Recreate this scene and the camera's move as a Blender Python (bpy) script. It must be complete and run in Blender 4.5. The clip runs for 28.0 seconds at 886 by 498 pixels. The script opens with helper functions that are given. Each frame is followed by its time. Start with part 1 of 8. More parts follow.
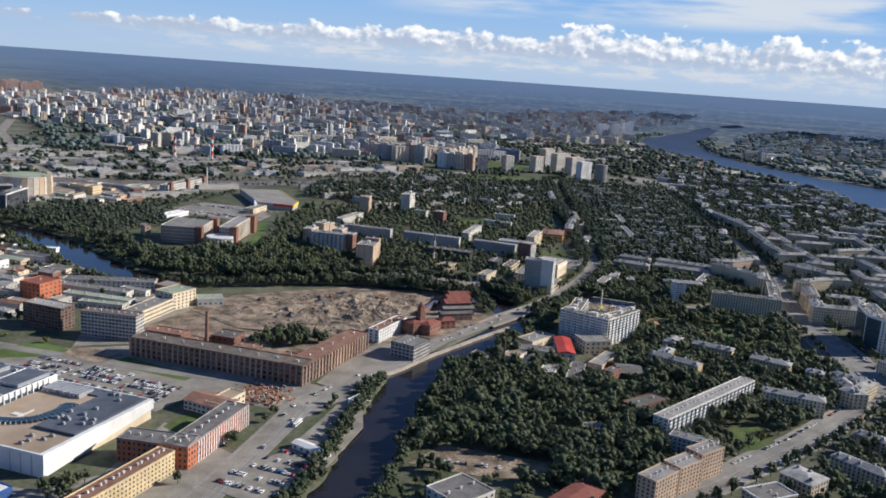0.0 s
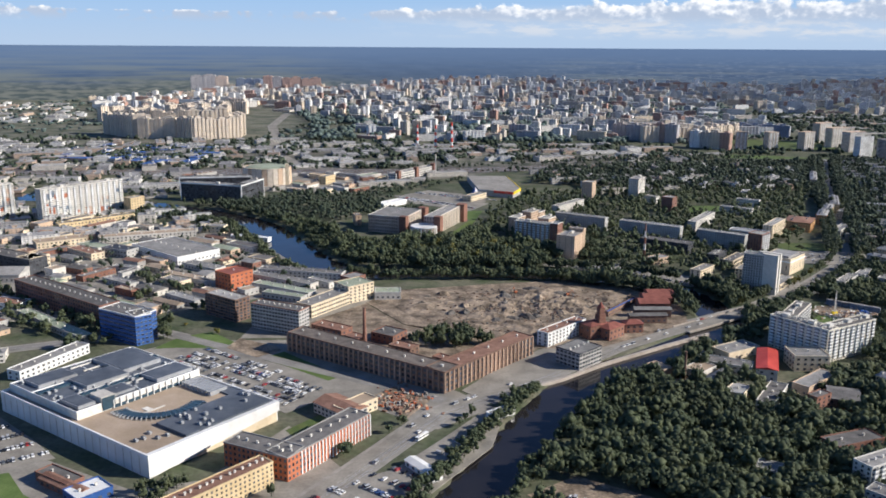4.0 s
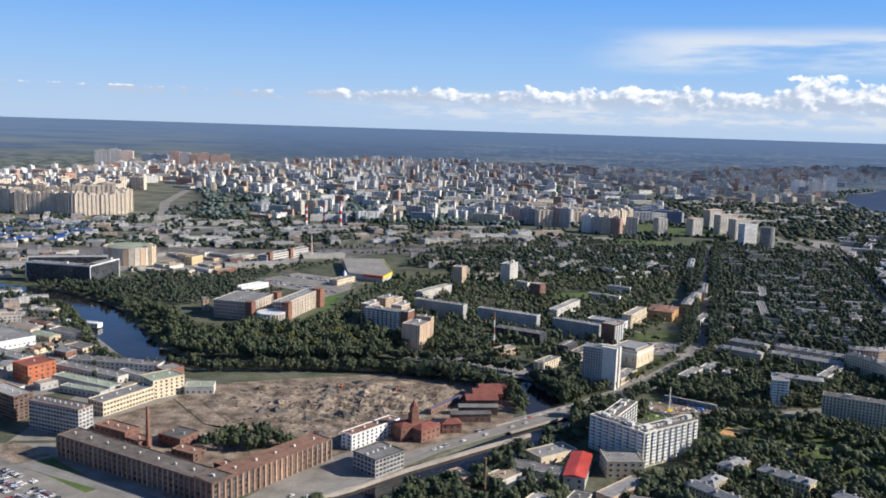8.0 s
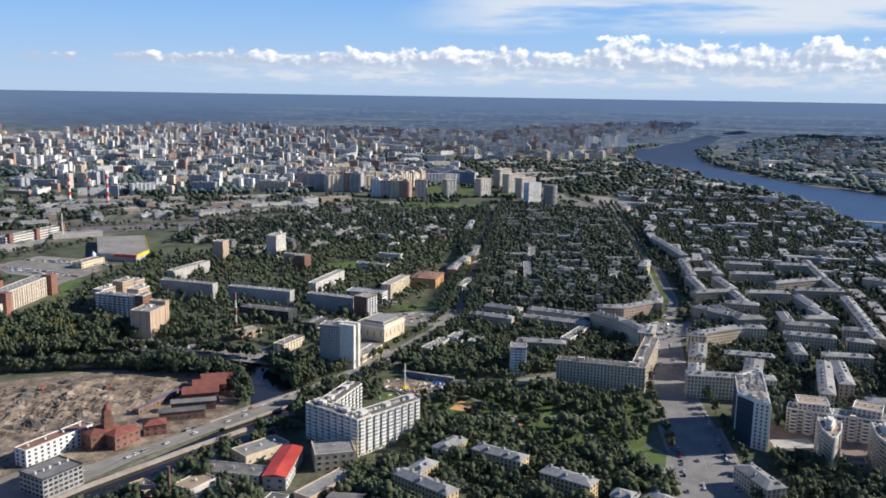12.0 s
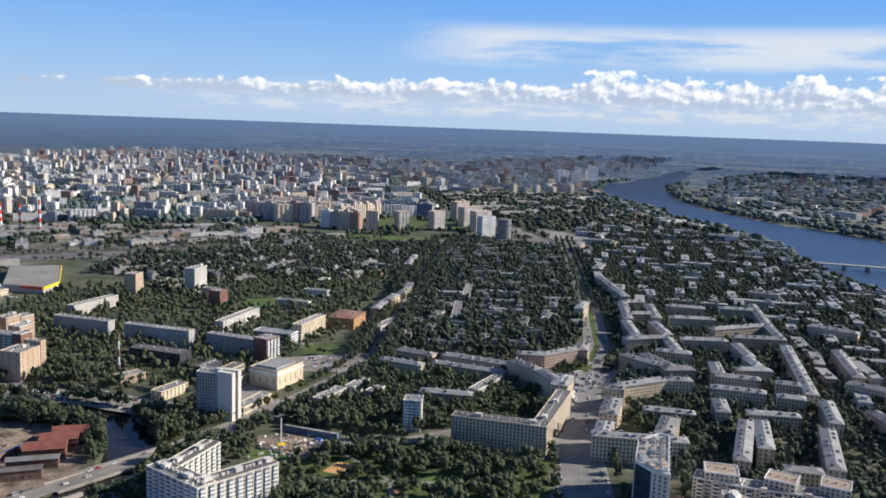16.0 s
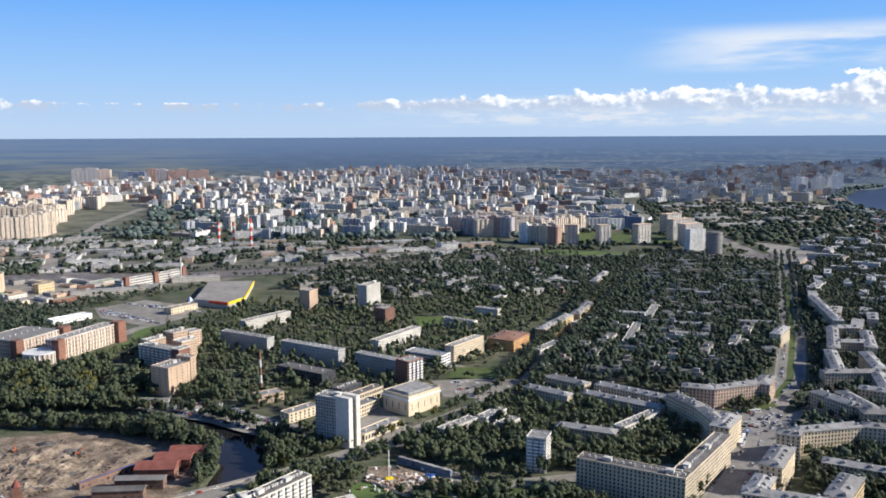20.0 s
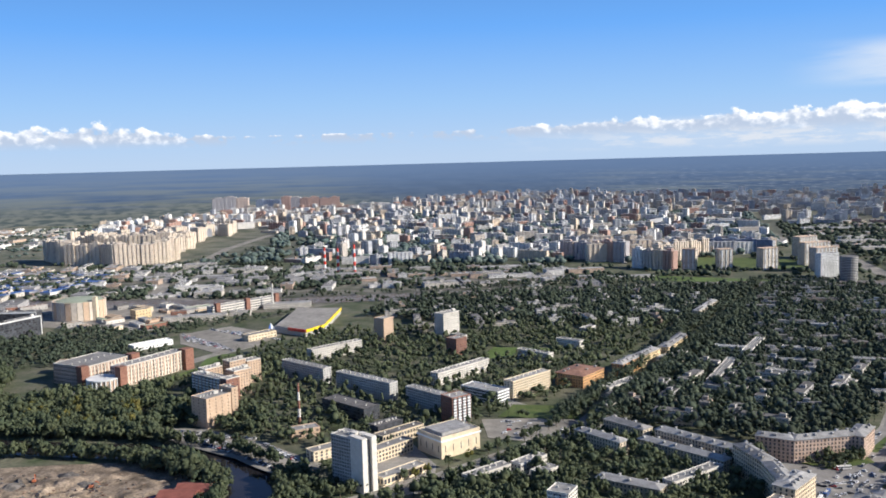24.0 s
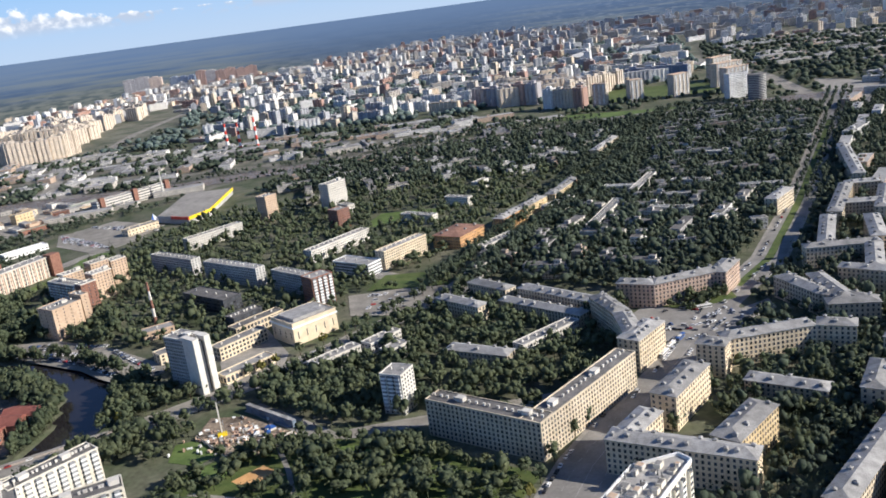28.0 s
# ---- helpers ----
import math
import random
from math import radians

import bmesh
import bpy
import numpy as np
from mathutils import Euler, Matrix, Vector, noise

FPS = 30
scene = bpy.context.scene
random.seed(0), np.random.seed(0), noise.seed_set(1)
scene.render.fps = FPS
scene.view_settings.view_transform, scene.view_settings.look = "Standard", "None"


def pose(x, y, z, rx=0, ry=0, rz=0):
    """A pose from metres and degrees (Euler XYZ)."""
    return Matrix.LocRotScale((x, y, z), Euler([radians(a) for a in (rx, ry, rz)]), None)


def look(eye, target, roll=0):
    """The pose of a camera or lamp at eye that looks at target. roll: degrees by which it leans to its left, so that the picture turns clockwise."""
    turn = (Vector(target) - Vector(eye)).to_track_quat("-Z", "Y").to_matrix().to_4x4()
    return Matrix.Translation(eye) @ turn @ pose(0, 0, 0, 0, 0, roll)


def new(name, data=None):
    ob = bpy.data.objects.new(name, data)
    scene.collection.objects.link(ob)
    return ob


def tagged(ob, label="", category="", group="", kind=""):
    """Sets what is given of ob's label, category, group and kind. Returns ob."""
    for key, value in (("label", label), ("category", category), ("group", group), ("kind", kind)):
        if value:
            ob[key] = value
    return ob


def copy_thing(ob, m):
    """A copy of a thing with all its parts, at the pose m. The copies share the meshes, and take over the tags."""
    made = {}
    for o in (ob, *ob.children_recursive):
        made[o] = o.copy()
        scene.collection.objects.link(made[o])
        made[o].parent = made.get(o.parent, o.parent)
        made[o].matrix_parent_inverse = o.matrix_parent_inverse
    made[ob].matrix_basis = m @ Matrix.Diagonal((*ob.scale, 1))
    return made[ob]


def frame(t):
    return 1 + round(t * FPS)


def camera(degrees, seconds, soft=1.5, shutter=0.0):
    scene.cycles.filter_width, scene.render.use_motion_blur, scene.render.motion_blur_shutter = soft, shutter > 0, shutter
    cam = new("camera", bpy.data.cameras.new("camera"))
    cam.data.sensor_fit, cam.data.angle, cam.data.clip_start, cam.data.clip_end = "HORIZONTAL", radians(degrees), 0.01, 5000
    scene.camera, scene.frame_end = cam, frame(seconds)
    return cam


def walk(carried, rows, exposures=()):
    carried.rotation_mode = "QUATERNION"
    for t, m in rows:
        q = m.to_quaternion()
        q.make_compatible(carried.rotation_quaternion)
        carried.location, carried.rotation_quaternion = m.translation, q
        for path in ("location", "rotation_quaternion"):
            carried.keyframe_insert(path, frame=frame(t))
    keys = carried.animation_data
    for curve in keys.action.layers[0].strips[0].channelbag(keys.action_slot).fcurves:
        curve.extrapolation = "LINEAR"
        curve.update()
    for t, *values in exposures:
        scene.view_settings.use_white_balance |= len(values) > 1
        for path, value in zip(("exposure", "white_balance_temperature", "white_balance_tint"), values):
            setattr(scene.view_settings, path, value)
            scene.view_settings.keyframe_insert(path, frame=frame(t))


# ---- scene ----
cam = camera(54.05, 28.0, soft=1.75)
walk(cam, [
    (0.0, pose(-144.9, -106.1, 266.3, 78.393, -4.062, -15.404)),
    (0.5, pose(-132.1, -98.9, 266.5, 76.887, -3.800, -10.623)),
    (1.0, pose(-118.0, -91.5, 266.4, 75.590, -2.036, -4.671)),
    (1.5, pose(-103.7, -84.1, 266.5, 76.871, 0.478, -1.513)),
    (2.0, pose(-89.1, -75.9, 266.3, 77.726, 1.345, 1.844)),
    (2.5, pose(-74.6, -68.5, 266.1, 77.406, 1.365, 3.838)),
    (4.5, pose(-17.6, -33.0, 264.1, 76.488, -1.380, 1.829)),
    (5.0, pose(-3.6, -25.7, 263.9, 77.178, -1.985, 0.042)),
    (5.5, pose(10.1, -18.8, 263.7, 77.860, -2.823, -1.657)),
    (6.0, pose(24.2, -11.8, 264.1, 78.536, -2.856, -2.630)),
    (6.5, pose(38.2, -5.3, 264.4, 79.027, -1.825, -2.678)),
    (7.0, pose(51.9, 0.7, 265.5, 79.528, -1.266, -2.010)),
    (7.5, pose(64.7, 6.7, 266.3, 80.511, -2.203, -1.847)),
    (8.0, pose(77.6, 13.1, 266.8, 81.785, -1.773, -1.507)),
    (8.5, pose(90.7, 19.6, 267.7, 82.478, -0.697, -0.915)),
    (9.0, pose(103.4, 25.5, 268.1, 82.448, -0.498, -0.143)),
    (9.5, pose(116.1, 31.7, 268.6, 81.368, -1.203, 1.285)),
    (10.0, pose(128.9, 37.6, 269.7, 80.566, -1.499, 3.227)),
    (10.5, pose(141.9, 43.0, 270.7, 80.357, -1.720, 2.902)),
    (11.0, pose(154.7, 48.5, 271.2, 80.752, -2.330, 0.170)),
    (11.5, pose(168.1, 55.0, 270.7, 81.157, -1.236, -7.012)),
    (12.0, pose(182.2, 63.0, 270.3, 79.580, -0.987, -13.034)),
    (12.5, pose(195.2, 69.9, 269.7, 78.213, -2.923, -14.070)),
    (14.5, pose(240.8, 96.8, 268.7, 79.121, -1.026, -13.431)),
    (15.0, pose(254.9, 101.4, 269.1, 78.773, -0.707, -14.052)),
    (15.5, pose(267.4, 108.2, 269.6, 80.234, -1.123, -13.906)),
    (16.0, pose(280.5, 114.0, 270.8, 81.572, -2.132, -13.810)),
    (16.5, pose(294.0, 119.9, 271.2, 81.890, -2.352, -13.710)),
    (17.0, pose(307.6, 125.5, 270.3, 80.370, -1.730, -13.462)),
    (17.5, pose(320.8, 132.1, 269.8, 77.432, -2.508, -10.741)),
    (18.0, pose(333.7, 138.7, 269.7, 74.392, -3.334, -8.314)),
    (18.5, pose(347.1, 146.3, 269.2, 72.276, -2.275, -6.336)),
    (19.0, pose(360.2, 155.3, 268.4, 74.615, -1.309, -3.332)),
    (19.5, pose(372.9, 164.8, 266.7, 79.343, -0.206, -0.756)),
    (20.0, pose(385.7, 175.5, 265.2, 82.239, 0.266, 1.721)),
    (20.5, pose(398.7, 186.4, 263.4, 83.217, 0.428, 5.169)),
    (21.0, pose(412.1, 195.8, 263.0, 83.427, 0.180, 8.515)),
    (21.5, pose(424.7, 205.3, 262.1, 84.250, 0.066, 10.338)),
    (23.5, pose(470.7, 242.1, 258.0, 84.167, 1.759, 11.556)),
    (24.0, pose(481.7, 250.6, 257.5, 84.034, 1.603, 11.533)),
    (24.5, pose(493.1, 258.6, 257.4, 84.231, 1.858, 11.385)),
    (25.0, pose(504.2, 267.1, 257.3, 83.976, 1.880, 10.701)),
    (25.5, pose(515.1, 276.4, 256.8, 82.469, 1.373, 9.836)),
    (26.0, pose(525.8, 285.9, 255.8, 80.958, 2.392, 8.929)),
    (26.5, pose(536.7, 294.9, 255.3, 80.533, 2.841, 8.126)),
    (27.0, pose(547.7, 303.4, 254.5, 79.242, 3.653, 7.325)),
    (27.5, pose(558.6, 313.4, 253.6, 75.222, 6.665, 7.081)),
    (28.0, pose(569.6, 323.2, 253.2, 74.099, 7.489, 7.606)),
], exposures=[(0.0, 0.29, 6250, 10), (2.0, 0.39, 6250, 10), (5.0, 0.39, 6250, 10), (9.0, 0.43, 6250, 10), (12.0, 0.41, 6250, 10), (17.0, 0.39, 6250, 10), (18.0, 0.53, 6200, 10),
              (18.5, 0.70, 6200, 10), (19.0, 0.81, 6200, 10), (19.5, 0.65, 6250, 10), (20.0, 0.51, 6250, 10), (25.0, 0.49, 6300, 10), (27.0, 0.39, 6250, 10), (28.0, 0.53, 6250, 10)])

# ---- world, sun ----
SUN_EL, SUN_AZ = radians(28), radians(93)
world = bpy.data.worlds.new("sky")
scene.world = world
world.use_nodes = True
WT = world.node_tree
WT.nodes.clear()


def wnode(kind):
    return WT.nodes.new(kind)


def wmath(op, a, b=None, c=None, clamp=False):
    n = wnode("ShaderNodeMath")
    n.operation, n.use_clamp = op, clamp
    for i, v in enumerate((a, b, c)):
        if v is None:
            continue
        if isinstance(v, (int, float)):
            n.inputs[i].default_value = v
        else:
            WT.links.new(v, n.inputs[i])
    return n.outputs[0]


def wramp(v, lo, hi, out0=0.0, out1=1.0):
    n = wnode("ShaderNodeMapRange")
    n.interpolation_type = "SMOOTHSTEP"
    WT.links.new(v, n.inputs[0])
    for i, x in enumerate((lo, hi, out0, out1)):
        n.inputs[i + 1].default_value = x
    return n.outputs[0]


def wmix(f, a, b):
    n = wnode("ShaderNodeMix")
    n.data_type = "RGBA"
    for s, v in ((0, f), (6, a), (7, b)):
        if isinstance(v, tuple):
            n.inputs[s].default_value = (*v, 1)
        elif isinstance(v, float):
            n.inputs[s].default_value = v
        else:
            WT.links.new(v, n.inputs[s])
    return n.outputs[2]


def wnoise(x, y, z, scale, detail, rough=0.5):
    v = wnode("ShaderNodeCombineXYZ")
    for i, q in enumerate((x, y, z)):
        if isinstance(q, (int, float)):
            v.inputs[i].default_value = q
        else:
            WT.links.new(q, v.inputs[i])
    n = wnode("ShaderNodeTexNoise")
    n.inputs["Scale"].default_value, n.inputs["Detail"].default_value, n.inputs["Roughness"].default_value = scale, detail, rough
    WT.links.new(v.outputs[0], n.inputs["Vector"])
    return n.outputs[0]


sky = wnode("ShaderNodeTexSky")
sky.sky_type, sky.sun_disc, sky.sun_elevation, sky.sun_rotation = "NISHITA", False, SUN_EL, SUN_AZ
sky.altitude, sky.air_density, sky.dust_density, sky.ozone_density = 250.0, 1.0, 0.6, 1.6
coord = wnode("ShaderNodeTexCoord")
split = wnode("ShaderNodeSeparateXYZ")
WT.links.new(coord.outputs["Generated"], split.inputs[0])
DX, DY, DZ = split.outputs
EL = wmath("MULTIPLY", wmath("ARCSINE", DZ), 57.2958)
AZ = wmath("MULTIPLY", wmath("ARCTAN2", DX, DY), 57.2958)
# a row of fair-weather cumulus low over the horizon, thicker towards the river
grow = wramp(AZ, -12, 34, 0.22, 1.15)
west = wramp(AZ, -24, -31, 0, 0.6)
tall = wmath("MAXIMUM", wmath("MULTIPLY", grow, wramp(AZ, -14, -8)), west)
rise = wmath("DIVIDE", wmath("SUBTRACT", EL, 1.75), wmath("ADD", tall, 0.1))


def heap_at(da, de):
    """Density of the cumulus row, a little to one side or higher up."""
    az, el = wmath("ADD", AZ, da), wmath("ADD", EL, de)
    return wmath("ADD", wmath("MULTIPLY", wnoise(az, wmath("MULTIPLY", el, 1.3), 3.1, 0.50, 9, 0.56), 0.72), wmath("MULTIPLY", wnoise(az, wmath("MULTIPLY", el, 1.3), 7.7, 1.7, 5, 0.5), 0.28))


puff = heap_at(0.0, 0.0)
dens = wmath("SUBTRACT", wmath("MULTIPLY", wmath("SUBTRACT", puff, wmath("SUBTRACT", wramp(AZ, -16, 8, 0.49, 0.31), wmath("MULTIPLY", west, 0.28))), 8.0), wmath("MULTIPLY", wmath("MAXIMUM", rise, 0.0), 1.5))
cumulus = wmath("MULTIPLY", wramp(dens, -0.1, 0.5), wramp(EL, 0.95, 1.7))
streak = wnoise(wmath("MULTIPLY", AZ, 0.6), wmath("MULTIPLY", EL, 2.6), 9.0, 0.8, 7, 0.6)
low = wmath("MULTIPLY", wmath("MULTIPLY", wramp(streak, 0.42, 0.60, 0.22, 0.9), wramp(EL, 0.0, 0.7)), wmath("MULTIPLY", wramp(EL, 2.4, 1.3), wramp(AZ, -10, 6)))
veil_n = wnoise(wmath("MULTIPLY", AZ, 0.13), EL, 1.7, 0.5, 5, 0.55)
veil = wmath("MULTIPLY", wmath("MULTIPLY", wramp(veil_n, 0.38, 0.56, 0, 0.9), wramp(AZ, 9, 18)), wmath("MULTIPLY", wramp(EL, 3.3, 4.2), wramp(EL, 6.6, 5.4)))
ramp = wnode("ShaderNodeValToRGB")
for _ in range(3):
    ramp.color_ramp.elements.new(0.5)
for e, (p, c) in zip(ramp.color_ramp.elements, ((0.0, (0.55, 0.71, 0.93)), (0.040, (0.37, 0.62, 0.98)), (0.092, (0.165, 0.45, 1.0)), (0.20, (0.082, 0.170, 0.42)), (1.0, (0.030, 0.070, 0.18)))):
    e.position, e.color = p, (*c, 1)
WT.links.new(wmath("DIVIDE", EL, 90.0, clamp=True), ramp.inputs[0])
clear = wnode("ShaderNodeVectorMath")
clear.operation = "SCALE"
clear.inputs["Scale"].default_value = 10.0
WT.links.new(ramp.outputs[0], clear.inputs[0])
haze = wmix(0.93, sky.outputs[0], clear.outputs[0])
relief = wmath("SUBTRACT", puff, heap_at(0.32, 0.30))
lit = wmath("ADD", wmath("ADD", wmath("MULTIPLY", rise, 0.42), wmath("MULTIPLY", relief, 4.2)), 0.5)
cloud_col = wmix(wramp(lit, 0.30, 1.30), (5.6, 6.5, 8.0), (12.4, 12.3, 12.2))
c1 = wmix(veil, haze, (8.6, 9.0, 9.5))
c2 = wmix(low, c1, (8.2, 8.5, 9.0))
c3 = wmix(cumulus, c2, cloud_col)
bg = wnode("ShaderNodeBackground")
bg.inputs[1].default_value = 0.068
WT.links.new(c3, bg.inputs[0])
WT.links.new(bg.outputs[0], wnode("ShaderNodeOutputWorld").inputs[0])

sun = new("sun", bpy.data.lights.new("sun", "SUN"))
sun.data.energy, sun.data.angle, sun.data.color = 5.0, radians(0.5), (1.0, 0.915, 0.80)
sun_from = Vector((math.sin(SUN_AZ) * math.cos(SUN_EL), math.cos(SUN_AZ) * math.cos(SUN_EL), math.sin(SUN_EL)))
sun.matrix_world = look(sun_from * 900, (0, 0, 0))

# ---- materials ----


def surface(name, a, b, size=3.0, rough=0.85, bump=0.15, fine=0.4, vary=0.0, island=False, metal=0.0, wide=40.0, streak=1.0):
    """Two colours mixed by a noise of that size in metres, a fine grain and a wide staining; vary: by how much pieces differ."""
    m = bpy.data.materials.new(name)
    m.use_nodes = True
    t = m.node_tree
    p = t.nodes["Principled BSDF"]
    geo = t.nodes.new("ShaderNodeNewGeometry")
    mp = t.nodes.new("ShaderNodeMapping")
    mp.inputs["Scale"].default_value = (1, 1, streak)
    t.links.new(geo.outputs["Position"], mp.inputs[0])

    def noisy(scale, detail):
        n = t.nodes.new("ShaderNodeTexNoise")
        n.inputs["Scale"].default_value, n.inputs["Detail"].default_value = 1 / scale, detail
        t.links.new(mp.outputs[0], n.inputs["Vector"])
        return n.outputs[0]

    def ramp(v, lo, hi, o0, o1):
        n = t.nodes.new("ShaderNodeMapRange")
        t.links.new(v, n.inputs[0])
        for i, x in enumerate((lo, hi, o0, o1)):
            n.inputs[i + 1].default_value = x
        return n.outputs[0]

    def mul(u, v):
        n = t.nodes.new("ShaderNodeMath")
        n.operation = "MULTIPLY"
        t.links.new(u, n.inputs[0])
        t.links.new(v, n.inputs[1])
        return n.outputs[0]

    mid = noisy(size, 5)
    mix = t.nodes.new("ShaderNodeMix")
    mix.data_type = "RGBA"
    t.links.new(ramp(mid, 0.34, 0.66, 0, 1), mix.inputs[0])
    mix.inputs[6].default_value, mix.inputs[7].default_value = (*a, 1), (*b, 1)
    value = mul(ramp(noisy(wide, 3), 0.3, 0.7, 0.82, 1.16), ramp(noisy(max(0.15, size * 0.13), 3), 0.25, 0.75, 1 - fine * 0.5, 1 + fine * 0.5))
    if vary:
        if island:
            src = geo.outputs["Random Per Island"]
        else:
            oi = t.nodes.new("ShaderNodeObjectInfo")
            src = oi.outputs["Random"]
        value = mul(value, ramp(src, 0, 1, 1 - vary, 1 + vary))
    hsv = t.nodes.new("ShaderNodeHueSaturation")
    t.links.new(mix.outputs[2], hsv.inputs["Color"])
    t.links.new(value, hsv.inputs["Value"])
    t.links.new(hsv.outputs[0], p.inputs["Base Color"])
    p.inputs["Roughness"].default_value, p.inputs["Metallic"].default_value = rough, metal
    p.inputs["Specular IOR Level"].default_value = 0.25
    if bump:
        bn = t.nodes.new("ShaderNodeBump")
        bn.inputs["Strength"].default_value, bn.inputs["Distance"].default_value = bump, size * 0.15
        t.links.new(mid, bn.inputs["Height"])
        t.links.new(bn.outputs[0], p.inputs["Normal"])
    return m


M = dict(
    soil=surface("dusty_ground_and_grass", (0.062, 0.082, 0.040), (0.145, 0.140, 0.100), 34, fine=0.6, wide=130),
    demolition=surface("rubble_soil", (0.125, 0.098, 0.072), (0.36, 0.285, 0.21), 15, bump=0.9, fine=1.0, wide=60),
    grass=surface("mown_grass", (0.065, 0.10, 0.030), (0.11, 0.135, 0.045), 9, fine=0.5),
    lawn=surface("bright_lawn", (0.085, 0.135, 0.036), (0.125, 0.175, 0.055), 12, fine=0.3),
    asphalt=surface("asphalt", (0.205, 0.195, 0.18), (0.275, 0.262, 0.245), 14, fine=0.25),
    lot=surface("dusty_asphalt", (0.215, 0.20, 0.175), (0.31, 0.288, 0.25), 16, fine=0.3),
    pave=surface("pavement_slabs", (0.25, 0.235, 0.21), (0.33, 0.31, 0.28), 6, fine=0.3),
    granite=surface("granite_embankment", (0.36, 0.31, 0.27), (0.46, 0.41, 0.36), 4),
    plaster=surface("beige_plaster", (0.520, 0.440, 0.322), (0.603, 0.520, 0.396), 5, vary=0.14, fine=0.15),
    cream=surface("cream_plaster", (0.645, 0.530, 0.368), (0.728, 0.620, 0.451), 5, vary=0.08, fine=0.15),
    yellow=surface("yellow_plaster", (0.60, 0.46, 0.26), (0.68, 0.54, 0.33), 5, vary=0.1, fine=0.15),
    orange=surface("orange_plaster", (0.60, 0.33, 0.14), (0.66, 0.40, 0.19), 5, vary=0.05, fine=0.15),
    pink=surface("pinkish_plaster", (0.52, 0.38, 0.29), (0.59, 0.45, 0.36), 5, vary=0.05, fine=0.15),
    panel=surface("grey_concrete_panels", (0.40, 0.39, 0.37), (0.50, 0.49, 0.46), 4, vary=0.12, fine=0.2),
    panel_pale=surface("pale_concrete_panels", (0.58, 0.55, 0.49), (0.68, 0.65, 0.59), 4, vary=0.1, fine=0.2),
    white=surface("white_cladding", (0.74, 0.74, 0.72), (0.82, 0.82, 0.80), 8, vary=0.05, fine=0.08, rough=0.5),
    brick=surface("red_brick", (0.19, 0.092, 0.068), (0.275, 0.145, 0.105), 2, vary=0.12, fine=0.4),
    brick_dark=surface("sooty_brick", (0.15, 0.092, 0.07), (0.24, 0.155, 0.115), 3, vary=0.12, fine=0.5),
    brick_tan=surface("tan_brick", (0.50, 0.36, 0.25), (0.58, 0.44, 0.32), 2, vary=0.1, fine=0.2),
    rust=surface("rusty_roof", (0.22, 0.12, 0.085), (0.31, 0.18, 0.13), 5, fine=0.4),
    red_roof=surface("bright_red_roof", (0.44, 0.055, 0.04), (0.54, 0.085, 0.06), 8, fine=0.15, rough=0.5),
    maroon=surface("maroon_roof", (0.21, 0.075, 0.058), (0.28, 0.105, 0.082), 6, fine=0.3),
    tin=surface("weathered_tin_roof", (0.25, 0.245, 0.235), (0.38, 0.37, 0.355), 5, vary=0.2, fine=0.5, rough=0.65),
    felt=surface("roofing_felt", (0.12, 0.115, 0.11), (0.19, 0.18, 0.17), 7, vary=0.2, fine=0.5),
    felt_grey=surface("grey_roofing", (0.22, 0.215, 0.205), (0.31, 0.30, 0.285), 7, vary=0.2, fine=0.4),
    green_roof=surface("pale_green_roof", (0.30, 0.34, 0.25), (0.37, 0.41, 0.31), 7, vary=0.1),
    slate_deck=surface("mall_roof_deck", (0.085, 0.10, 0.125), (0.12, 0.135, 0.16), 10, fine=0.2, rough=0.6),
    tan_deck=surface("tan_roof_deck", (0.36, 0.28, 0.20), (0.42, 0.33, 0.25), 12, fine=0.15),
    blue=surface("blue_cladding", (0.03, 0.085, 0.27), (0.05, 0.125, 0.35), 6, fine=0.15, rough=0.4),
    signal_yellow=surface("yellow_cladding", (0.80, 0.58, 0.02), (0.85, 0.64, 0.05), 6, fine=0.1, rough=0.5),
    signal_red=surface("red_cladding", (0.66, 0.06, 0.04), (0.72, 0.09, 0.06), 6, fine=0.1, rough=0.5),
    orange_red=surface("orange_red_cladding", (0.42, 0.13, 0.065), (0.50, 0.18, 0.09), 5, fine=0.2),
    metal=surface("galvanised_metal", (0.35, 0.36, 0.37), (0.45, 0.46, 0.47), 3, rough=0.45, metal=0.4),
    concrete=surface("raw_concrete", (0.30, 0.29, 0.27), (0.40, 0.385, 0.36), 4, vary=0.15, fine=0.4),
    dark=surface("dark_cladding", (0.045, 0.047, 0.055), (0.075, 0.078, 0.085), 5, rough=0.5),
    bark=surface("bark", (0.09, 0.07, 0.05), (0.14, 0.11, 0.08), 0.6),
    foliage=surface("foliage", (0.066, 0.091, 0.054), (0.124, 0.143, 0.075), 16, fine=0.3, vary=0.13, island=True, bump=0, wide=90, rough=0.7),
    foliage_far=surface("far_foliage", (0.054, 0.076, 0.054), (0.090, 0.112, 0.075), 22, fine=0.6, vary=0.25, island=True, bump=0, wide=160, rough=0.8),
    foliage_warm=surface("turning_foliage", (0.12, 0.125, 0.03), (0.19, 0.165, 0.05), 6, fine=0.7, vary=0.25, island=True, bump=0, rough=0.7),
    line=surface("worn_road_paint", (0.34, 0.335, 0.32), (0.46, 0.455, 0.44), 2),
    tyre=surface("tyre_rubber", (0.02, 0.02, 0.02), (0.035, 0.035, 0.035), 0.5),
    field=surface("fields_and_scrub", (0.072, 0.088, 0.056), (0.20, 0.19, 0.145), 70, fine=0.7, wide=420, bump=0),
)


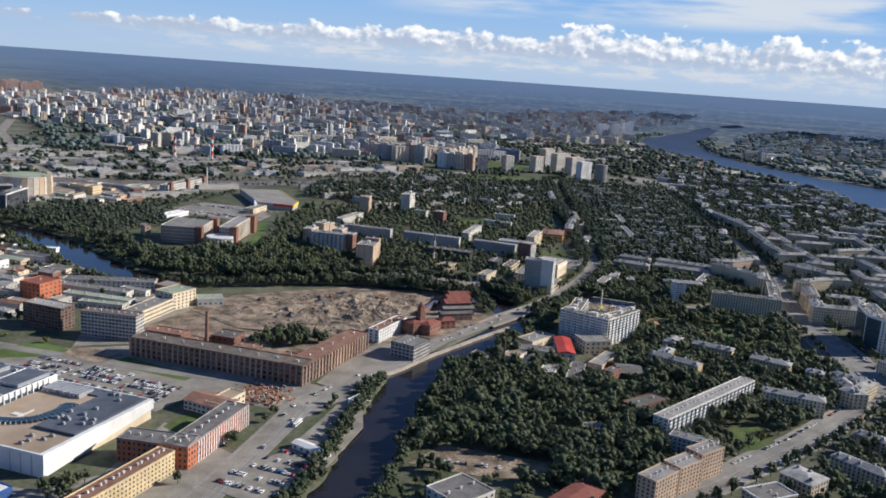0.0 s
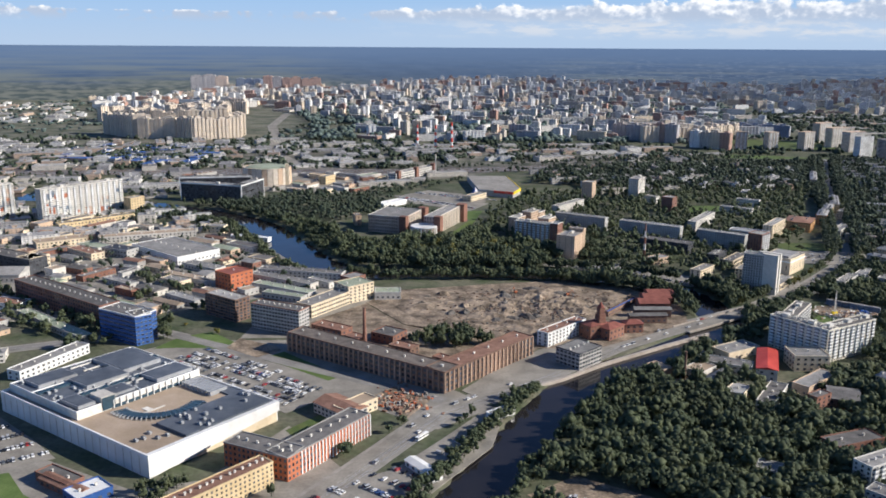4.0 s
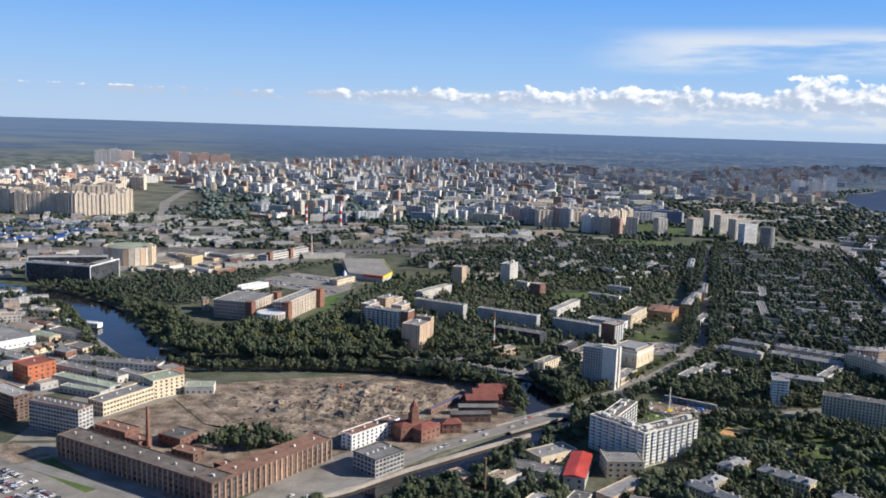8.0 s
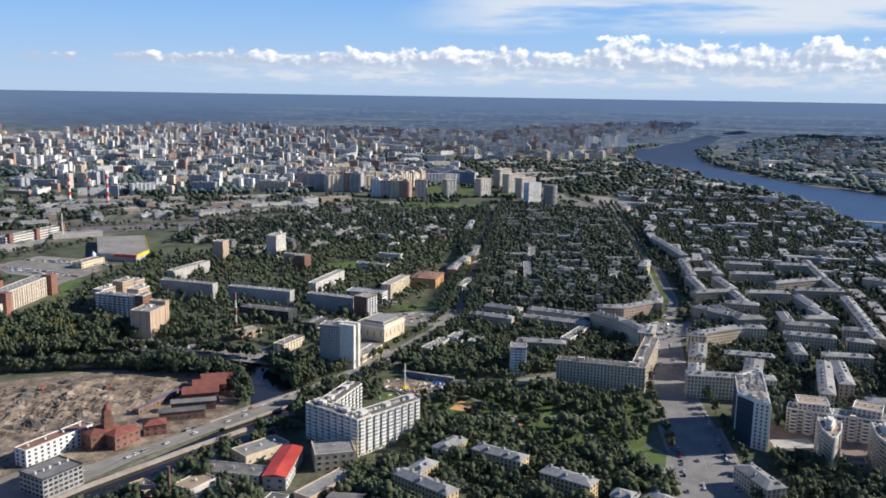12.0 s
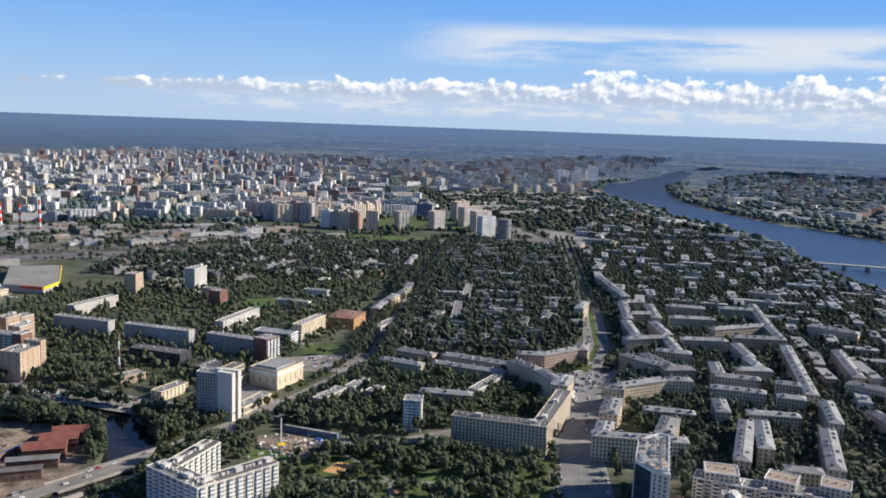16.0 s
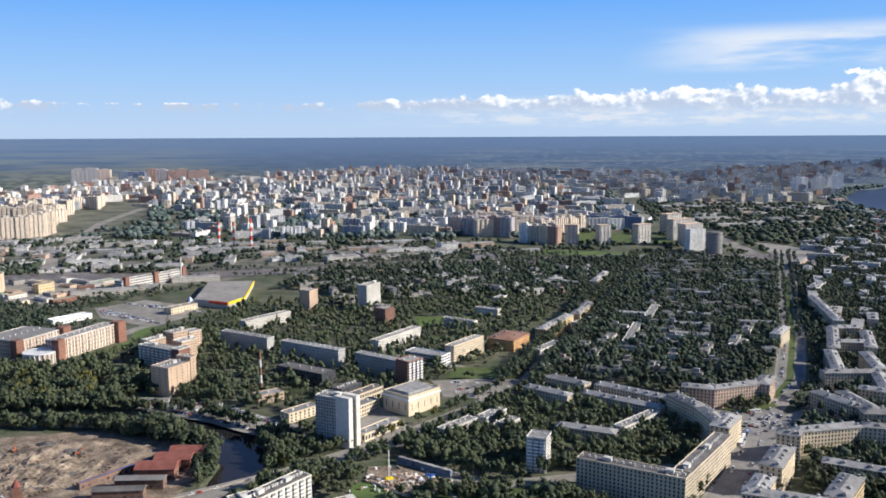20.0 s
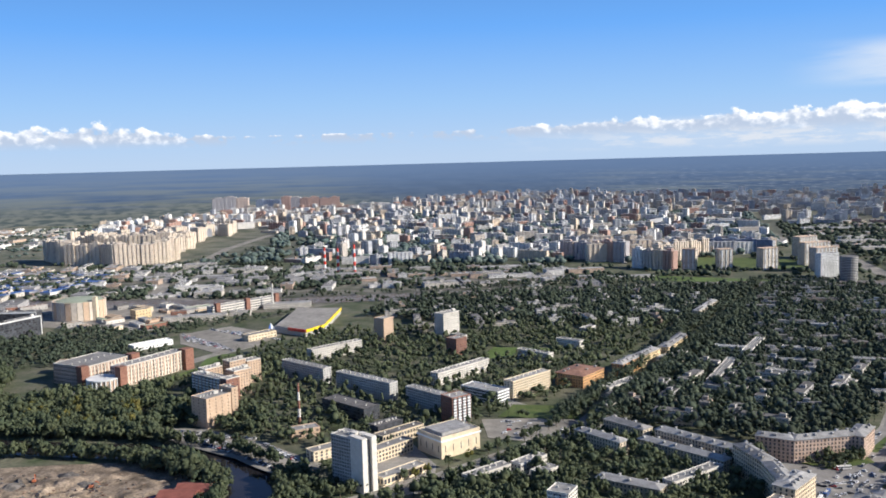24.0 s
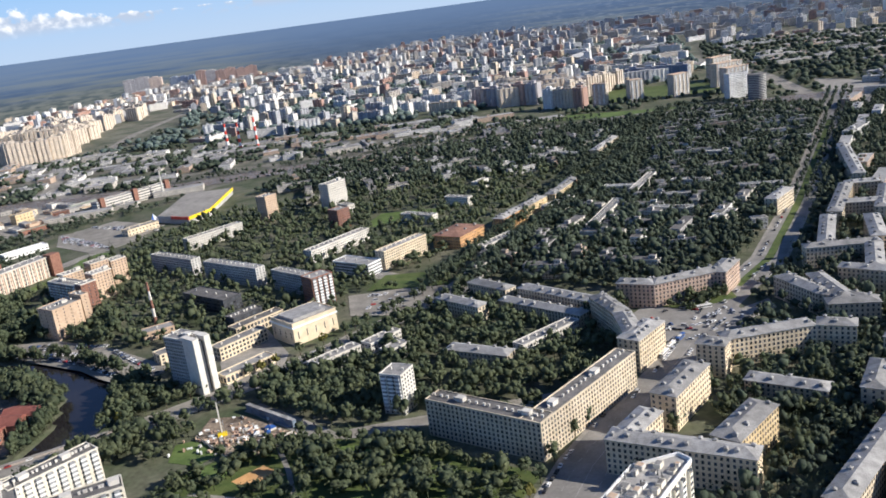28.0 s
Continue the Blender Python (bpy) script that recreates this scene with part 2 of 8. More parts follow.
def glassy(name, colour, rough=0.12, vary=0.4):
    m = surface(name, colour, tuple(c * 1.5 for c in colour), 4, rough=rough, bump=0, fine=0.2, vary=vary, island=True)
    m.node_tree.nodes["Principled BSDF"].inputs["Specular IOR Level"].default_value = 0.4
    return m


M["glass"] = glassy("window_glass", (0.052, 0.057, 0.066), 0.15, 0.7)
M["tinted"] = glassy("tinted_glass", (0.035, 0.036, 0.040), 0.5, 0.9)
M["loggia_glass"] = glassy("loggia_glazing", (0.30, 0.31, 0.32), 0.2, 0.5)
M["glass_blue"] = glassy("tinted_glazing", (0.03, 0.055, 0.075), 0.08, 0.2)


def paint(name, c):
    m = surface(name, c, tuple(min(1, x * 1.1) for x in c), 3, rough=0.35, bump=0, fine=0.05)
    m.node_tree.nodes["Principled BSDF"].inputs["Coat Weight"].default_value = 0.3
    return m


CAR_PAINT = [paint("car_paint_" + n, c) for n, c in (("white", (0.75, 0.75, 0.75)), ("silver", (0.45, 0.46, 0.48)), ("black", (0.02, 0.02, 0.025)),
             ("grey", (0.14, 0.15, 0.16)), ("red", (0.40, 0.03, 0.03)), ("blue", (0.04, 0.09, 0.25)))]

# river water: dark, with small ripples
M["water"] = surface("river_water", (0.018, 0.017, 0.019), (0.026, 0.024, 0.026), 30, rough=0.08, bump=0.05, fine=0.1)
# the broad river has the blue of reflected sky in its base colour
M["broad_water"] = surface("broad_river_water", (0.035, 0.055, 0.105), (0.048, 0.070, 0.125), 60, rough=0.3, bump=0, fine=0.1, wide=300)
M["water"].node_tree.nodes["Principled BSDF"].inputs["Specular IOR Level"].default_value = 0.26


def windowed(name, palette, stops):
    """Far facades: storeys of windows laid out in metres along each wall, and a wall colour for each house."""
    m = bpy.data.materials.new(name)
    m.use_nodes = True
    t = m.node_tree
    p = t.nodes["Principled BSDF"]
    uv = t.nodes.new("ShaderNodeUVMap")
    brick = t.nodes.new("ShaderNodeTexBrick")
    brick.offset, brick.squash = 0.0, 1.0
    for key, v in (("Scale", 1.0), ("Mortar Size", 0.85), ("Mortar Smooth", 0.1), ("Bias", 0.0), ("Brick Width", 3.2), ("Row Height", 2.9)):
        brick.inputs[key].default_value = v
    t.links.new(uv.outputs[0], brick.inputs["Vector"])
    sep = t.nodes.new("ShaderNodeSeparateXYZ")
    t.links.new(uv.outputs[0], sep.inputs[0])
    thousand = t.nodes.new("ShaderNodeMath")
    thousand.operation = "DIVIDE"
    thousand.inputs[1].default_value = 1000.0
    t.links.new(sep.outputs[0], thousand.inputs[0])
    whole = t.nodes.new("ShaderNodeMath")
    whole.operation = "FLOOR"
    t.links.new(thousand.outputs[0], whole.inputs[0])
    tone = t.nodes.new("ShaderNodeTexWhiteNoise")
    tone.noise_dimensions = "1D"
    t.links.new(whole.outputs[0], tone.inputs["W"])
    ramp = t.nodes.new("ShaderNodeValToRGB")
    ramp.color_ramp.interpolation = "CONSTANT"
    while len(ramp.color_ramp.elements) < len(palette):
        ramp.color_ramp.elements.new(0.5)
    for e, c, s in zip(ramp.color_ramp.elements, palette, stops):
        e.position, e.color = s, (*c, 1)
    t.links.new(tone.outputs["Value"], ramp.inputs[0])
    n = t.nodes.new("ShaderNodeTexNoise")
    n.inputs["Scale"].default_value = 0.11
    t.links.new(uv.outputs[0], n.inputs["Vector"])
    hsv = t.nodes.new("ShaderNodeHueSaturation")
    t.links.new(ramp.outputs[0], hsv.inputs["Color"])
    mr = t.nodes.new("ShaderNodeMapRange")
    t.links.new(n.outputs[0], mr.inputs[0])
    for i, x in enumerate((0.3, 0.7, 0.85, 1.12)):
        mr.inputs[i + 1].default_value = x
    t.links.new(mr.outputs[0], hsv.inputs["Value"])
    mix = t.nodes.new("ShaderNodeMix")
    mix.data_type = "RGBA"
    t.links.new(brick.outputs["Fac"], mix.inputs[0])
    mix.inputs[6].default_value = (0.10, 0.105, 0.12, 1)
    t.links.new(hsv.outputs[0], mix.inputs[7])
    t.links.new(mix.outputs[2], p.inputs["Base Color"])
    p.inputs["Roughness"].default_value = 0.7
    return m


for key in ("foliage", "foliage_far", "foliage_warm"):
    leaf = M[key].node_tree
    solid = leaf.nodes["Principled BSDF"]
    thin = leaf.nodes.new("ShaderNodeBsdfTranslucent")
    both = leaf.nodes.new("ShaderNodeMixShader")
    both.inputs[0].default_value = 0.35
    leaf.links.new(solid.inputs["Base Color"].links[0].from_socket, thin.inputs["Color"])
    leaf.links.new(solid.outputs[0], both.inputs[1])
    leaf.links.new(thin.outputs[0], both.inputs[2])
    leaf.links.new(both.outputs[0], leaf.nodes["Material Output"].inputs[0])
# pinkish brown paving, darkened in its colour for the stepped complex's shadow
M["court"] = surface("brown_shaded_court_paving", (0.20, 0.15, 0.125), (0.28, 0.21, 0.175), 7, fine=0.3)
M["beige"] = surface("pale_beige_render", (0.56, 0.49, 0.40), (0.64, 0.57, 0.48), 5, vary=0.06, fine=0.15)
M["old_roof"] = surface("worn_factory_roof", (0.12, 0.105, 0.092), (0.21, 0.18, 0.155), 6, fine=0.5)
M["heap"] = surface("grey_spoil", (0.065, 0.06, 0.056), (0.17, 0.155, 0.14), 4, fine=0.8, bump=0.5)
M["container"] = surface("blue_grey_steel", (0.13, 0.17, 0.22), (0.18, 0.22, 0.27), 3, fine=0.2, vary=0.15)
M["far_wall"] = windowed("far_facades", [(0.74, 0.71, 0.66), (0.54, 0.49, 0.43), (0.66, 0.55, 0.42), (0.42, 0.43, 0.46), (0.44, 0.27, 0.21), (0.80, 0.79, 0.77)], [0, 0.20, 0.36, 0.52, 0.66, 0.78])
M["far_roof"] = surface("pale_far_roofs", (0.20, 0.195, 0.19), (0.36, 0.35, 0.335), 30, vary=0.4, island=True, fine=0.2, bump=0)
M["far_low"] = windowed("far_low_walls", [(0.58, 0.54, 0.47), (0.48, 0.36, 0.27), (0.72, 0.70, 0.66), (0.40, 0.39, 0.38)], [0, 0.3, 0.5, 0.82])
M["far_cream"] = windowed("cream_tower_facades", [(0.74, 0.63, 0.50), (0.67, 0.57, 0.46)], [0, 0.6])
M["far_blue"] = windowed("blue_tower_facades", [(0.20, 0.26, 0.38), (0.30, 0.36, 0.46)], [0, 0.5])
M["far_red"] = windowed("brick_tower_facades", [(0.46, 0.31, 0.26), (0.60, 0.48, 0.41), (0.44, 0.42, 0.43)], [0, 0.5, 0.75])


def distance(name):
    """The plain at the horizon, a glowing backdrop with distance haze painted into its glow: haze-blue forest, pale
    fields in strips, paler haze at the rim. The map holds bearing and dip in degrees.
    """
    m = bpy.data.materials.new(name)
    m.use_nodes = True
    t = m.node_tree
    p = t.nodes["Principled BSDF"]
    uv = t.nodes.new("ShaderNodeUVMap")
    sep = t.nodes.new("ShaderNodeSeparateXYZ")
    t.links.new(uv.outputs[0], sep.inputs[0])

    def band(v, lo, hi, o0, o1):
        n = t.nodes.new("ShaderNodeMapRange")
        n.interpolation_type = "SMOOTHSTEP"
        t.links.new(v, n.inputs[0])
        for i, x in enumerate((lo, hi, o0, o1)):
            n.inputs[i + 1].default_value = x
        return n.outputs[0]

    def noisy(sx, sy, detail):
        mp = t.nodes.new("ShaderNodeMapping")
        mp.inputs["Scale"].default_value = (sx, sy, 1)
        t.links.new(uv.outputs[0], mp.inputs[0])
        n = t.nodes.new("ShaderNodeTexNoise")
        n.inputs["Scale"].default_value, n.inputs["Detail"].default_value = 1.0, detail
        t.links.new(mp.outputs[0], n.inputs["Vector"])
        return n.outputs[0]

    def mixed(f, a, b):
        n = t.nodes.new("ShaderNodeMix")
        n.data_type = "RGBA"
        for s, v in ((0, f), (6, a), (7, b)):
            if isinstance(v, tuple):
                n.inputs[s].default_value = (*v, 1)
            else:
                t.links.new(v, n.inputs[s])
        return n.outputs[2]

    def mul(u, v):
        n = t.nodes.new("ShaderNodeMath")
        n.operation = "MULTIPLY"
        t.links.new(u, n.inputs[0])
        t.links.new(v, n.inputs[1])
        return n.outputs[0]

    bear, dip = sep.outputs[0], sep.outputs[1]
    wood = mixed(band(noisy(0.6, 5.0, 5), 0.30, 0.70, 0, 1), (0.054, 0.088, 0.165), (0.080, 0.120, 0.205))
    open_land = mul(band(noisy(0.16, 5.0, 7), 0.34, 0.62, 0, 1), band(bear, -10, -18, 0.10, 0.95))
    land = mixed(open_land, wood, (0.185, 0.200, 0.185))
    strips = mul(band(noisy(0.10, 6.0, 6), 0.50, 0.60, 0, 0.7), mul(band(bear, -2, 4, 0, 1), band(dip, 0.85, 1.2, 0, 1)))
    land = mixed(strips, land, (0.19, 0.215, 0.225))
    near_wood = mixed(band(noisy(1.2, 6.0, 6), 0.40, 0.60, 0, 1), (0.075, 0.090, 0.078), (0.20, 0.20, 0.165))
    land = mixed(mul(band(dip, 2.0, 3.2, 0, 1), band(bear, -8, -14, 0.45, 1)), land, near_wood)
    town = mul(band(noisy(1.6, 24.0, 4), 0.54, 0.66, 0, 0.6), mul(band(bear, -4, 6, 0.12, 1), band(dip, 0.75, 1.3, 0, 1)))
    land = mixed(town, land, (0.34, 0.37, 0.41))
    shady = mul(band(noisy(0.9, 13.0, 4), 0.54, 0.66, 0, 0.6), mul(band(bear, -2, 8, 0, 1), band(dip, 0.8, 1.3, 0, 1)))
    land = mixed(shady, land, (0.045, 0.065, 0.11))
    # painted haze: the glow turns paler blue towards the horizon
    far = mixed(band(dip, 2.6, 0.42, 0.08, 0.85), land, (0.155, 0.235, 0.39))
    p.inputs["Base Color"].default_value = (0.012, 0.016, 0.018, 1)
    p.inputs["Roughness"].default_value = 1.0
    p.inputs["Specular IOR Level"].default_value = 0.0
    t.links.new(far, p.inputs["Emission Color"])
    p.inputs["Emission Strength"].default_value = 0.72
    return m


M["distance"] = distance("hazy_far_plain")
M["ballast"] = surface("railway_gravel", (0.13, 0.115, 0.10), (0.20, 0.18, 0.155), 8, fine=0.5, streak=1.0)
M["yard_dust"] = surface("dusty_yards", (0.070, 0.080, 0.048), (0.215, 0.20, 0.17), 38, fine=0.6, wide=160)
M["pier_brick"] = surface("weathered_pier_brick", (0.30, 0.20, 0.15), (0.42, 0.30, 0.22), 3, vary=0.25, fine=0.5)
M["cream_panel"] = surface("cream_white_panels", (0.66, 0.61, 0.50), (0.74, 0.70, 0.60), 4, vary=0.05, fine=0.15)
# far foliage lifted towards grey-blue: distance haze mixed into the base colour
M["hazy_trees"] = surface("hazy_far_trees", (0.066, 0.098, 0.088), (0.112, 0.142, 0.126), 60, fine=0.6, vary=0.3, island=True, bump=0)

# ---- plan helpers ----
EYE = np.array([210.0, 110.0, 265.0])
NEAR, REACH = 3300.0, 1250.0


def settle(v):
    """The land beyond 3.3 km is laid out closer and smaller about the middle of the flight, up to the rim of the sheet at the horizon."""
    v = np.asarray(v, float)
    off = v - EYE
    r = np.maximum(np.hypot(off[..., 0], off[..., 1]), 1)
    k = np.where(r > NEAR, (NEAR + REACH * (1 - np.exp(-np.maximum(r - NEAR, 0) / REACH))) / r, 1.0)
    return EYE + off * k[..., None]


class Shape:
    """Vertices and faces of one mesh, with a material number and metres along the wall for each face."""

    def __init__(self):
        self.v, self.f, self.m, self.uv, self.start = [], [], [], [], 0.0

    def face(self, pts, m=0, uv=None):
        n = len(self.v)
        self.v.extend(pts)
        self.f.append(tuple(range(n, n + len(pts))))
        self.m.append(m)
        self.uv.append(uv)

    def prism(self, poly, z0, z1, m=0, top=None, bottom=False):
        n, k = len(self.v), len(poly)
        self.v.extend((x, y, z0) for x, y in poly)
        self.v.extend((x, y, z1) for x, y in poly)
        run = self.start
        for i in range(k):
            j = (i + 1) % k
            d = math.dist(poly[i], poly[j])
            self.f.append((n + i, n + j, n + k + j, n + k + i))
            self.m.append(m)
            self.uv.append(((run, 0), (run + d, 0), (run + d, z1 - z0), (run, z1 - z0)))
            run += d
        self.f.append(tuple(range(n + k, n + 2 * k)))
        self.m.append(m if top is None else top)
        self.uv.append(None)
        if bottom:
            self.f.append(tuple(range(n + k - 1, n - 1, -1)))
            self.m.append(m)
            self.uv.append(None)
        return self

    def box(self, x, y, z, sx, sy, sz, turn=0.0, m=0):
        """A box standing at z on its middle, turned by an angle in radians."""
        c, s = math.cos(turn), math.sin(turn)
        poly = [(x + c * u * sx / 2 - s * w * sy / 2, y + s * u * sx / 2 + c * w * sy / 2) for u, w in ((-1, -1), (1, -1), (1, 1), (-1, 1))]
        return self.prism(poly, z, z + sz, m, bottom=True)

    def tube(self, x, y, z0, z1, r0, r1, sides=10, m=0):
        n = len(self.v)
        for z, r in ((z0, r0), (z1, r1)):
            self.v.extend((x + r * math.cos(2 * math.pi * i / sides), y + r * math.sin(2 * math.pi * i / sides), z) for i in range(sides))
        for i in range(sides):
            j = (i + 1) % sides
            self.f.append((n + i, n + j, n + sides + j, n + sides + i))
            self.m.append(m)
            self.uv.append(None)
        self.f.append(tuple(range(n + sides, n + 2 * sides)))
        self.m.append(m)
        self.uv.append(None)
        return self

    def hip(self, a, b, n, d, z, rise, over=0.6, m=0, gable=False):
        """A pitched roof over the rectangle on a-b with depth d along n, with eaves that stand out."""
        u = (b - a).normalized()
        a0, b0 = a - u * over - n * over, b + u * over - n * over
        w = d + 2 * over
        c0, d0 = b0 + n * w, a0 + n * w
        inset = 0.01 if gable else min(w / 2, (b0 - a0).length * 0.45)
        r0, r1 = (a0 + d0) / 2 + u * inset, (b0 + c0) / 2 - u * inset
        k = len(self.v)
        self.v.extend([(*a0, z), (*b0, z), (*c0, z), (*d0, z), (*r0, z + rise), (*r1, z + rise)])
        self.v.extend([(*a0, z - 0.25), (*b0, z - 0.25), (*c0, z - 0.25), (*d0, z - 0.25)])
        for f in ((0, 1, 5, 4), (1, 2, 5), (2, 3, 4, 5), (3, 0, 4), (6, 7, 1, 0), (7, 8, 2, 1), (8, 9, 3, 2), (9, 6, 0, 3), (9, 8, 7, 6)):
            self.f.append(tuple(k + i for i in f))
            self.m.append(m)
            self.uv.append(None)
        return self

    def mesh(self, name, *mats, far=False):
        me = bpy.data.meshes.new(name)
        v = settle(np.array(self.v)).tolist() if far else self.v
        me.from_pydata(v, [], self.f)
        for mt in mats:
            me.materials.append(mt)
        if len(mats) > 1:
            me.polygons.foreach_set("material_index", self.m)
        if far or any(self.uv):
            lay = me.uv_layers.new(name="UVMap")
            flat = []
            for f, uv in zip(self.f, self.uv):
                for q in (uv or [(self.start + 0.2, 0.2)] * len(f)):
                    flat.extend(q)
            lay.data.foreach_set("uv", flat)
        me.update()
        return me


def part(name, shape, material, parent, label=""):
    me = shape if isinstance(shape, bpy.types.Mesh) else shape.mesh(name, *(material if isinstance(material, (list, tuple)) else [material]))
    ob = new(name, me)
    ob.parent = parent
    return tagged(ob, label=label)


def thing(name, x, y, label, category, group="", z=0.0):
    ob = new(name)
    ob.location = (x, y, z)
    ob.empty_display_size = 2
    return tagged(ob, label, category, group)


def structure(name, shape, material, label, category="ground", kind="structure", far=True):
    ob = new(name, shape.mesh(name, *(material if isinstance(material, (list, tuple)) else [material]), far=far))
    return tagged(ob, label, category, kind=kind)


# what already stands on the ground, in cells of four metres
GX, GY, CELL = -1300.0, 250.0, 4.0
TAKEN = np.zeros((900, 600), bool)


def cells(x, y):
    return ((np.asarray(x) - GX) / CELL).astype(int), ((np.asarray(y) - GY) / CELL).astype(int)


def inside(poly, x, y):
    poly = np.asarray(poly, float)
    res = np.zeros(np.shape(x), bool)
    j = len(poly) - 1
    for i in range(len(poly)):
        (xi, yi), (xj, yj) = poly[i], poly[j]
        if yi != yj:
            res ^= ((yi > y) != (yj > y)) & (x < (xj - xi) * (y - yi) / (yj - yi) + xi)
        j = i
    return res


def near_line(line, x, y):
    """Distance to a line of points."""
    best = np.full(np.shape(x), 1e9)
    for (ax, ay), (bx, by) in zip(line, line[1:]):
        dx, dy = bx - ax, by - ay
        k = np.clip(((x - ax) * dx + (y - ay) * dy) / (dx * dx + dy * dy + 1e-9), 0, 1)
        best = np.minimum(best, np.hypot(x - ax - k * dx, y - ay - k * dy))
    return best


CX, CY = np.meshgrid(GX + CELL * (np.arange(900) + 0.5), GY + CELL * (np.arange(600) + 0.5), indexing="ij")


def take(poly, margin=2.5):
    p = np.asarray(poly, float)
    lo, hi = p.min(0) - 12, p.max(0) + 12
    i0, j0 = cells(*lo)
    i1, j1 = cells(*hi)
    i0, j0, i1, j1 = max(i0, 0), max(j0, 0), min(i1 + 1, 900), min(j1 + 1, 600)
    if i0 >= i1 or j0 >= j1:
        return
    x, y = CX[i0:i1, j0:j1], CY[i0:i1, j0:j1]
    ring = [*map(tuple, p), tuple(p[0])]
    TAKEN[i0:i1, j0:j1] |= inside(p, x, y) | (near_line(ring, x, y) < margin)


def free(x, y):
    i, j = cells(x, y)
    ok = (i >= 0) & (j >= 0) & (i < 900) & (j < 600)
    i, j = np.clip(i, 0, 899), np.clip(j, 0, 599)
    return ~ok | ~TAKEN[i, j]


# ---- ground, rivers ----
OKHTA = [(-150, 250), (-95, 330), (-44, 410), (-14, 480), (16, 550), (42, 602), (84, 648), (135, 690), (185, 738), (207, 785), (204, 840), (178, 905),
         (120, 938), (40, 950), (-60, 945), (-150, 940), (-205, 952), (-240, 985), (-275, 1045), (-312, 1113), (-350, 1180), (-392, 1228), (-470, 1285), (-640, 1370), (-900, 1420)]
ARM = OKHTA[16:]
NEVA = [(1480, 900), (1500, 1100), (1570, 1500), (1705, 1800), (1780, 2050), (1778, 2250), (1755, 2520), (1770, 2800), (1810, 3100), (1960, 3480), (2180, 3900), (2460, 4220), (2750, 4600), (3350, 5390), (4200, 6300)]
NEVA_Y, NEVA_HALF = [1500, 1800, 2050, 2250, 2520, 3100, 3480, 3900, 4220, 4600, 5390], [160, 150, 158, 140, 128, 130, 130, 120, 100, 85, 50]


def river_depth(x, y):
    a = near_line(OKHTA, x, y)
    b = near_line(NEVA, x, y)
    wide = np.interp(y, NEVA_Y, NEVA_HALF)
    return np.maximum(np.maximum(np.clip((21 - a) / 5, 0, 1), np.clip((31 - near_line(ARM, x, y)) / 5, 0, 1)), np.clip((wide + 10 - b) / 20, 0, 1))


def spread(fine0, fine1, step, far0, far1, growth=1.06):
    up, s = [fine1], step
    while up[-1] < far1:
        s *= growth
        up.append(up[-1] + s)
    down, s = [fine0], step
    while down[-1] > far0:
        s *= growth
        down.append(down[-1] - s)
    return np.array(down[::-1][:-1] + list(np.arange(fine0, fine1, step)) + up)


gx = spread(-520, 620, 9, -30000, 30000)
gy = spread(320, 1320, 9, -3000, 36000)
X, Y = np.meshgrid(gx, gy, indexing="ij")
Z = -4.0 * river_depth(X, Y)
verts = settle(np.stack([X, Y, Z], -1).reshape(-1, 3))
ni, nj = X.shape
idx = np.arange(ni * nj).reshape(ni, nj)
quads = np.stack([idx[:-1, :-1], idx[1:, :-1], idx[1:, 1:], idx[:-1, 1:]], -1).reshape(-1, 4)
me = bpy.data.meshes.new("ground")
me.from_pydata(verts.tolist(), [], quads.tolist())
me.materials.append(M["soil"])
me.materials.append(M["field"])
# the outermost land carries the glowing backdrop with its painted haze
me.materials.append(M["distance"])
mid = (X[:-1, :-1] + X[1:, 1:]) / 2, (Y[:-1, :-1] + Y[1:, 1:]) / 2
far_off = np.hypot(mid[0] - 210, mid[1] - 110)
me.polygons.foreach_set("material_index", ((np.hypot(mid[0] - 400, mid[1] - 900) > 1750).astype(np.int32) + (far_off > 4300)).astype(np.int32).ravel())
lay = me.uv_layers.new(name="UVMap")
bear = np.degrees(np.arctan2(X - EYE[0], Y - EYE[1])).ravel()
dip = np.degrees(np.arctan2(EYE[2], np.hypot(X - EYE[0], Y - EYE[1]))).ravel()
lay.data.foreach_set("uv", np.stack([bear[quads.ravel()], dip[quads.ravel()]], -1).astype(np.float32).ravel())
tagged(new("ground", me), "dusty grass and soil ground of the city, reaching the horizon", "ground", kind="structure")


def ribbon(line, w, z, shape=None, step=25.0, far=True):
    """A strip of that width along a line of points."""
    s = shape or Shape()
    pts = []
    for (ax, ay), (bx, by) in zip(line, line[1:]):
        n = max(1, int(math.dist((ax, ay), (bx, by)) / step))
        pts += [(ax + (bx - ax) * i / n, ay + (by - ay) * i / n) for i in range(n)]
    pts.append(line[-1])
    k = len(s.v)
    for i, (x, y) in enumerate(pts):
        (ax, ay), (bx, by) = pts[max(i - 1, 0)], pts[min(i + 1, len(pts) - 1)]
        d = math.dist((ax, ay), (bx, by)) or 1
        nx, ny = -(by - ay) / d, (bx - ax) / d
        ww = w if isinstance(w, (int, float)) else float(np.interp(y, *w))
        s.v.extend([(x + nx * ww / 2, y + ny * ww / 2, z), (x - nx * ww / 2, y - ny * ww / 2, z)])
    for i in range(len(pts) - 1):
        s.f.append((k + 2 * i, k + 2 * i + 1, k + 2 * i + 3, k + 2 * i + 2))
        s.m.append(0)
        s.uv.append(None)
    return s


structure("water", ribbon(OKHTA, 84, -1.6), M["water"], "dark calm water of the winding city river", "river")
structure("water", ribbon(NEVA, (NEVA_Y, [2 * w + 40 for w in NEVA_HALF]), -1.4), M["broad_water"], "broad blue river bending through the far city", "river")
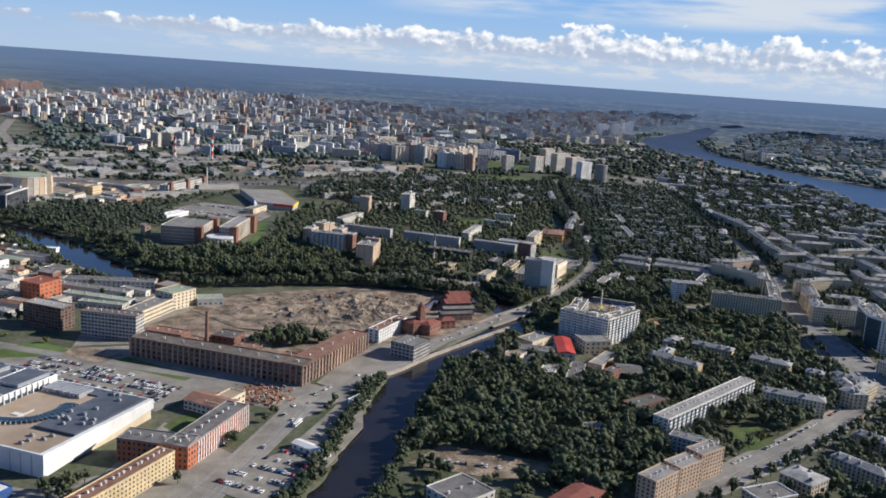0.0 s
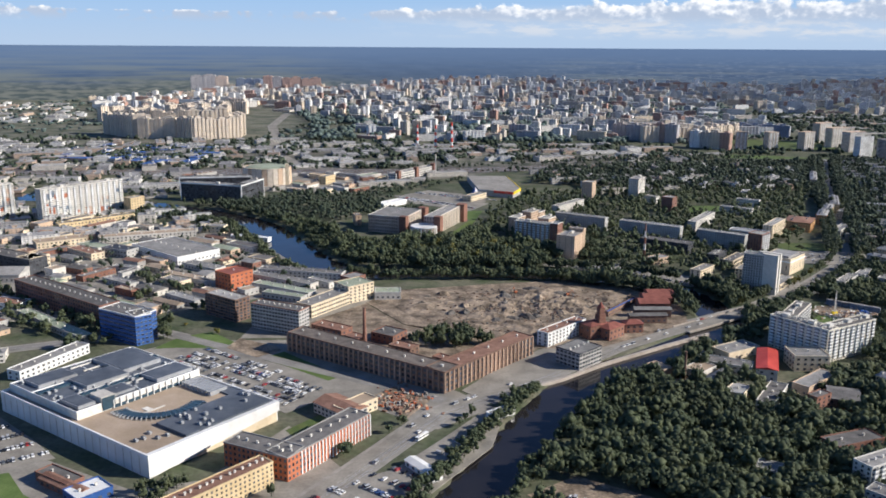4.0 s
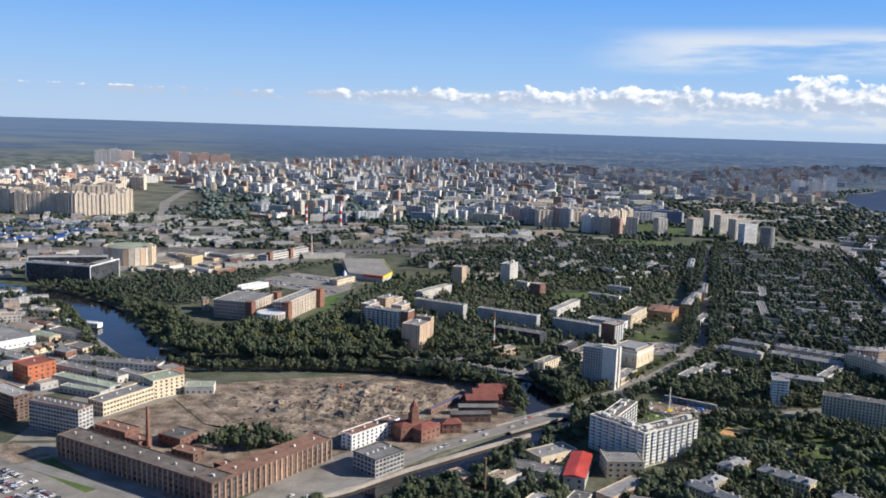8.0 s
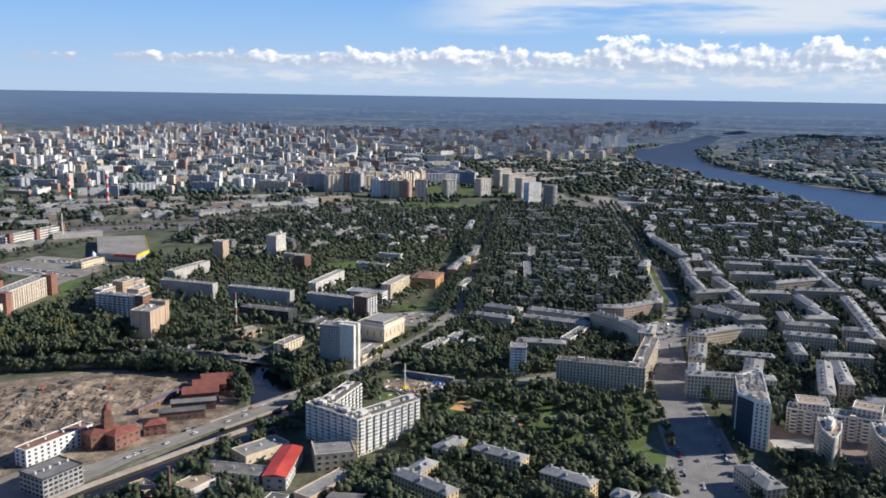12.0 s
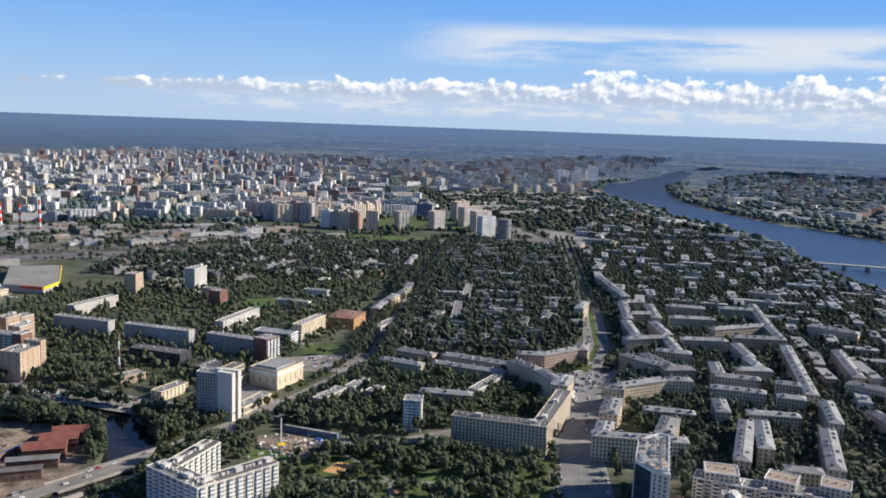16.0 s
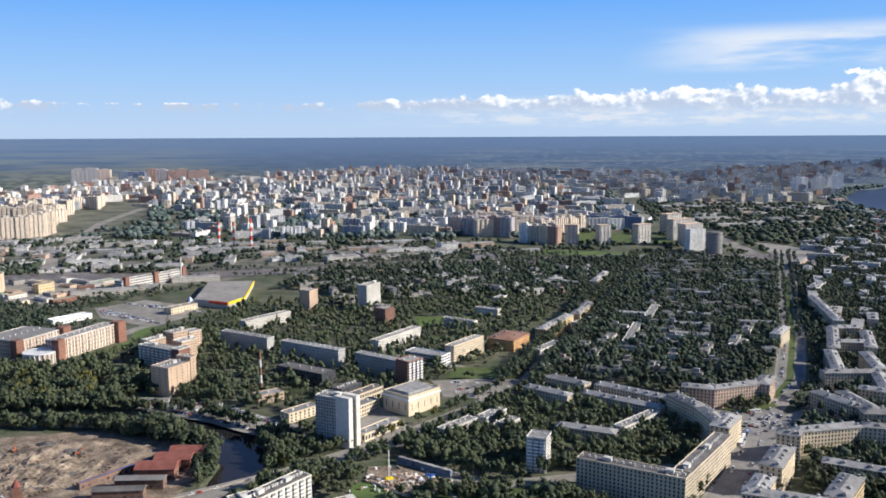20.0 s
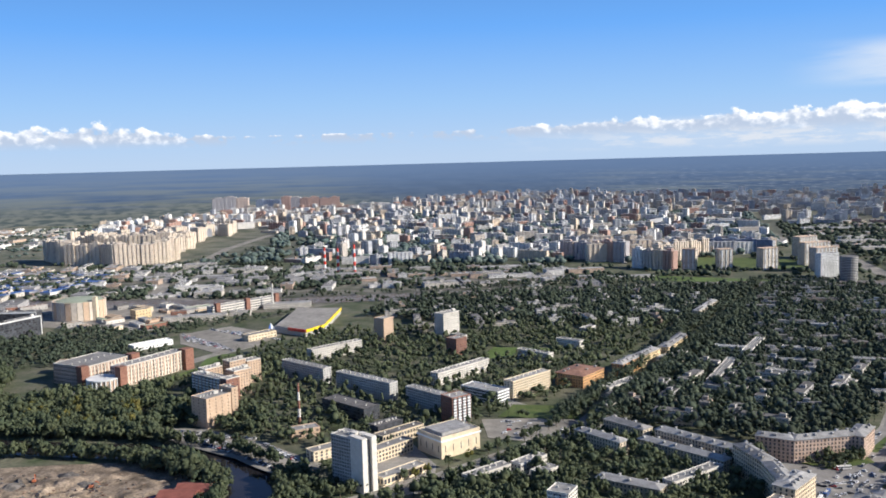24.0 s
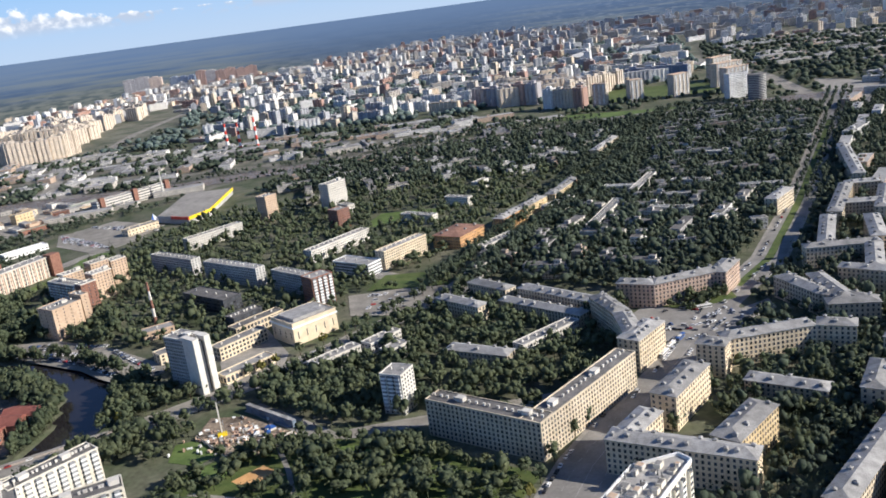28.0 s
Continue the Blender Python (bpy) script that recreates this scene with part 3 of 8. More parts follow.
TAKEN |= (near_line(OKHTA, CX, CY) < 19) | (near_line(ARM, CX, CY) < 33)
TAKEN |= river_depth(CX, CY) > 0.2


def area(name, poly, z, mat, label, category="ground", claim=True):
    s = Shape()
    s.prism(poly, z - 0.6, z, 0)
    if claim:
        take(poly, 0.5)
    return structure(name, s, M[mat], label, category)


def road(name, line, w, z, mat, label, lanes=0, kerb=True):
    TAKEN[:] |= near_line(line, CX, CY) < w / 2 + (3.5 if kerb else 1)
    structure(name, ribbon(line, w, z), M[mat], label, "road")
    if kerb:
        structure("pavement", ribbon(line, w + 6, z - 0.12), M["pave"], "pale paved footway beside the road", "pavement")
    if lanes:
        s = Shape()
        for (ax, ay), (bx, by) in zip(line, line[1:]):
            L = math.dist((ax, ay), (bx, by))
            ux, uy = (bx - ax) / L, (by - ay) / L
            for lane in range(1, lanes):
                o = (lane / lanes - 0.5) * w
                solid = lane * 2 == lanes
                t = 0.0
                while t < L:
                    e = min(L, t + (12 if solid else 4))
                    p = [(ax + ux * q - uy * (o + h), ay + uy * q + ux * (o + h)) for q, h in ((t, -0.12), (e, -0.12), (e, 0.12), (t, 0.12))]
                    s.face([(x, y, z + 0.03) for x, y in p])
                    t += 12 if solid else 10
        structure("road_marking", s, M["line"], "white painted lane lines on the asphalt", "road marking")

# ---- houses ----
V2 = lambda p: Vector((p[0], p[1]))


def rect(a, b, d):
    """The rectangle on the line a-b that reaches d to its left."""
    a, b = V2(a), V2(b)
    u = (b - a).normalized()
    n = Vector((-u.y, u.x))
    return [a, b, b + n * d, a + n * d], u, n


def window_ring(polys, w, hgt, gap, skip=1.2):
    """One storey of windows round all walls: glazed boxes that stand a little proud, with their sills."""
    s = Shape()
    for poly in polys:
        for a, b in zip(poly, poly[1:] + poly[:1]):
            L = (b - a).length
            count = int((L - skip) / gap)
            if count < 1:
                continue
            u = (b - a) / L
            o = Vector((u.y, -u.x))
            for i in range(count):
                c = a + u * (L * (i + 0.5) / count)
                p, q = c - u * w / 2, c + u * w / 2
                pp, qq = p + o * 0.1, q + o * 0.1
                k = len(s.v)
                s.v.extend([(*p, 0), (*pp, 0), (*qq, 0), (*q, 0), (*p, hgt), (*pp, hgt), (*qq, hgt), (*q, hgt)])
                for f, mm in (((1, 2, 6, 5), 0), ((0, 1, 5, 4), 1), ((2, 3, 7, 6), 1), ((4, 5, 6, 7), 1)):
                    s.f.append(tuple(k + j for j in f))
                    s.m.append(mm)
                    s.uv.append(None)
    return s


VENT = {}


def vent_mesh(kind):
    if kind not in VENT:
        s = Shape()
        if kind == "vent":
            s.box(0, 0, 0, 1.3, 0.9, 1.5).box(0, 0, 1.5, 1.7, 1.2, 0.2)
            VENT[kind] = s.mesh("vent", M["panel_pale"])
        elif kind == "hut":
            s.box(0, 0, 0, 5.5, 4.0, 2.6).box(0, 0, 2.6, 6.0, 4.5, 0.25)
            VENT[kind] = s.mesh("lift_hut", M["panel_pale"])
        else:
            s.box(0, 0, 0, 2.0, 2.4, 1.6).hip(Vector((-1.0, -1.2)), Vector((1.0, -1.2)), Vector((0, 1)), 2.4, 1.6, 0.8, 0.2)
            VENT[kind] = s.mesh("dormer", M["tin"])
    return VENT[kind]


def house(name, label, segs, h, floors, wall="plaster", roof="flat", top="felt_grey", win=(1.5, 1.6, 3.1), vents=8.0, category="apartment house",
          group="", glass="glass", trim=None, balconies=0, base=0.0, rise=2.6):
    """A house of one or more straight wings, each (start, end, depth): walls, a roof for each wing, storeys of windows, vents, balconies."""
    rng = random.Random(int(abs(segs[0][0][0] * 7 + segs[0][0][1] * 3)))
    rects = [rect(*sg) for sg in segs]
    cx = sum(p.x for r in rects for p in r[0]) / (4 * len(rects))
    cy = sum(p.y for r in rects for p in r[0]) / (4 * len(rects))
    ob = thing(name, cx, cy, label, category, group, base)
    org = Vector((cx, cy))
    polys = []
    for i, (poly, u, n) in enumerate(rects):
        take(poly)
        loc = [p - org for p in poly]
        polys.append(loc)
        d = segs[i][2]
        hh = h - 0.02 * i
        s = Shape()
        s.prism([tuple(p) for p in loc], -0.5, hh - (0.0 if roof != "flat" else 0.3))
        part("wall", s, M[wall], ob)
        s = Shape()
        if roof == "flat":
            lo = [loc[0] - u * 0.2 - n * 0.2, loc[1] + u * 0.2 - n * 0.2, loc[2] + u * 0.2 + n * 0.2, loc[3] - u * 0.2 + n * 0.2]
            ins = [loc[0] + u * 0.4 + n * 0.4, loc[1] - u * 0.4 + n * 0.4, loc[2] - u * 0.4 - n * 0.4, loc[3] + u * 0.4 - n * 0.4]
            k = len(s.v)
            for ring, z in ((lo, hh - 0.3), (lo, hh + 0.6), (ins, hh + 0.6), (ins, hh)):
                s.v.extend((p.x, p.y, z) for p in ring)
            for lay in range(3):
                for e in range(4):
                    f = (e + 1) % 4
                    s.f.append((k + lay * 4 + e, k + lay * 4 + f, k + lay * 4 + 4 + f, k + lay * 4 + 4 + e))
                    s.m.append(0)
                    s.uv.append(None)
            s.f.append((k + 12, k + 13, k + 14, k + 15))
            s.m.append(1)
            s.uv.append(None)
            lid = part("roof", s, [M[trim or wall], M[top if isinstance(top, str) else top[i]]], ob)
        else:
            s.hip(loc[0], loc[1], n, d, hh, rise, 0.7, 0, roof == "gable")
            lid = part("roof", s, M[top], ob)
            s = Shape()
            s.prism([tuple(p) for p in (loc[0] - u * 0.3 - n * 0.3, loc[1] + u * 0.3 - n * 0.3, loc[2] + u * 0.3 + n * 0.3, loc[3] - u * 0.3 + n * 0.3)], hh - 0.75, hh - 0.28, bottom=True)
            part("cornice", s, M[trim or wall], ob)
        L = (poly[1] - poly[0]).length
        if vents:
            ang = math.atan2(u.y, u.x)
            for q in range(max(1, int(L / vents))):
                c = loc[0] + u * (L * (q + 0.5) / max(1, int(L / vents)) + rng.uniform(-1, 1)) + n * d * (0.5 if roof == "flat" else rng.choice((0.25, 0.75)))
                kind = "vent" if roof == "flat" else "dormer"
                if roof == "flat" and floors >= 8 and q % 9 == 4:
                    kind = "hut"
                v = part({"vent": "vent", "hut": "lift_hut", "dormer": "dormer"}[kind], vent_mesh(kind), None, lid)
                v.location, v.rotation_euler = (c.x, c.y, hh + (0 if roof == "flat" else rise * 0.35)), (0, 0, ang)
    if floors and win:
        fh = (h - (0.8 if roof != "flat" else 0.4)) / floors
        ring = window_ring(polys, win[0], min(win[1], fh * 0.62), win[2])
        rv = np.array(ring.v).reshape(-1, 3)
        if len(rv):
            n0, zs = len(rv), np.arange(floors) * fh + fh * 0.28
            w = Shape()
            w.v = (rv[None] + np.stack([0 * zs, 0 * zs, zs], -1)[:, None]).reshape(-1, 3).tolist()
            w.f = [tuple(i + k * n0 for i in f) for k in range(floors) for f in ring.f]
            w.m, w.uv = ring.m * floors, ring.uv * floors
            tagged(part("glazing", w, [M[glass], M[trim or wall]], ob), kind="stuff")
        if balconies:
            for (poly, u, n), sg in zip(rects, segs):
                L = (poly[1] - poly[0]).length
                k = max(1, int(L / balconies))
                s = Shape()
                for fl in range(1, floors):
                    s.box(0, 0, fl * fh, 3.2, 1.2, 1.25, m=0).box(0, 0.06, fl * fh + 1.25, 3.0, 1.0, fh - 1.25, m=1)
                me = s.mesh("loggia", M["white"], M["loggia_glass"])
                for q in range(k):
                    c = poly[0] + u * (L * (q + 0.5) / k) - n * 0.55 - org
                    b = tagged(part("loggia", me, None, ob), kind="stuff")
                    b.location, b.rotation_euler = (c.x, c.y, 0), (0, 0, math.atan2(u.y, u.x))
    return ob


def stalin(a, b, d=14, h=18, floors=5, wall="plaster", more=(), label="", vents=10.0, roof="hip"):
    return house("apartment_house", label or "five-storey beige plastered apartment house with a grey tin roof", [(a, b, d), *more], h, floors, wall, roof, "felt" if roof == "flat" else "tin",
                 (1.4, 1.9, 3.0), vents, group="plastered apartment houses")


def slab_house(a, b, d=12, h=15, floors=5, wall="panel", more=(), label="", balconies=0, top="felt_grey", vents=7.0):
    return house("apartment_block", label or "grey concrete panel apartment block with a flat roof", [(a, b, d), *more], h, floors, wall, "flat", top,
                 (1.6, 1.5, 3.0), vents, "apartment block", "panel apartment blocks", balconies=balconies)


def shed(a, b, d=20, h=7, wall="panel", top="felt_grey", roof="flat", floors=1, more=(), label="", win=(2.2, 1.8, 5.0), vents=14.0, name="warehouse", rise=2.0):
    return house(name, label or "low industrial shed with a weathered roof among yards", [(a, b, d), *more], h, floors, wall, roof, top, win, vents, "warehouse",
                 "industrial sheds", rise=rise)

# ---- roads, squares, yards ----
AVENUE = [(100, 330), (193, 372), (312, 428), (412, 484), (470, 525), (492, 560), (514, 610), (538, 677), (563, 752), (590, 808), (628, 890), (668, 985), (727, 1085), (797, 1269), (1000, 1863), (1060, 2040)]
BANK_ROAD = [(-190, 310), (-114, 446), (-61, 547), (30, 634), (93, 702), (177, 771), (245, 822), (325, 899), (404, 1003), (440, 1070)]
BOULEVARD = [(440, 1070), (510, 1276), (590, 1519), (692, 1815), (760, 2000)]
road("road", AVENUE[4:8], 46, 0.25, "asphalt", "wide asphalt avenue with several lanes", 4)
road("road", AVENUE[7:10], 36, 0.29, "asphalt", "wide asphalt avenue between apartment houses", 4)
road("road", AVENUE[9:], 26, 0.27, "asphalt", "asphalt avenue running straight between houses and trees", 2)
road("road", AVENUE[:5], 24, 0.24, "asphalt", "asphalt avenue with parked cars", 4)
road("road", BANK_ROAD, 17, 0.26, "lot", "asphalt road along the river embankment", 2)
road("road", BOULEVARD, 11, 0.23, "asphalt", "narrow road of a tree-lined boulevard", 0, False)
road("road", [(440, 1070), (560, 1010), (668, 985)], 14, 0.22, "asphalt", "side street from the crossroads to the square", 2)
road("road", [(300, 1190), (440, 1070), (470, 1060)], 14, 0.21, "asphalt", "side street with parked cars", 2)
road("road", [(550, 840), (400, 800), (330, 850)], 8, 0.2, "lot", "narrow park lane", 0)
road("road", [(-760, 3200), (-700, 2700), (-600, 2330), (-540, 2050), (-420, 1800), (-260, 1740)], 22, 0.2, "lot", "broad road past the cream towers", 4)
road("road", [(-30, 1400), (-60, 1330), (-100, 1210), (-140, 1110), (-190, 1080)], 14, 0.2, "lot", "curved asphalt drive round the offices", 2)
for off in (2.0, 3.5, 6.5, 8.0):
    structure("tram_rail", ribbon([(x + off * 0.86, y - off * 0.5) for x, y in BANK_ROAD[:5]], 0.35, 0.33), M["metal"], "worn tram rail set in the street", "tram track")
road("road", [(-330, 300), (-240, 405), (-170, 350), (-114, 446)], 12, 0.2, "asphalt", "asphalt side street by the shopping centre", 2)
road("road", [(-480, 640), (-330, 715), (-190, 640), (-57, 570)], 12, 0.2, "asphalt", "asphalt street along the old factory", 2)
road("road", [(1000, 1863), (1000, 2400), (880, 3300), (700, 4300)], 26, 0.2, "lot", "wide road through fields to the far city", 4)
structure("lawn", ribbon([(688, 1020), (727, 1085), (797, 1269), (960, 1745)], 7, 0.36), M["grass"], "green strip with a hedge along the avenue", "lawn")
area("square", [(640 + 44 * math.cos(a), 955 + 44 * math.sin(a)) for a in np.linspace(0, 6.2, 24)], 0.34, "asphalt", "round asphalt square with traffic", "square")
area("square", [(460, 1052), (400, 1085), (345, 1075), (360, 1020), (420, 1010)], 0.33, "lot", "paved square at the crossroads", "square")
area("yard", [(-300, 690), (-190, 700), (-60, 600), (-20, 560), (-60, 520), (-120, 560), (-170, 590), (-260, 600), (-330, 660)], 0.1, "lot", "worn asphalt between mall and factory", "yard", claim=False)
area("yard", [(-700, 980), (-560, 740), (-420, 730), (-330, 780), (-230, 850), (-240, 950), (-330, 1080), (-420, 1190), (-640, 1200)], 0.1, "lot", "dusty works yards between sheds", "yard", claim=False)
area("yard", [(-350, 390), (-240, 330), (-130, 400), (-110, 450), (-165, 520), (-200, 440), (-240, 425), (-330, 470), (-420, 540), (-450, 520)], 0.1, "lot", "worn asphalt round the shopping centre", "yard", claim=False)
area("lawn", [(-350, 430), (-325, 442), (-302, 416), (-276, 400), (-284, 384), (-335, 390)], 0.16, "lawn", "bright green sports lawn", "lawn")
area("parking_lot", [(-141, 419), (-121, 437), (-84, 460), (-50, 515), (-24, 560), (-12, 552), (-22, 495), (-60, 430), (-100, 380)], 0.3, "lot", "dusty asphalt parking lot beside the river", "parking lot")
area("parking_lot", [(-318, 640), (-298, 668), (-252, 668), (-215, 640), (-165, 602), (-140, 580), (-172, 540)], 0.3, "lot", "asphalt parking lot full of cars", "parking lot")
area("parking_lot", [(-412, 530), (-408, 485), (-350, 440), (-305, 462), (-330, 485), (-373, 520)], 0.3, "lot", "asphalt parking lot in the shade of the mall", "parking lot")
area("parking_lot", [(-20, 565), (30, 640), (70, 690), (25, 690), (-10, 650), (-45, 590)], 0.32, "lot", "open asphalt yard in front of the old works", "parking lot")
area("parking_lot", [(38, 1012), (82, 1014), (152, 984), (236, 930), (208, 900), (176, 918), (148, 938), (92, 962), (44, 985)], 0.3, "lot", "asphalt parking lot by the wooded bank", "parking lot")
area("parking_lot", [(-110, 1410), (-30, 1380), (-20, 1460), (-130, 1520), (-170, 1470)], 0.3, "lot", "supermarket parking lot", "parking lot")
area("lawn", [(-318, 668), (-306, 700), (-281, 716), (-252, 690), (-258, 672), (-298, 672)], 0.18, "lawn", "sunny patch of rough grass by the works", "lawn")
area("bare_patch", [(-255, 674), (-250, 700), (-213, 682), (-205, 672), (-222, 652)], 0.235, "demolition", "brown trodden soil beside the parking lot", "bare ground")
area("lawn", [(-219, 649), (-193, 634), (-152, 604), (-142, 616), (-180, 648), (-202, 668)], 0.18, "lawn", "strip of sunny grass by the factory", "lawn")
area("plot", [(-113, 575), (-83, 536), (-68, 571), (-98, 596)], 0.31, "demolition", "reddish building ground strewn with debris", "building plot")
area("lawn", [(-166, 512), (-146, 540), (-130, 520), (-150, 492)], 0.2, "grass", "small grass court between mall and office", "lawn")
area("lawn", [(480, 646), (491, 632), (487, 612), (463, 602), (450, 606), (456, 630)], 0.18, "lawn", "round bright lawn in the park", "lawn")
area("lawn", [(295, 800), (322, 812), (335, 790), (321, 772), (300, 778)], 0.18, "lawn", "bright green lawn beside the demolition plot", "lawn")
area("lawn", [(300, 1330), (390, 1360), (400, 1400), (310, 1400)], 0.18, "lawn", "bright green sports field", "lawn")
area("lawn", [(500, 2120), (920, 2010), (960, 1990), (940, 1960), (500, 2050)], 0.18, "lawn", "green meadow before the far towers", "lawn")
area("lawn", [(640, 2225), (900, 2200), (860, 2420), (640, 2430)], 0.16, "grass", "grass between the far towers", "lawn")
area("lawn", [(360, 1085), (440, 1085), (430, 1130), (370, 1130)], 0.36, "grass", "planted grass square with paths", "lawn")
area("park_ground", [(307, 712), (316, 762), (364, 806), (455, 788), (535, 745), (512, 690), (478, 640), (440, 590), (390, 600), (360, 640)], 0.12, "grass", "grass floor of the wooded park", "park", claim=False)
for line in ([(330, 740), (400, 725), (440, 716), (500, 720)], [(440, 716), (455, 660), (470, 615), (482, 600)], [(364, 800), (385, 760), (400, 725), (390, 660), (372, 630)], [(486, 650), (492, 625), (478, 600), (445, 600)]):
    road("path", line, 3.2, 0.24, "pave", "pale sandy park path", 0, False)
area("lawn", [(415, 728), (448, 730), (462, 718), (440, 706), (418, 708)], 0.2, "lawn", "bright clearing in the park", "lawn")
area("lawn", [(400, 690), (418, 700), (425, 680), (408, 668)], 0.2, "lawn", "small bright clearing in the park", "lawn")
area("lawn", [(318, 764), (340, 778), (352, 772), (344, 756), (324, 752)], 0.2, "lawn", "sunny lawn at the edge of the park", "lawn")
area("lawn", [(408, 786), (432, 790), (438, 776), (414, 772)], 0.2, "lawn", "sunny lawn beside the park road", "lawn")
area("lawn", [(376, 650), (392, 660), (402, 648), (392, 638)], 0.2, "lawn", "small sunny lawn behind the yellow house", "lawn")
area("square", [(304, 706), (312, 732), (322, 728), (316, 704)], 0.2, "pave", "paved court beside the white block", "yard")
area("square", [(394, 706), (398, 712), (406, 710), (402, 703)], 0.22, "orange", "small reddish play court in the park", "playground")
area("square", [(352, 752), (366, 769), (384, 757), (370, 740)], 0.2, "orange", "reddish paved playground in the park", "playground")
area("plot", [(-150, 818), (-118, 868), (2, 903), (80, 922), (150, 880), (168, 820), (108, 790), (68, 757), (13, 680), (-40, 725), (-105, 750)], 0.34, "demolition", "cleared demolition plot of brown soil and rubble", "demolition plot", claim=False)
area("plot", [(305, 812), (305, 836), (329, 836), (372, 810), (359, 783), (339, 780)], 0.4, "demolition", "small fenced building plot with debris", "building plot")
area("yard", [(-2, 432), (30, 458), (98, 420), (86, 394), (46, 404)], 0.3, "demolition", "dirt yard with parked vehicles", "yard")
area("lawn", [(271, 462), (305, 470), (292, 425), (252, 420)], 0.18, "grass", "courtyard lawn between the houses", "lawn")
area("yard", [(20, 690), (70, 690), (170, 770), (175, 830), (130, 850), (70, 780)], 0.3, "demolition", "trodden yard of the brick works", "yard")
area("yard", [(-206, 722), (-56, 629), (21, 726), (10, 690), (-40, 722), (-105, 748), (-150, 815), (-190, 760)], 0.22, "demolition", "brown dirt yard inside the old factory", "yard", claim=False)
area("yard", [(-250, 700), (-195, 705), (-175, 745), (-150, 815), (-118, 866), (-200, 905), (-240, 850)], 0.16, "lot", "dusty yard between works and plot", "yard", claim=False)
TAKEN |= inside([(-128, 815), (-100, 850), (2, 880), (77, 900), (132, 862), (68, 777), (13, 690), (-40, 735), (-90, 760)], CX, CY)

RAIL = [(-1500, 1618), (-600, 1708), (-150, 1753), (60, 1818), (330, 1908), (700, 1993), (1060, 2008), (1500, 1978)]
TAKEN |= near_line(RAIL, CX, CY) < 36
structure("railway_bed", ribbon(RAIL, 70, 0.22), M["ballast"], "brown gravel bed of a broad railway yard", "railway")
area("yard", [(-760, 1640), (-200, 1600), (-60, 1690), (60, 1850), (330, 1960), (420, 2080), (250, 2200), (-180, 2090), (-520, 2120), (-640, 2000), (-900, 1960)], 0.06, "yard_dust", "dusty works yards between sheds and railway", "yard", claim=False)
area("yard", [(-1120, 1900), (-900, 1780), (-640, 1800), (-560, 2060), (-660, 2240), (-1050, 2260)], 0.08, "yard_dust", "dusty trading yards below the cream towers", "yard", claim=False)

# river walls and road bridge
for wall_line in ([(-20, 600), (22, 632), (60, 668), (120, 716), (168, 752)],):
    s = Shape()
    for a, b in zip(wall_line, wall_line[1:]):
        q, u, n = rect((a[0] + 14, a[1] - 14), (b[0] + 14, b[1] - 14), 2.5)
        s.prism([tuple(p) for p in q], -4, 1.1)
    structure("embankment_wall", s, M["granite"], "pale stone river wall along the road", "river wall")
bridge = thing("road_bridge", 205, 790, "low concrete road bridge over the river", "bridge")
q, u, n = rect((165, 742), (252, 810), 20)
s = Shape()
s.prism([tuple(p - Vector((205, 790))) for p in q], -0.9, 0.22, bottom=True)
part("deck", s, M["lot"], bridge)
for off in (0.2, 19.4):
    s = Shape()
    a = V2((165, 742)) + n * off - Vector((205, 790))
    b = V2((252, 810)) + n * off - Vector((205, 790))
    s.prism([tuple(a), tuple(b), tuple(b + n * 0.4), tuple(a + n * 0.4)], 0.2, 1.4)
    part("parapet", s, M["granite"], bridge, "pale stone parapet")
for k in (0.3, 0.5, 0.7):
    c = V2((165, 742)).lerp(V2((252, 810)), k) + n * 10 - Vector((205, 790))
    part("pier", Shape().box(c.x, c.y, -5, 2.5, 18, 4.2, math.atan2(u.y, u.x)), M["concrete"], bridge)

# ---- landmark houses ----
house("apartment_block", "white ten-storey U-shaped panel block with balconies and a cluttered flat roof",
      [((227, 711), (262, 668), 15), ((262, 668), (316, 703), 15), ((247, 704), (276, 748), 14)], 29, 10, "cream_panel", "flat", "felt",
      (1.3, 1.4, 3.2), 2.6, "apartment block", balconies=6.5)
shed((229, 648), (258, 649), 24, 13, "cream", "felt_grey", floors=3, name="public_building", label="three-storey cream public building with a flat roof", vents=9)
shed((207, 623), (222, 671), 16, 10, "panel", "red_roof", "gable", 2, name="workshop", label="long brick workshop with a bright red metal roof", rise=1.6, vents=0)
shed((150, 649), (189, 632), 16, 8, "panel", "felt", floors=2, label="two-storey sooty brick works with a dark roof")
shed((185, 562), (208, 601), 13, 7, "panel_pale", "felt", label="long white workshop with a dark flat roof")
shed((166, 578), (179, 596), 14, 7, "cream", "tin", label="low cream workshop with a tin roof")
shed((215, 561), (229, 571), 9, 13, "brick", "felt", floors=4, name="boiler_house", label="red brick boiler house with tall narrow windows")
shed((227, 572), (248, 565), 26, 9, "brick_dark", "felt", "gable", 2, label="dark-roofed brick hall among the trees", rise=3, vents=0)
stalin((277, 608), (306, 568), 12, 14, 4, "yellow", [((297, 604), (312, 619), 12)], "four-storey yellow plastered L-shaped house with a tin roof", 7)
stalin((341, 636), (369, 608), 13, 14, 4, "yellow", [((322, 636), (342, 653), 13)], "four-storey yellow plastered angled house with a tin roof", 7)
stalin((377, 590), (402, 562), 13, 14, 4, "yellow", (), "four-storey yellow plastered house with a grey tin roof", 7)
stalin((411, 550), (422, 539), 13, 13, 4, "cream", (), "small cream plastered house with a tin roof", 7)
stalin((432, 544), (449, 515), 13, 13, 4, "cream", (), "cream plastered house with a tin roof in the trees", 7)
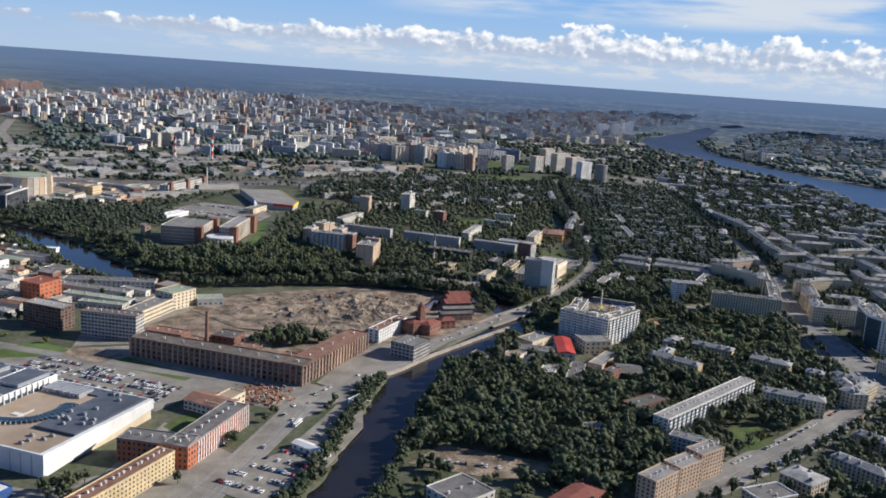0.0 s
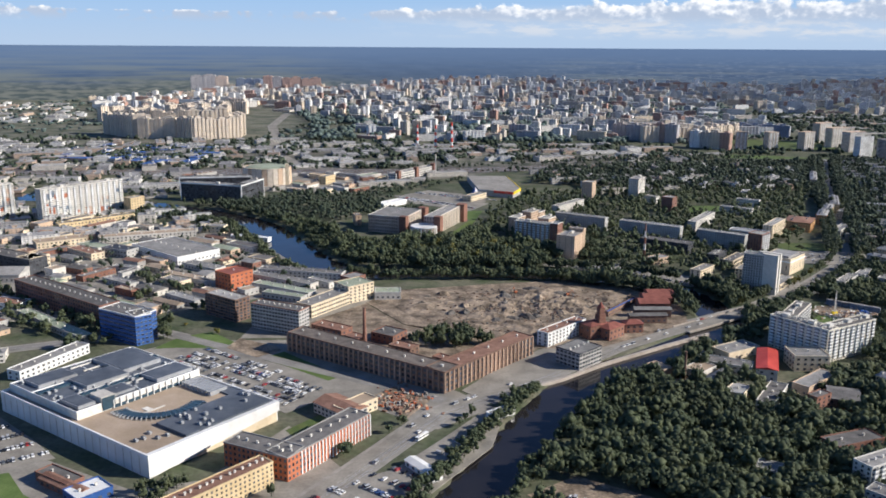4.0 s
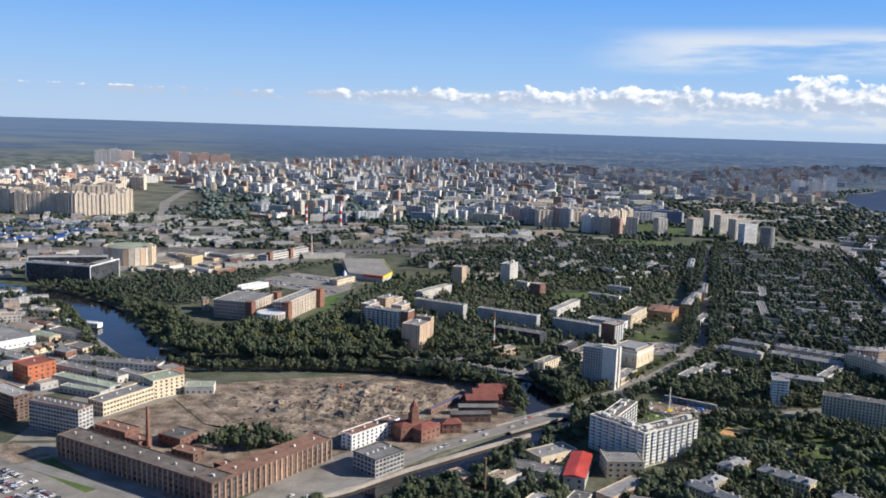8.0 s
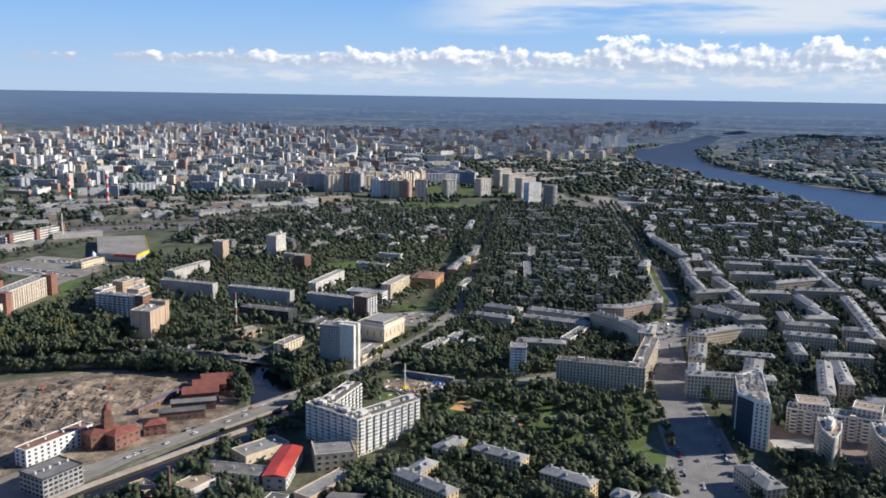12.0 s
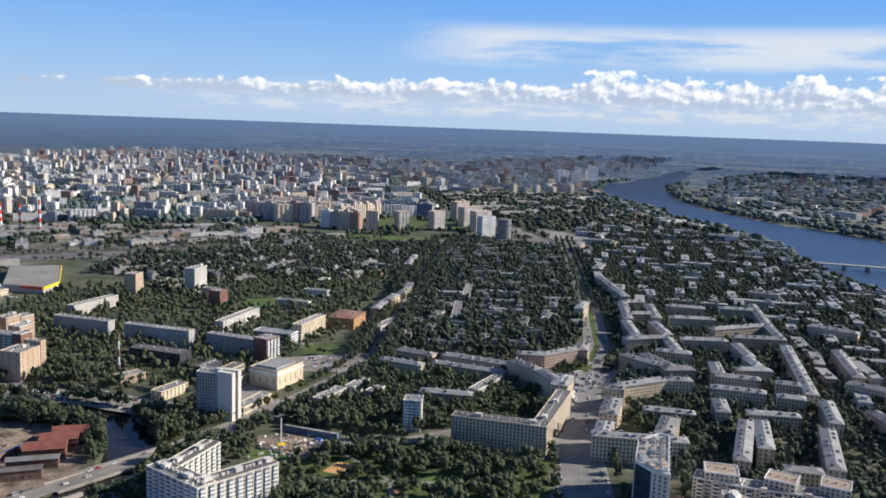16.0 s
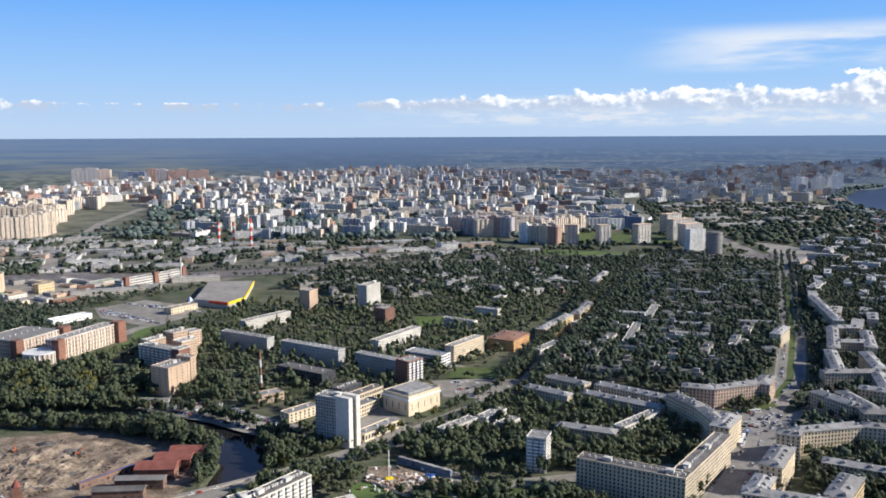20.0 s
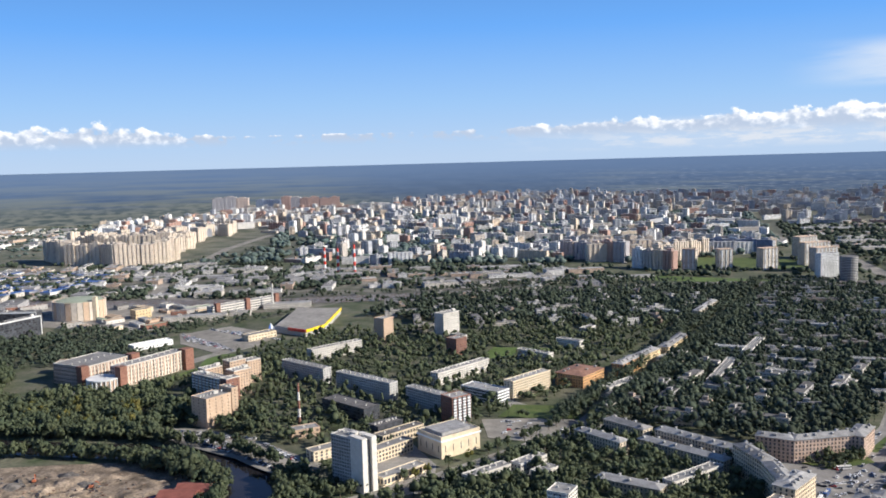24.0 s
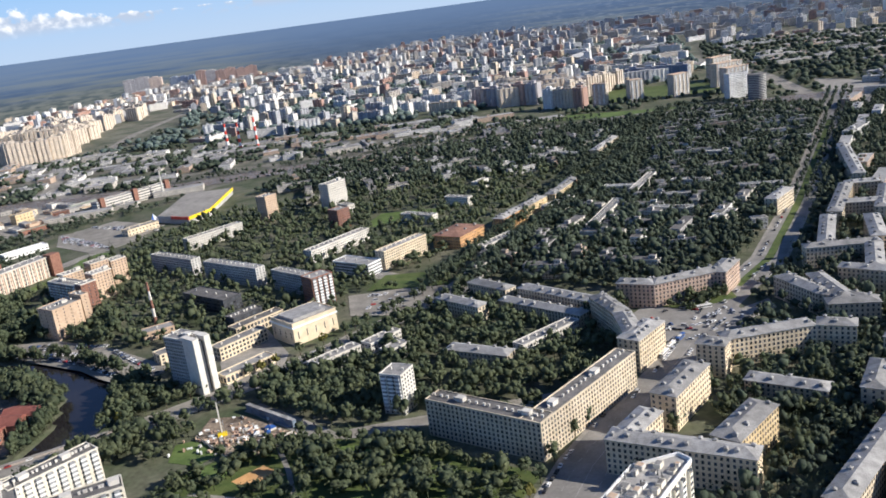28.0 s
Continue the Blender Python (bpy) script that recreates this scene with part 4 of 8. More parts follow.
stalin((516, 575), (517, 537), 15, 13, 4, "plaster", (), "grey plastered house with a pale tin roof beside the avenue", 7)
stalin((465, 796), (536, 757), 14, 24, 8, "plaster", [((536, 757), (594, 846), 14)], "eight-storey L-shaped plastered house lining the avenue", 5, "flat")
stalin((598, 866), (618, 898), 16, 23, 7, "cream", [((568, 960), (584, 921), 13), ((584, 921), (590, 879), 13)], "curved six-storey cream house on the square", 6)
stalin((619, 983), (673, 1004), 14, 20, 6, "pink", [((590, 993), (619, 983), 14), ((676, 999), (692, 1029), 14)], "pinkish plastered six-storey house with wings round a square", 8)
stalin((612, 784), (637, 826), 16, 22, 6, "cream", (), "five-storey cream house with a tin roof beside the avenue", 6)
stalin((583, 737), (603, 770), 14, 21, 6, "cream", [((570, 742), (642, 714), 14)], "six-storey cream corner house at the avenue", 6)
stalin((637, 730), (664, 768), 16, 22, 6, "yellow", (), "five-storey yellow house with a grey tin roof", 6)
stalin((656, 822), (698, 800), 13, 12, 4, "plaster", (), "low grey plastered house in a green court", 8)
stalin((653, 865), (713, 880), 14, 20, 6, "cream", [((713, 880), (736, 873), 14)], "curved cream house facing the square", 8)
stalin((633, 858), (650, 850), 14, 22, 7, "cream", (), "seven-storey cream corner house", 6)
stalin((731, 944), (759, 921), 15, 17, 5, "plaster", [((710, 989), (731, 944), 14)], "angled grey plastered house across the square", 8)
slab_house((430, 829), (445, 824), 17, 28, 10, "panel_pale", (), "pale nine-storey tower block among trees", 5)
# hotel-like tower with a bowed front and tall pale fins
tower = house("tower_block", "tall pale concrete tower with small square windows and white fins", [((254, 890), (281, 877), 16)], 42, 15, "panel", "flat", "felt_grey", (1.45, 1.6, 2.6), 4, "tower block", glass="tinted", trim="panel_pale")
q, u, n = rect((283, 874), (291, 886), 5)
for k in (0.0, 0.66):
    s = Shape()
    a = q[0].lerp(q[1], k) - V2(tower.location)
    b = q[0].lerp(q[1], k + 0.34) - V2(tower.location)
    s.prism([tuple(a - n * 2.5), tuple(b - n * 2.5), tuple(b + n * 14), tuple(a + n * 14)], 0, 44)
    part("fin", s, M["panel_pale"], tower, "tall pale concrete fin")
s = Shape()
s.prism([tuple(p - V2(tower.location)) for p in (q[0].lerp(q[1], 0.35), q[0].lerp(q[1], 0.65), q[0].lerp(q[1], 0.65) + n * 12, q[0].lerp(q[1], 0.35) + n * 12)], 0, 41)
part("stair_shaft", s, M["glass"], tower, "dark glazed stair shaft")
cult = house("culture_house", "square pale stone culture hall with blank upper walls", [((329, 958), (357, 991), 34)], 19, 1, "cream", "flat", "felt_grey", (0.9, 6.0, 7.5), 9, "public hall")
c = V2(cult.location)
q, u, n = rect((329, 958), (357, 991), 34)
s = Shape()
s.prism([tuple(p - c) for p in (q[0] + u * 4 + n * 4, q[1] - u * 8 + n * 4, q[2] - u * 8 - n * 6, q[3] + u * 4 - n * 6)], 19, 21.5)
part("roof_lantern", s, M["tin"], cult, "grey raised stage roof")
s = Shape()
s.prism([tuple(p - c) for p in (q[0] - u * 1 - n * 1, q[1] + u * 1 - n * 1, q[2] + u * 1 + n * 1, q[3] - u * 1 + n * 1)], 15.0, 16.2, bottom=True)
part("string_course", s, M["white"], cult, "white projecting band")
shed((296, 890), (322, 927), 12, 7, "cream", "felt_grey", floors=1, name="gallery", label="low cream colonnaded gallery", win=(2.4, 4.0, 3.4))
shed((221, 937), (244, 965), 13, 9, "cream", "felt_grey", floors=3, name="school", label="three-storey cream school wing")
shed((270, 982), (299, 1023), 13, 10, "cream", "felt", floors=2, name="public_building", label="long cream colonnaded wing behind the tower", win=(2.4, 3.0, 3.5))
shed((259, 1006), (276, 1032), 14, 11, "dark", "felt", floors=3, name="public_building", label="dark back wing with a cluttered roof", vents=4)
slab_house((322, 1045), (337, 1062), 18, 29, 10, "brick", (), "ten-storey orange brick block with pale balcony bands", 5)
slab_house((258, 1117), (311, 1079), 12, 20, 7, "panel", (), "long grey panel block", 0)
slab_house((163, 1171), (238, 1126), 12, 20, 7, "panel", (), "long grey panel block with a pale gable", 0)
slab_house((77, 1222), (144, 1182), 12, 20, 7, "panel", (), "long grey panel block in trees", 0)
shed((177, 1084), (232, 1050), 21, 14, "dark", "felt", floors=4, name="office_building", label="dark flat-roofed office in the trees", win=(2.6, 1.8, 3.0))
shed((179, 993), (201, 1009), 15, 8, "brick_tan", "felt_grey", floors=2, name="boiler_house", label="tan brick boiler house beside a chimney")
house("apartment_block", "brownish brick apartment block with loggias in shade", [((13, 1119), (59, 1094), 15)], 28, 9, "brick_tan", "flat", "felt_grey", (1.6, 1.5, 3.0), 4, "apartment block", trim="panel_pale", balconies=6)
house("apartment_block", "orange-red brick end block of the stepped row", [((59.6, 1093.6), (69, 1088.5), 17)], 30, 9, "brick", "flat", "felt_grey", (1.4, 1.4, 4.2), 4, "apartment block", trim="panel_pale")
for a, b, d, h in (((60, 1127), (71, 1146), 16, 29), ((38, 1163), (49, 1181), 15, 31), ((50, 1183), (60, 1199), 15, 27), ((18, 1140), (30, 1160), 14, 27)):
    house("apartment_block", "tan brick apartment tower of a stepped row", [(a, b, d)], h, 9, "brick_tan", "flat", "felt_grey", (1.4, 1.4, 3.4), 4, "apartment block", "stepped brick row", trim="panel_pale")
house("apartment_block", "blank tan brick apartment cube with few windows", [((84, 1013), (97, 1040), 24)], 30, 9, "brick_tan", "flat", "felt_grey", (1.0, 1.3, 6.5), 4, "apartment block")
house("apartment_block", "taller tan brick stair tower beside the cube", [((97.5, 1041), (101, 1048), 20)], 34, 10, "brick_tan", "flat", "felt_grey", (1.0, 1.3, 4.0), 3, "apartment block")
slab_house((88, 1298), (135, 1364), 12, 15, 5, "panel_pale", (), "sunlit pale five-storey panel block", 0)
slab_house((153, 1412), (162, 1431), 18, 35, 12, "brick_tan", (), "slender twelve-storey tower block, dark and tan", 0)
slab_house((234, 1436), (251, 1467), 17, 38, 13, "panel_pale", (), "slender pale thirteen-storey tower block", 0)
slab_house((271, 1335), (282, 1352), 18, 24, 8, "brick", (), "red brick eight-storey tower block", 0)
slab_house((276, 1196), (323, 1274), 12, 14, 5, "panel_pale", (), "pale five-storey panel block", 0)
shed((311, 1153), (354, 1128), 20, 13, "white", "tin", floors=4, name="office_building", label="white office with glazed bands", win=(2.6, 1.7, 3.0))
slab_house((368, 1146), (403, 1199), 13, 20, 7, "cream", (), "sunlit seven-storey cream block", 0)
house("apartment_house", "orange plastered public house with a red-brown roof", [((439, 1199), (461, 1241), 36)], 14, 4, "orange", "hip", "rust", (1.4, 1.9, 3.0), 8)
stalin((482, 1254), (503, 1299), 14, 15, 4, "orange", (), "long orange plastered boulevard house", 8)
stalin((505, 1299), (528, 1345), 14, 15, 4, "yellow", (), "long yellow plastered boulevard house", 8)
stalin((538, 1350), (568, 1434), 14, 15, 4, "yellow", (), "yellow plastered boulevard house", 8)
stalin((598, 1610), (634, 1712), 12, 15, 4, "plaster", (), "long pale plastered house at the far boulevard", 8)
stalin((464, 1042), (499, 1013), 13, 15, 4)
stalin((439, 1011), (479, 979), 12, 14, 4)
stalin((509, 1014), (573, 963), 13, 16, 5)
stalin((494, 998), (560, 949), 12, 12, 4)
stalin((461, 904), (508, 884), 13, 11, 3)

# ---- tall new house and stepped complex by the avenue ----
TALL = [V2(p) for p in ((571, 619), (608, 687), (603, 693), (581, 684), (560, 646), (564, 628))]
take(TALL)
to = sum(TALL, Vector((0, 0))) / 6
tall = thing("tower_block", to.x, to.y, "tall corner tower with a dark glazed face and cluttered terrace roof", "tower block")
ring = [p - to for p in TALL]
part("wall", Shape().prism([tuple(p) for p in ring], -0.5, 38), M["cream_panel"], tall)
part("roof", Shape().prism([tuple(p * 0.97) for p in ring], 38, 38.2), M["concrete"], tall)
for i, (a, b) in enumerate(zip(ring, ring[1:] + ring[:1])):
    d = b - a
    u, ang, L = d / d.length, math.atan2(d.y, d.x), d.length
    o = Vector((u.y, -u.x))
    m0 = (a + b) / 2
    part("parapet", Shape().box(m0.x, m0.y, 37.4, L + 0.4, 0.6, 2.2, ang), M["white"], tall)
    if i in (3, 4):
        for fl in range(12):
            c = m0 + o * 0.25
            part("glazed_band", Shape().box(c.x, c.y, 1.0 + fl * 3.05, L - 1.2, 0.6, 2.4, ang), M["glass_blue"], tall, "dark tinted glazing")
            part("balcony_edge", Shape().box(c.x + o.x * 0.2, c.y + o.y * 0.2, 0.6 + fl * 3.05, L - 0.8, 0.7, 0.35, ang), M["dark"], tall)
        for e in (a, b):
            part("corner_pier", Shape().box(e.x + o.x * 0.2, e.y + o.y * 0.2, -0.5, 0.9, 1.0, 38.6, ang), M["white"], tall, "white corner pier")
    else:
        n = max(1, int(L / 3.4))
        w = window_ring([[a, b]], 1.5, 1.7, 3.4)
        rv = np.array(w.v[:len(w.v) // 2]).reshape(-1, 3)
        storeys = Shape()
        for fl in range(12):
            k = len(storeys.v)
            storeys.v.extend((rv + (0, 0, 1.3 + fl * 3.05)).tolist())
            storeys.f.extend(tuple(q + k for q in f) for f, z in zip(w.f, range(len(w.f) // 2)))
            storeys.m.extend(w.m[:len(w.f) // 2])
            storeys.uv.extend([None] * (len(w.f) // 2))
        tagged(part("glazing", storeys, [M["glass"], M["white"]], tall), kind="stuff")
        if i == 0:
            for q in range(9):
                c = a + u * L * (q + 0.5) / 9 + o * 0.8
                stack = part("balcony_stack", Shape().box(c.x, c.y, 2.5, 3.6, 1.6, 33.5, ang), M["white" if q % 2 else "cream_panel"], tall)
                for fl in range(1, 12):
                    part("balcony_glass", Shape().box(c.x, c.y, 1.2 + fl * 3.05, 3.0, 1.76, 1.4, ang), M["glass"], stack)
terrace = random.Random(8)
for i in range(12):
    for j in range(3):
        near, far = ring[0].lerp(ring[1], (i + 0.5) / 12), (ring[5].lerp(ring[4], min(1, i / 4)) if i < 4 else ring[4].lerp(ring[3], (i - 3.5) / 8))
        c = near.lerp(far, (j + 0.6) / 3.2)
        w, d, hh = terrace.uniform(2.2, 5.2), terrace.uniform(2.0, 4.6), terrace.choice((0.9, 1.4, 2.6, 3.2))
        if terrace.random() < 0.85:
            room = part("penthouse" if hh > 2 else "terrace_wall", Shape().box(c.x, c.y, 38, w, d, hh, 1.07), M[terrace.choice(("white", "panel_pale", "panel", "cream_panel"))], tall)
            part("terrace_floor", Shape().box(c.x, c.y, 38 + hh, w * 0.8, d * 0.8, 0.15, 1.07), M[terrace.choice(("felt", "brick_tan", "felt_grey"))], room)
        part("vent", Shape().box(c.x + terrace.uniform(-2, 2), c.y + terrace.uniform(-2, 2), 38, 0.7, 0.7, terrace.uniform(1.2, 3.6), 1.07), M["felt_grey"], tall)
area("court", [(597, 675), (696, 608), (666, 560), (636, 569), (616, 584), (576, 613)], 0.2, "court", "reddish paved courts before the stepped complex", "court", claim=False)
area("parking_ramp", [(586, 638), (618, 635), (615, 617), (581, 621)], 0.9, "concrete", "pale concrete ramp beside the tower", "ramp")
house("apartment_complex", "stepped beige apartment complex with terraces and turrets", [((611, 654), (637, 632), 16), ((637, 632), (689, 603), 16)], 20, 7, "beige", "flat", "felt_grey", (1.6, 1.6, 3.0), 6, "apartment complex", trim="white")
for a, b in (((617, 648), (638, 637)), ((654, 631), (669, 616)), ((687, 613), (702, 600))):
    house("apartment_turret", "raised beige turret block with white cornices", [(a, b, 20)], 26, 9, "beige", "flat", "tan_deck", (1.6, 1.6, 3.0), 5, "apartment complex", "turret blocks", trim="white")
for a, b, h in (((611, 654), (637, 632), 20), ((637, 632), (689, 603), 20)):
    d = V2(b) - V2(a)
    o = Vector((d.y, -d.x)).normalized()
    n = max(1, int(d.length / 9))
    for i in range(n):
        c = V2(a) + d * (i + 0.5) / n + o * 1.0
        bay = thing("bay_block", c.x, c.y, "projecting beige bay with white balcony bands", "bay", "bays of the stepped complex")
        part("wall", Shape().box(0, 0, -0.3, 4.4, 2.6, h + (2.5 if i % 3 == 1 else -3), math.atan2(d.y, d.x)), M["beige"], bay)
        for fl in range(6):
            part("balcony_band", Shape().box(0, 0, 1.9 + fl * 2.9, 4.8, 3.0, 0.8, math.atan2(d.y, d.x)), M["white"], bay)
            part("window_band", Shape().box(0, 0, 2.9 + fl * 2.9, 3.6, 2.75, 1.4, math.atan2(d.y, d.x)), M["glass"], bay)
for ring in (((611, 616), (599, 594), (595, 575), (610, 587), (622, 602)), ((645, 598), (632, 575), (627, 557), (643, 568), (655, 582))):
    ctr = sum((V2(p) for p in ring), Vector((0, 0))) / 5
    w = thing("wedge_tower", ctr.x, ctr.y, "wedge-shaped beige apartment tower with a white prow and curved terraces", "apartment tower", "wedge towers")
    knots = [V2(p) - ctr for p in ring]
    prow = knots[2]
    poly = []
    for k in range(5):
        a, b, c = knots[k - 1], knots[k], knots[(k + 1) % 5]
        poly += [b] if k == 2 else [b.lerp(a, 0.2), b * 0.985, b.lerp(c, 0.2)]
    take([p + ctr for p in poly])

    def ring_at(f):
        return [tuple(prow + (p - prow) * f) for p in poly]
    part("wall", Shape().prism(ring_at(1.0), -0.5, 26), M["beige"], w)
    part("roof", Shape().prism(ring_at(0.97), 26, 26.3), M["tan_deck"], w)
    for a, b in zip(poly, poly[1:] + poly[:1]):
        m0, d = (a + b) / 2, b - a
        part("parapet", Shape().box(m0.x, m0.y, 26, d.length, 0.5, 1.3, math.atan2(d.y, d.x)), M["white"], w)
    for k, f in enumerate((0.5, 0.3)):
        part("penthouse", Shape().prism([tuple(p * f - prow * 0.25) for p in poly], 26.3 + 2.8 * k, 29.1 + 2.8 * k), M["panel_pale"], w)
    for k in range(6):
        c = poly[2 * k] * 0.68
        part("vent", Shape().box(c.x, c.y, 26.3, 1.6, 1.2, 1.8, k), M["felt_grey"], w)
    for fl in range(8):
        part("window_band", Shape().prism(ring_at(1.012), 0, 1.5, bottom=True), M["glass"], w).location = (0, 0, 1.6 + fl * 3.05)
        part("balcony_band", Shape().prism(ring_at(1.035), 0, 0.95, bottom=True), M["panel_pale"] if fl % 2 else M["cream_panel"], w).location = (0, 0, 3.25 + fl * 3.05)
    for a in poly:
        part("pier", Shape().box(a.x * 1.02, a.y * 1.02, 0, 0.9, 0.9, 26, math.atan2(a.y, a.x)), M["beige"], w)
    part("prow", Shape().box(prow.x * 1.08, prow.y * 1.08, -0.3, 3.4, 0.6, 30, math.atan2(prow.y, prow.x)), M["white"], w, "tall white prow wall")
for a, b in (((614, 584), (627, 577)), ((647, 563), (662, 555))):
    shed(a, b, 12, 4, "panel", "dark", floors=1, name="pavilion", label="low glazed pavilion in the paved court", vents=0)

# ---- houses of the avenue district ----
stalin((749, 1049), (810, 1051), 13, 18)
stalin((759, 996), (793, 976), 13, 18)
stalin((819, 1042), (872, 1027), 13, 18)
stalin((896, 1226), (944, 1203), 13, 18)
stalin((863, 1154), (921, 1137), 13, 18)
stalin((815, 1181), (856, 1178), 13, 18)
stalin((842, 1256), (875, 1255), 13, 18)
stalin((888, 1083), (980, 1099), 13, 18)
stalin((969, 1205), (1017, 1185), 13, 18)
stalin((892, 1044), (952, 1025), 13, 18)
stalin((774, 894), (814, 873), 13, 18)
stalin((747, 858), (792, 831), 13, 18)
stalin((812, 912), (848, 902), 13, 18)
stalin((824, 862), (846, 849), 13, 18)
stalin((1090, 1315), (1124, 1288), 13, 18)
stalin((807, 1152), (848, 1257), 13, 18)
stalin((773, 1055), (799, 1143), 13, 18)
stalin((850, 1154), (881, 1238), 13, 18)
stalin((819, 1066), (834, 1134), 13, 18)
stalin((791, 988), (809, 1049), 13, 18)
stalin((864, 957), (882, 1016), 13, 18)
stalin((851, 920), (858, 953), 13, 18)
stalin((790, 901), (808, 941), 13, 18)
stalin((725, 786), (742, 823), 13, 18)
stalin((710, 698), (746, 760), 13, 18)
stalin((982, 1097), (1041, 1224), 13, 18)
stalin((955, 1030), (982, 1097), 13, 18)
stalin((733, 987), (741, 929), 13, 18)
stalin((731, 920), (765, 917), 13, 18)
stalin((740, 780), (783, 764), 13, 18)
stalin((798, 822), (820, 808), 13, 18)
stalin((692, 658), (717, 646), 13, 18)
stalin((891, 1466), (860, 1299), 13, 18)
stalin((764, 1219), (790, 1260), 13, 18)
slab_house((739, 1535), (765, 1528), 11, 11, 3, "panel_pale")
slab_house((692, 1376), (715, 1366), 11, 11, 3, "panel_pale")
slab_house((744, 1323), (792, 1315), 11, 11, 3, "panel_pale")
slab_house((659, 1249), (684, 1244), 11, 11, 3, "panel_pale")
slab_house((856, 1582), (889, 1575), 11, 11, 3, "panel_pale")
slab_house((596, 1381), (633, 1372), 11, 11, 3, "panel_pale")
slab_house((677, 1383), (719, 1366), 11, 11, 3, "panel_pale")
slab_house((639, 1261), (677, 1243), 11, 11, 3, "panel_pale")
slab_house((659, 1310), (699, 1309), 11, 11, 3, "panel_pale")
slab_house((348, 1343), (391, 1317), 11, 11, 3, "panel_pale")
slab_house((394, 1413), (426, 1395), 11, 11, 3, "panel_pale")
slab_house((522, 1661), (566, 1621), 11, 11, 3, "panel_pale")
slab_house((763, 1537), (790, 1530), 11, 11, 3, "panel_pale")
slab_house((431, 1482), (444, 1506), 11, 11, 3, "panel_pale")
slab_house((581, 1207), (615, 1314), 11, 11, 3, "panel_pale")
slab_house((636, 1353), (665, 1436), 11, 11, 3, "panel_pale")
slab_house((245, 1434), (262, 1418), 11, 11, 3, "panel_pale")
slab_house((401, 924), (420, 950), 11, 11, 3, "panel_pale")
slab_house((419, 907), (431, 924), 11, 11, 3, "panel_pale")
slab_house((366, 891), (393, 924), 11, 11, 3, "panel_pale")
slab_house((468, 1164), (498, 1209), 11, 11, 3, "panel_pale")
slab_house((530, 1308), (561, 1347), 11, 11, 3, "panel_pale")
slab_house((519, 900), (559, 943), 11, 11, 3, "panel_pale")
slab_house((702, 1189), (726, 1221), 11, 11, 3, "panel_pale")
slab_house((731, 1176), (746, 1177), 11, 11, 3, "panel_pale")


# ---- fenced building plot ----
site = random.Random(17)
fa, fb, fc = (306, 809), (340, 778), (373, 808)
for a, b in ((fa, fb), (fb, fc)):
    d = V2(b) - V2(a)
    n = max(1, int(d.length / 8))
    fence = thing("site_fence", a[0], a[1], "pale sheet metal fence round a building plot", "fence", "site fences")
    for i in range(n):
        c = d * (i + 0.5) / n
        part("panel", Shape().box(c.x, c.y, 0, d.length / n - 0.15, 0.12, 2.2, math.atan2(d.y, d.x)), M["panel_pale"], fence)
ca, cb = V2((329, 845)), V2((372, 816))
for i in range(7):
    c = ca.lerp(cb, (i + 0.5) / 7)
    box = thing("site_container", c.x, c.y, "blue-grey steel site container in a row", "container", "site containers")
    part("body", Shape().box(0, 0, 0, (cb - ca).length / 7 - 0.5, 3, 5.4, math.atan2((cb - ca).y, (cb - ca).x)), M["container"], box)
    part("roof", Shape().box(0, 0, 5.4, (cb - ca).length / 7 - 0.3, 3.2, 0.15, math.atan2((cb - ca).y, (cb - ca).x)), M["tin"], box)
px, py = (338, 808)
s = Shape()
for i in range(170):
    x, y = px + site.gauss(0, 17), py + site.gauss(0, 11)
    s.box(x, y, 0.3, site.uniform(0.6, 3.5), site.uniform(0.5, 2.2), site.uniform(0.3, 2.0), site.uniform(0, 3), site.choice((0, 0, 1, 1, 2, 3)))
structure("debris", s, [M["concrete"], M["pier_brick"], M["white"], M["brick_tan"]], "piles of building material and broken bricks", "rubble", "stuff")
s = Shape()
for i in range(150):
    x, y = -90 + site.gauss(0, 11), 568 + site.gauss(0, 11)
    s.box(x, y, 0.2, site.uniform(0.6, 4.0), site.uniform(0.5, 2.2), site.uniform(0.3, 2.2), site.uniform(0, 3), site.choice((0, 1, 1, 2, 3)))
structure("debris", s, [M["concrete"], M["rust"], M["orange_red"], M["brick_tan"]], "rusty scrap and broken brick from the cut hall", "rubble", "stuff")
for i in range(6):
    x, y = px + site.uniform(8, 30), py + site.uniform(-12, 8)
    tent = thing("tarpaulin_tent", x, y, ("white" if i % 2 else "blue") + " tarpaulin tent on the building plot", "tent", "site tents")
    part("frame", Shape().box(0, 0, 0.2, 4.2, 3.2, 1.8, i), M["panel_pale"], tent)
    part("canopy", Shape().hip(Vector((-2.2, -1.7)), Vector((2.2, -1.7)), Vector((0, 1)), 3.4, 2.0, 1.2, 0.2), M["white" if i % 2 else "blue"], tent).rotation_euler = (0, 0, i)
crane = thing("pile_rig", *(324, 810), "tall pale pile rig on the building plot", "rig")
part("mast", Shape().box(0, 0, 0, 0.9, 0.9, 24, 0.4), M["panel_pale"], crane)
part("base", Shape().box(0, 0, 0, 6, 3.4, 2.4, 0.4), M["signal_yellow"], crane, "yellow tracked base")
part("stay", Shape().box(1.4, 0.5, 2.4, 0.4, 0.4, 9, 0.4), M["metal"], crane)
area("bare_patch", [(1065, 2253), (1116, 2168), (1152, 2044), (1050, 1854), (1007, 1874)], 0.2, "pave", "pale sandy plot beyond the railway", "bare ground")


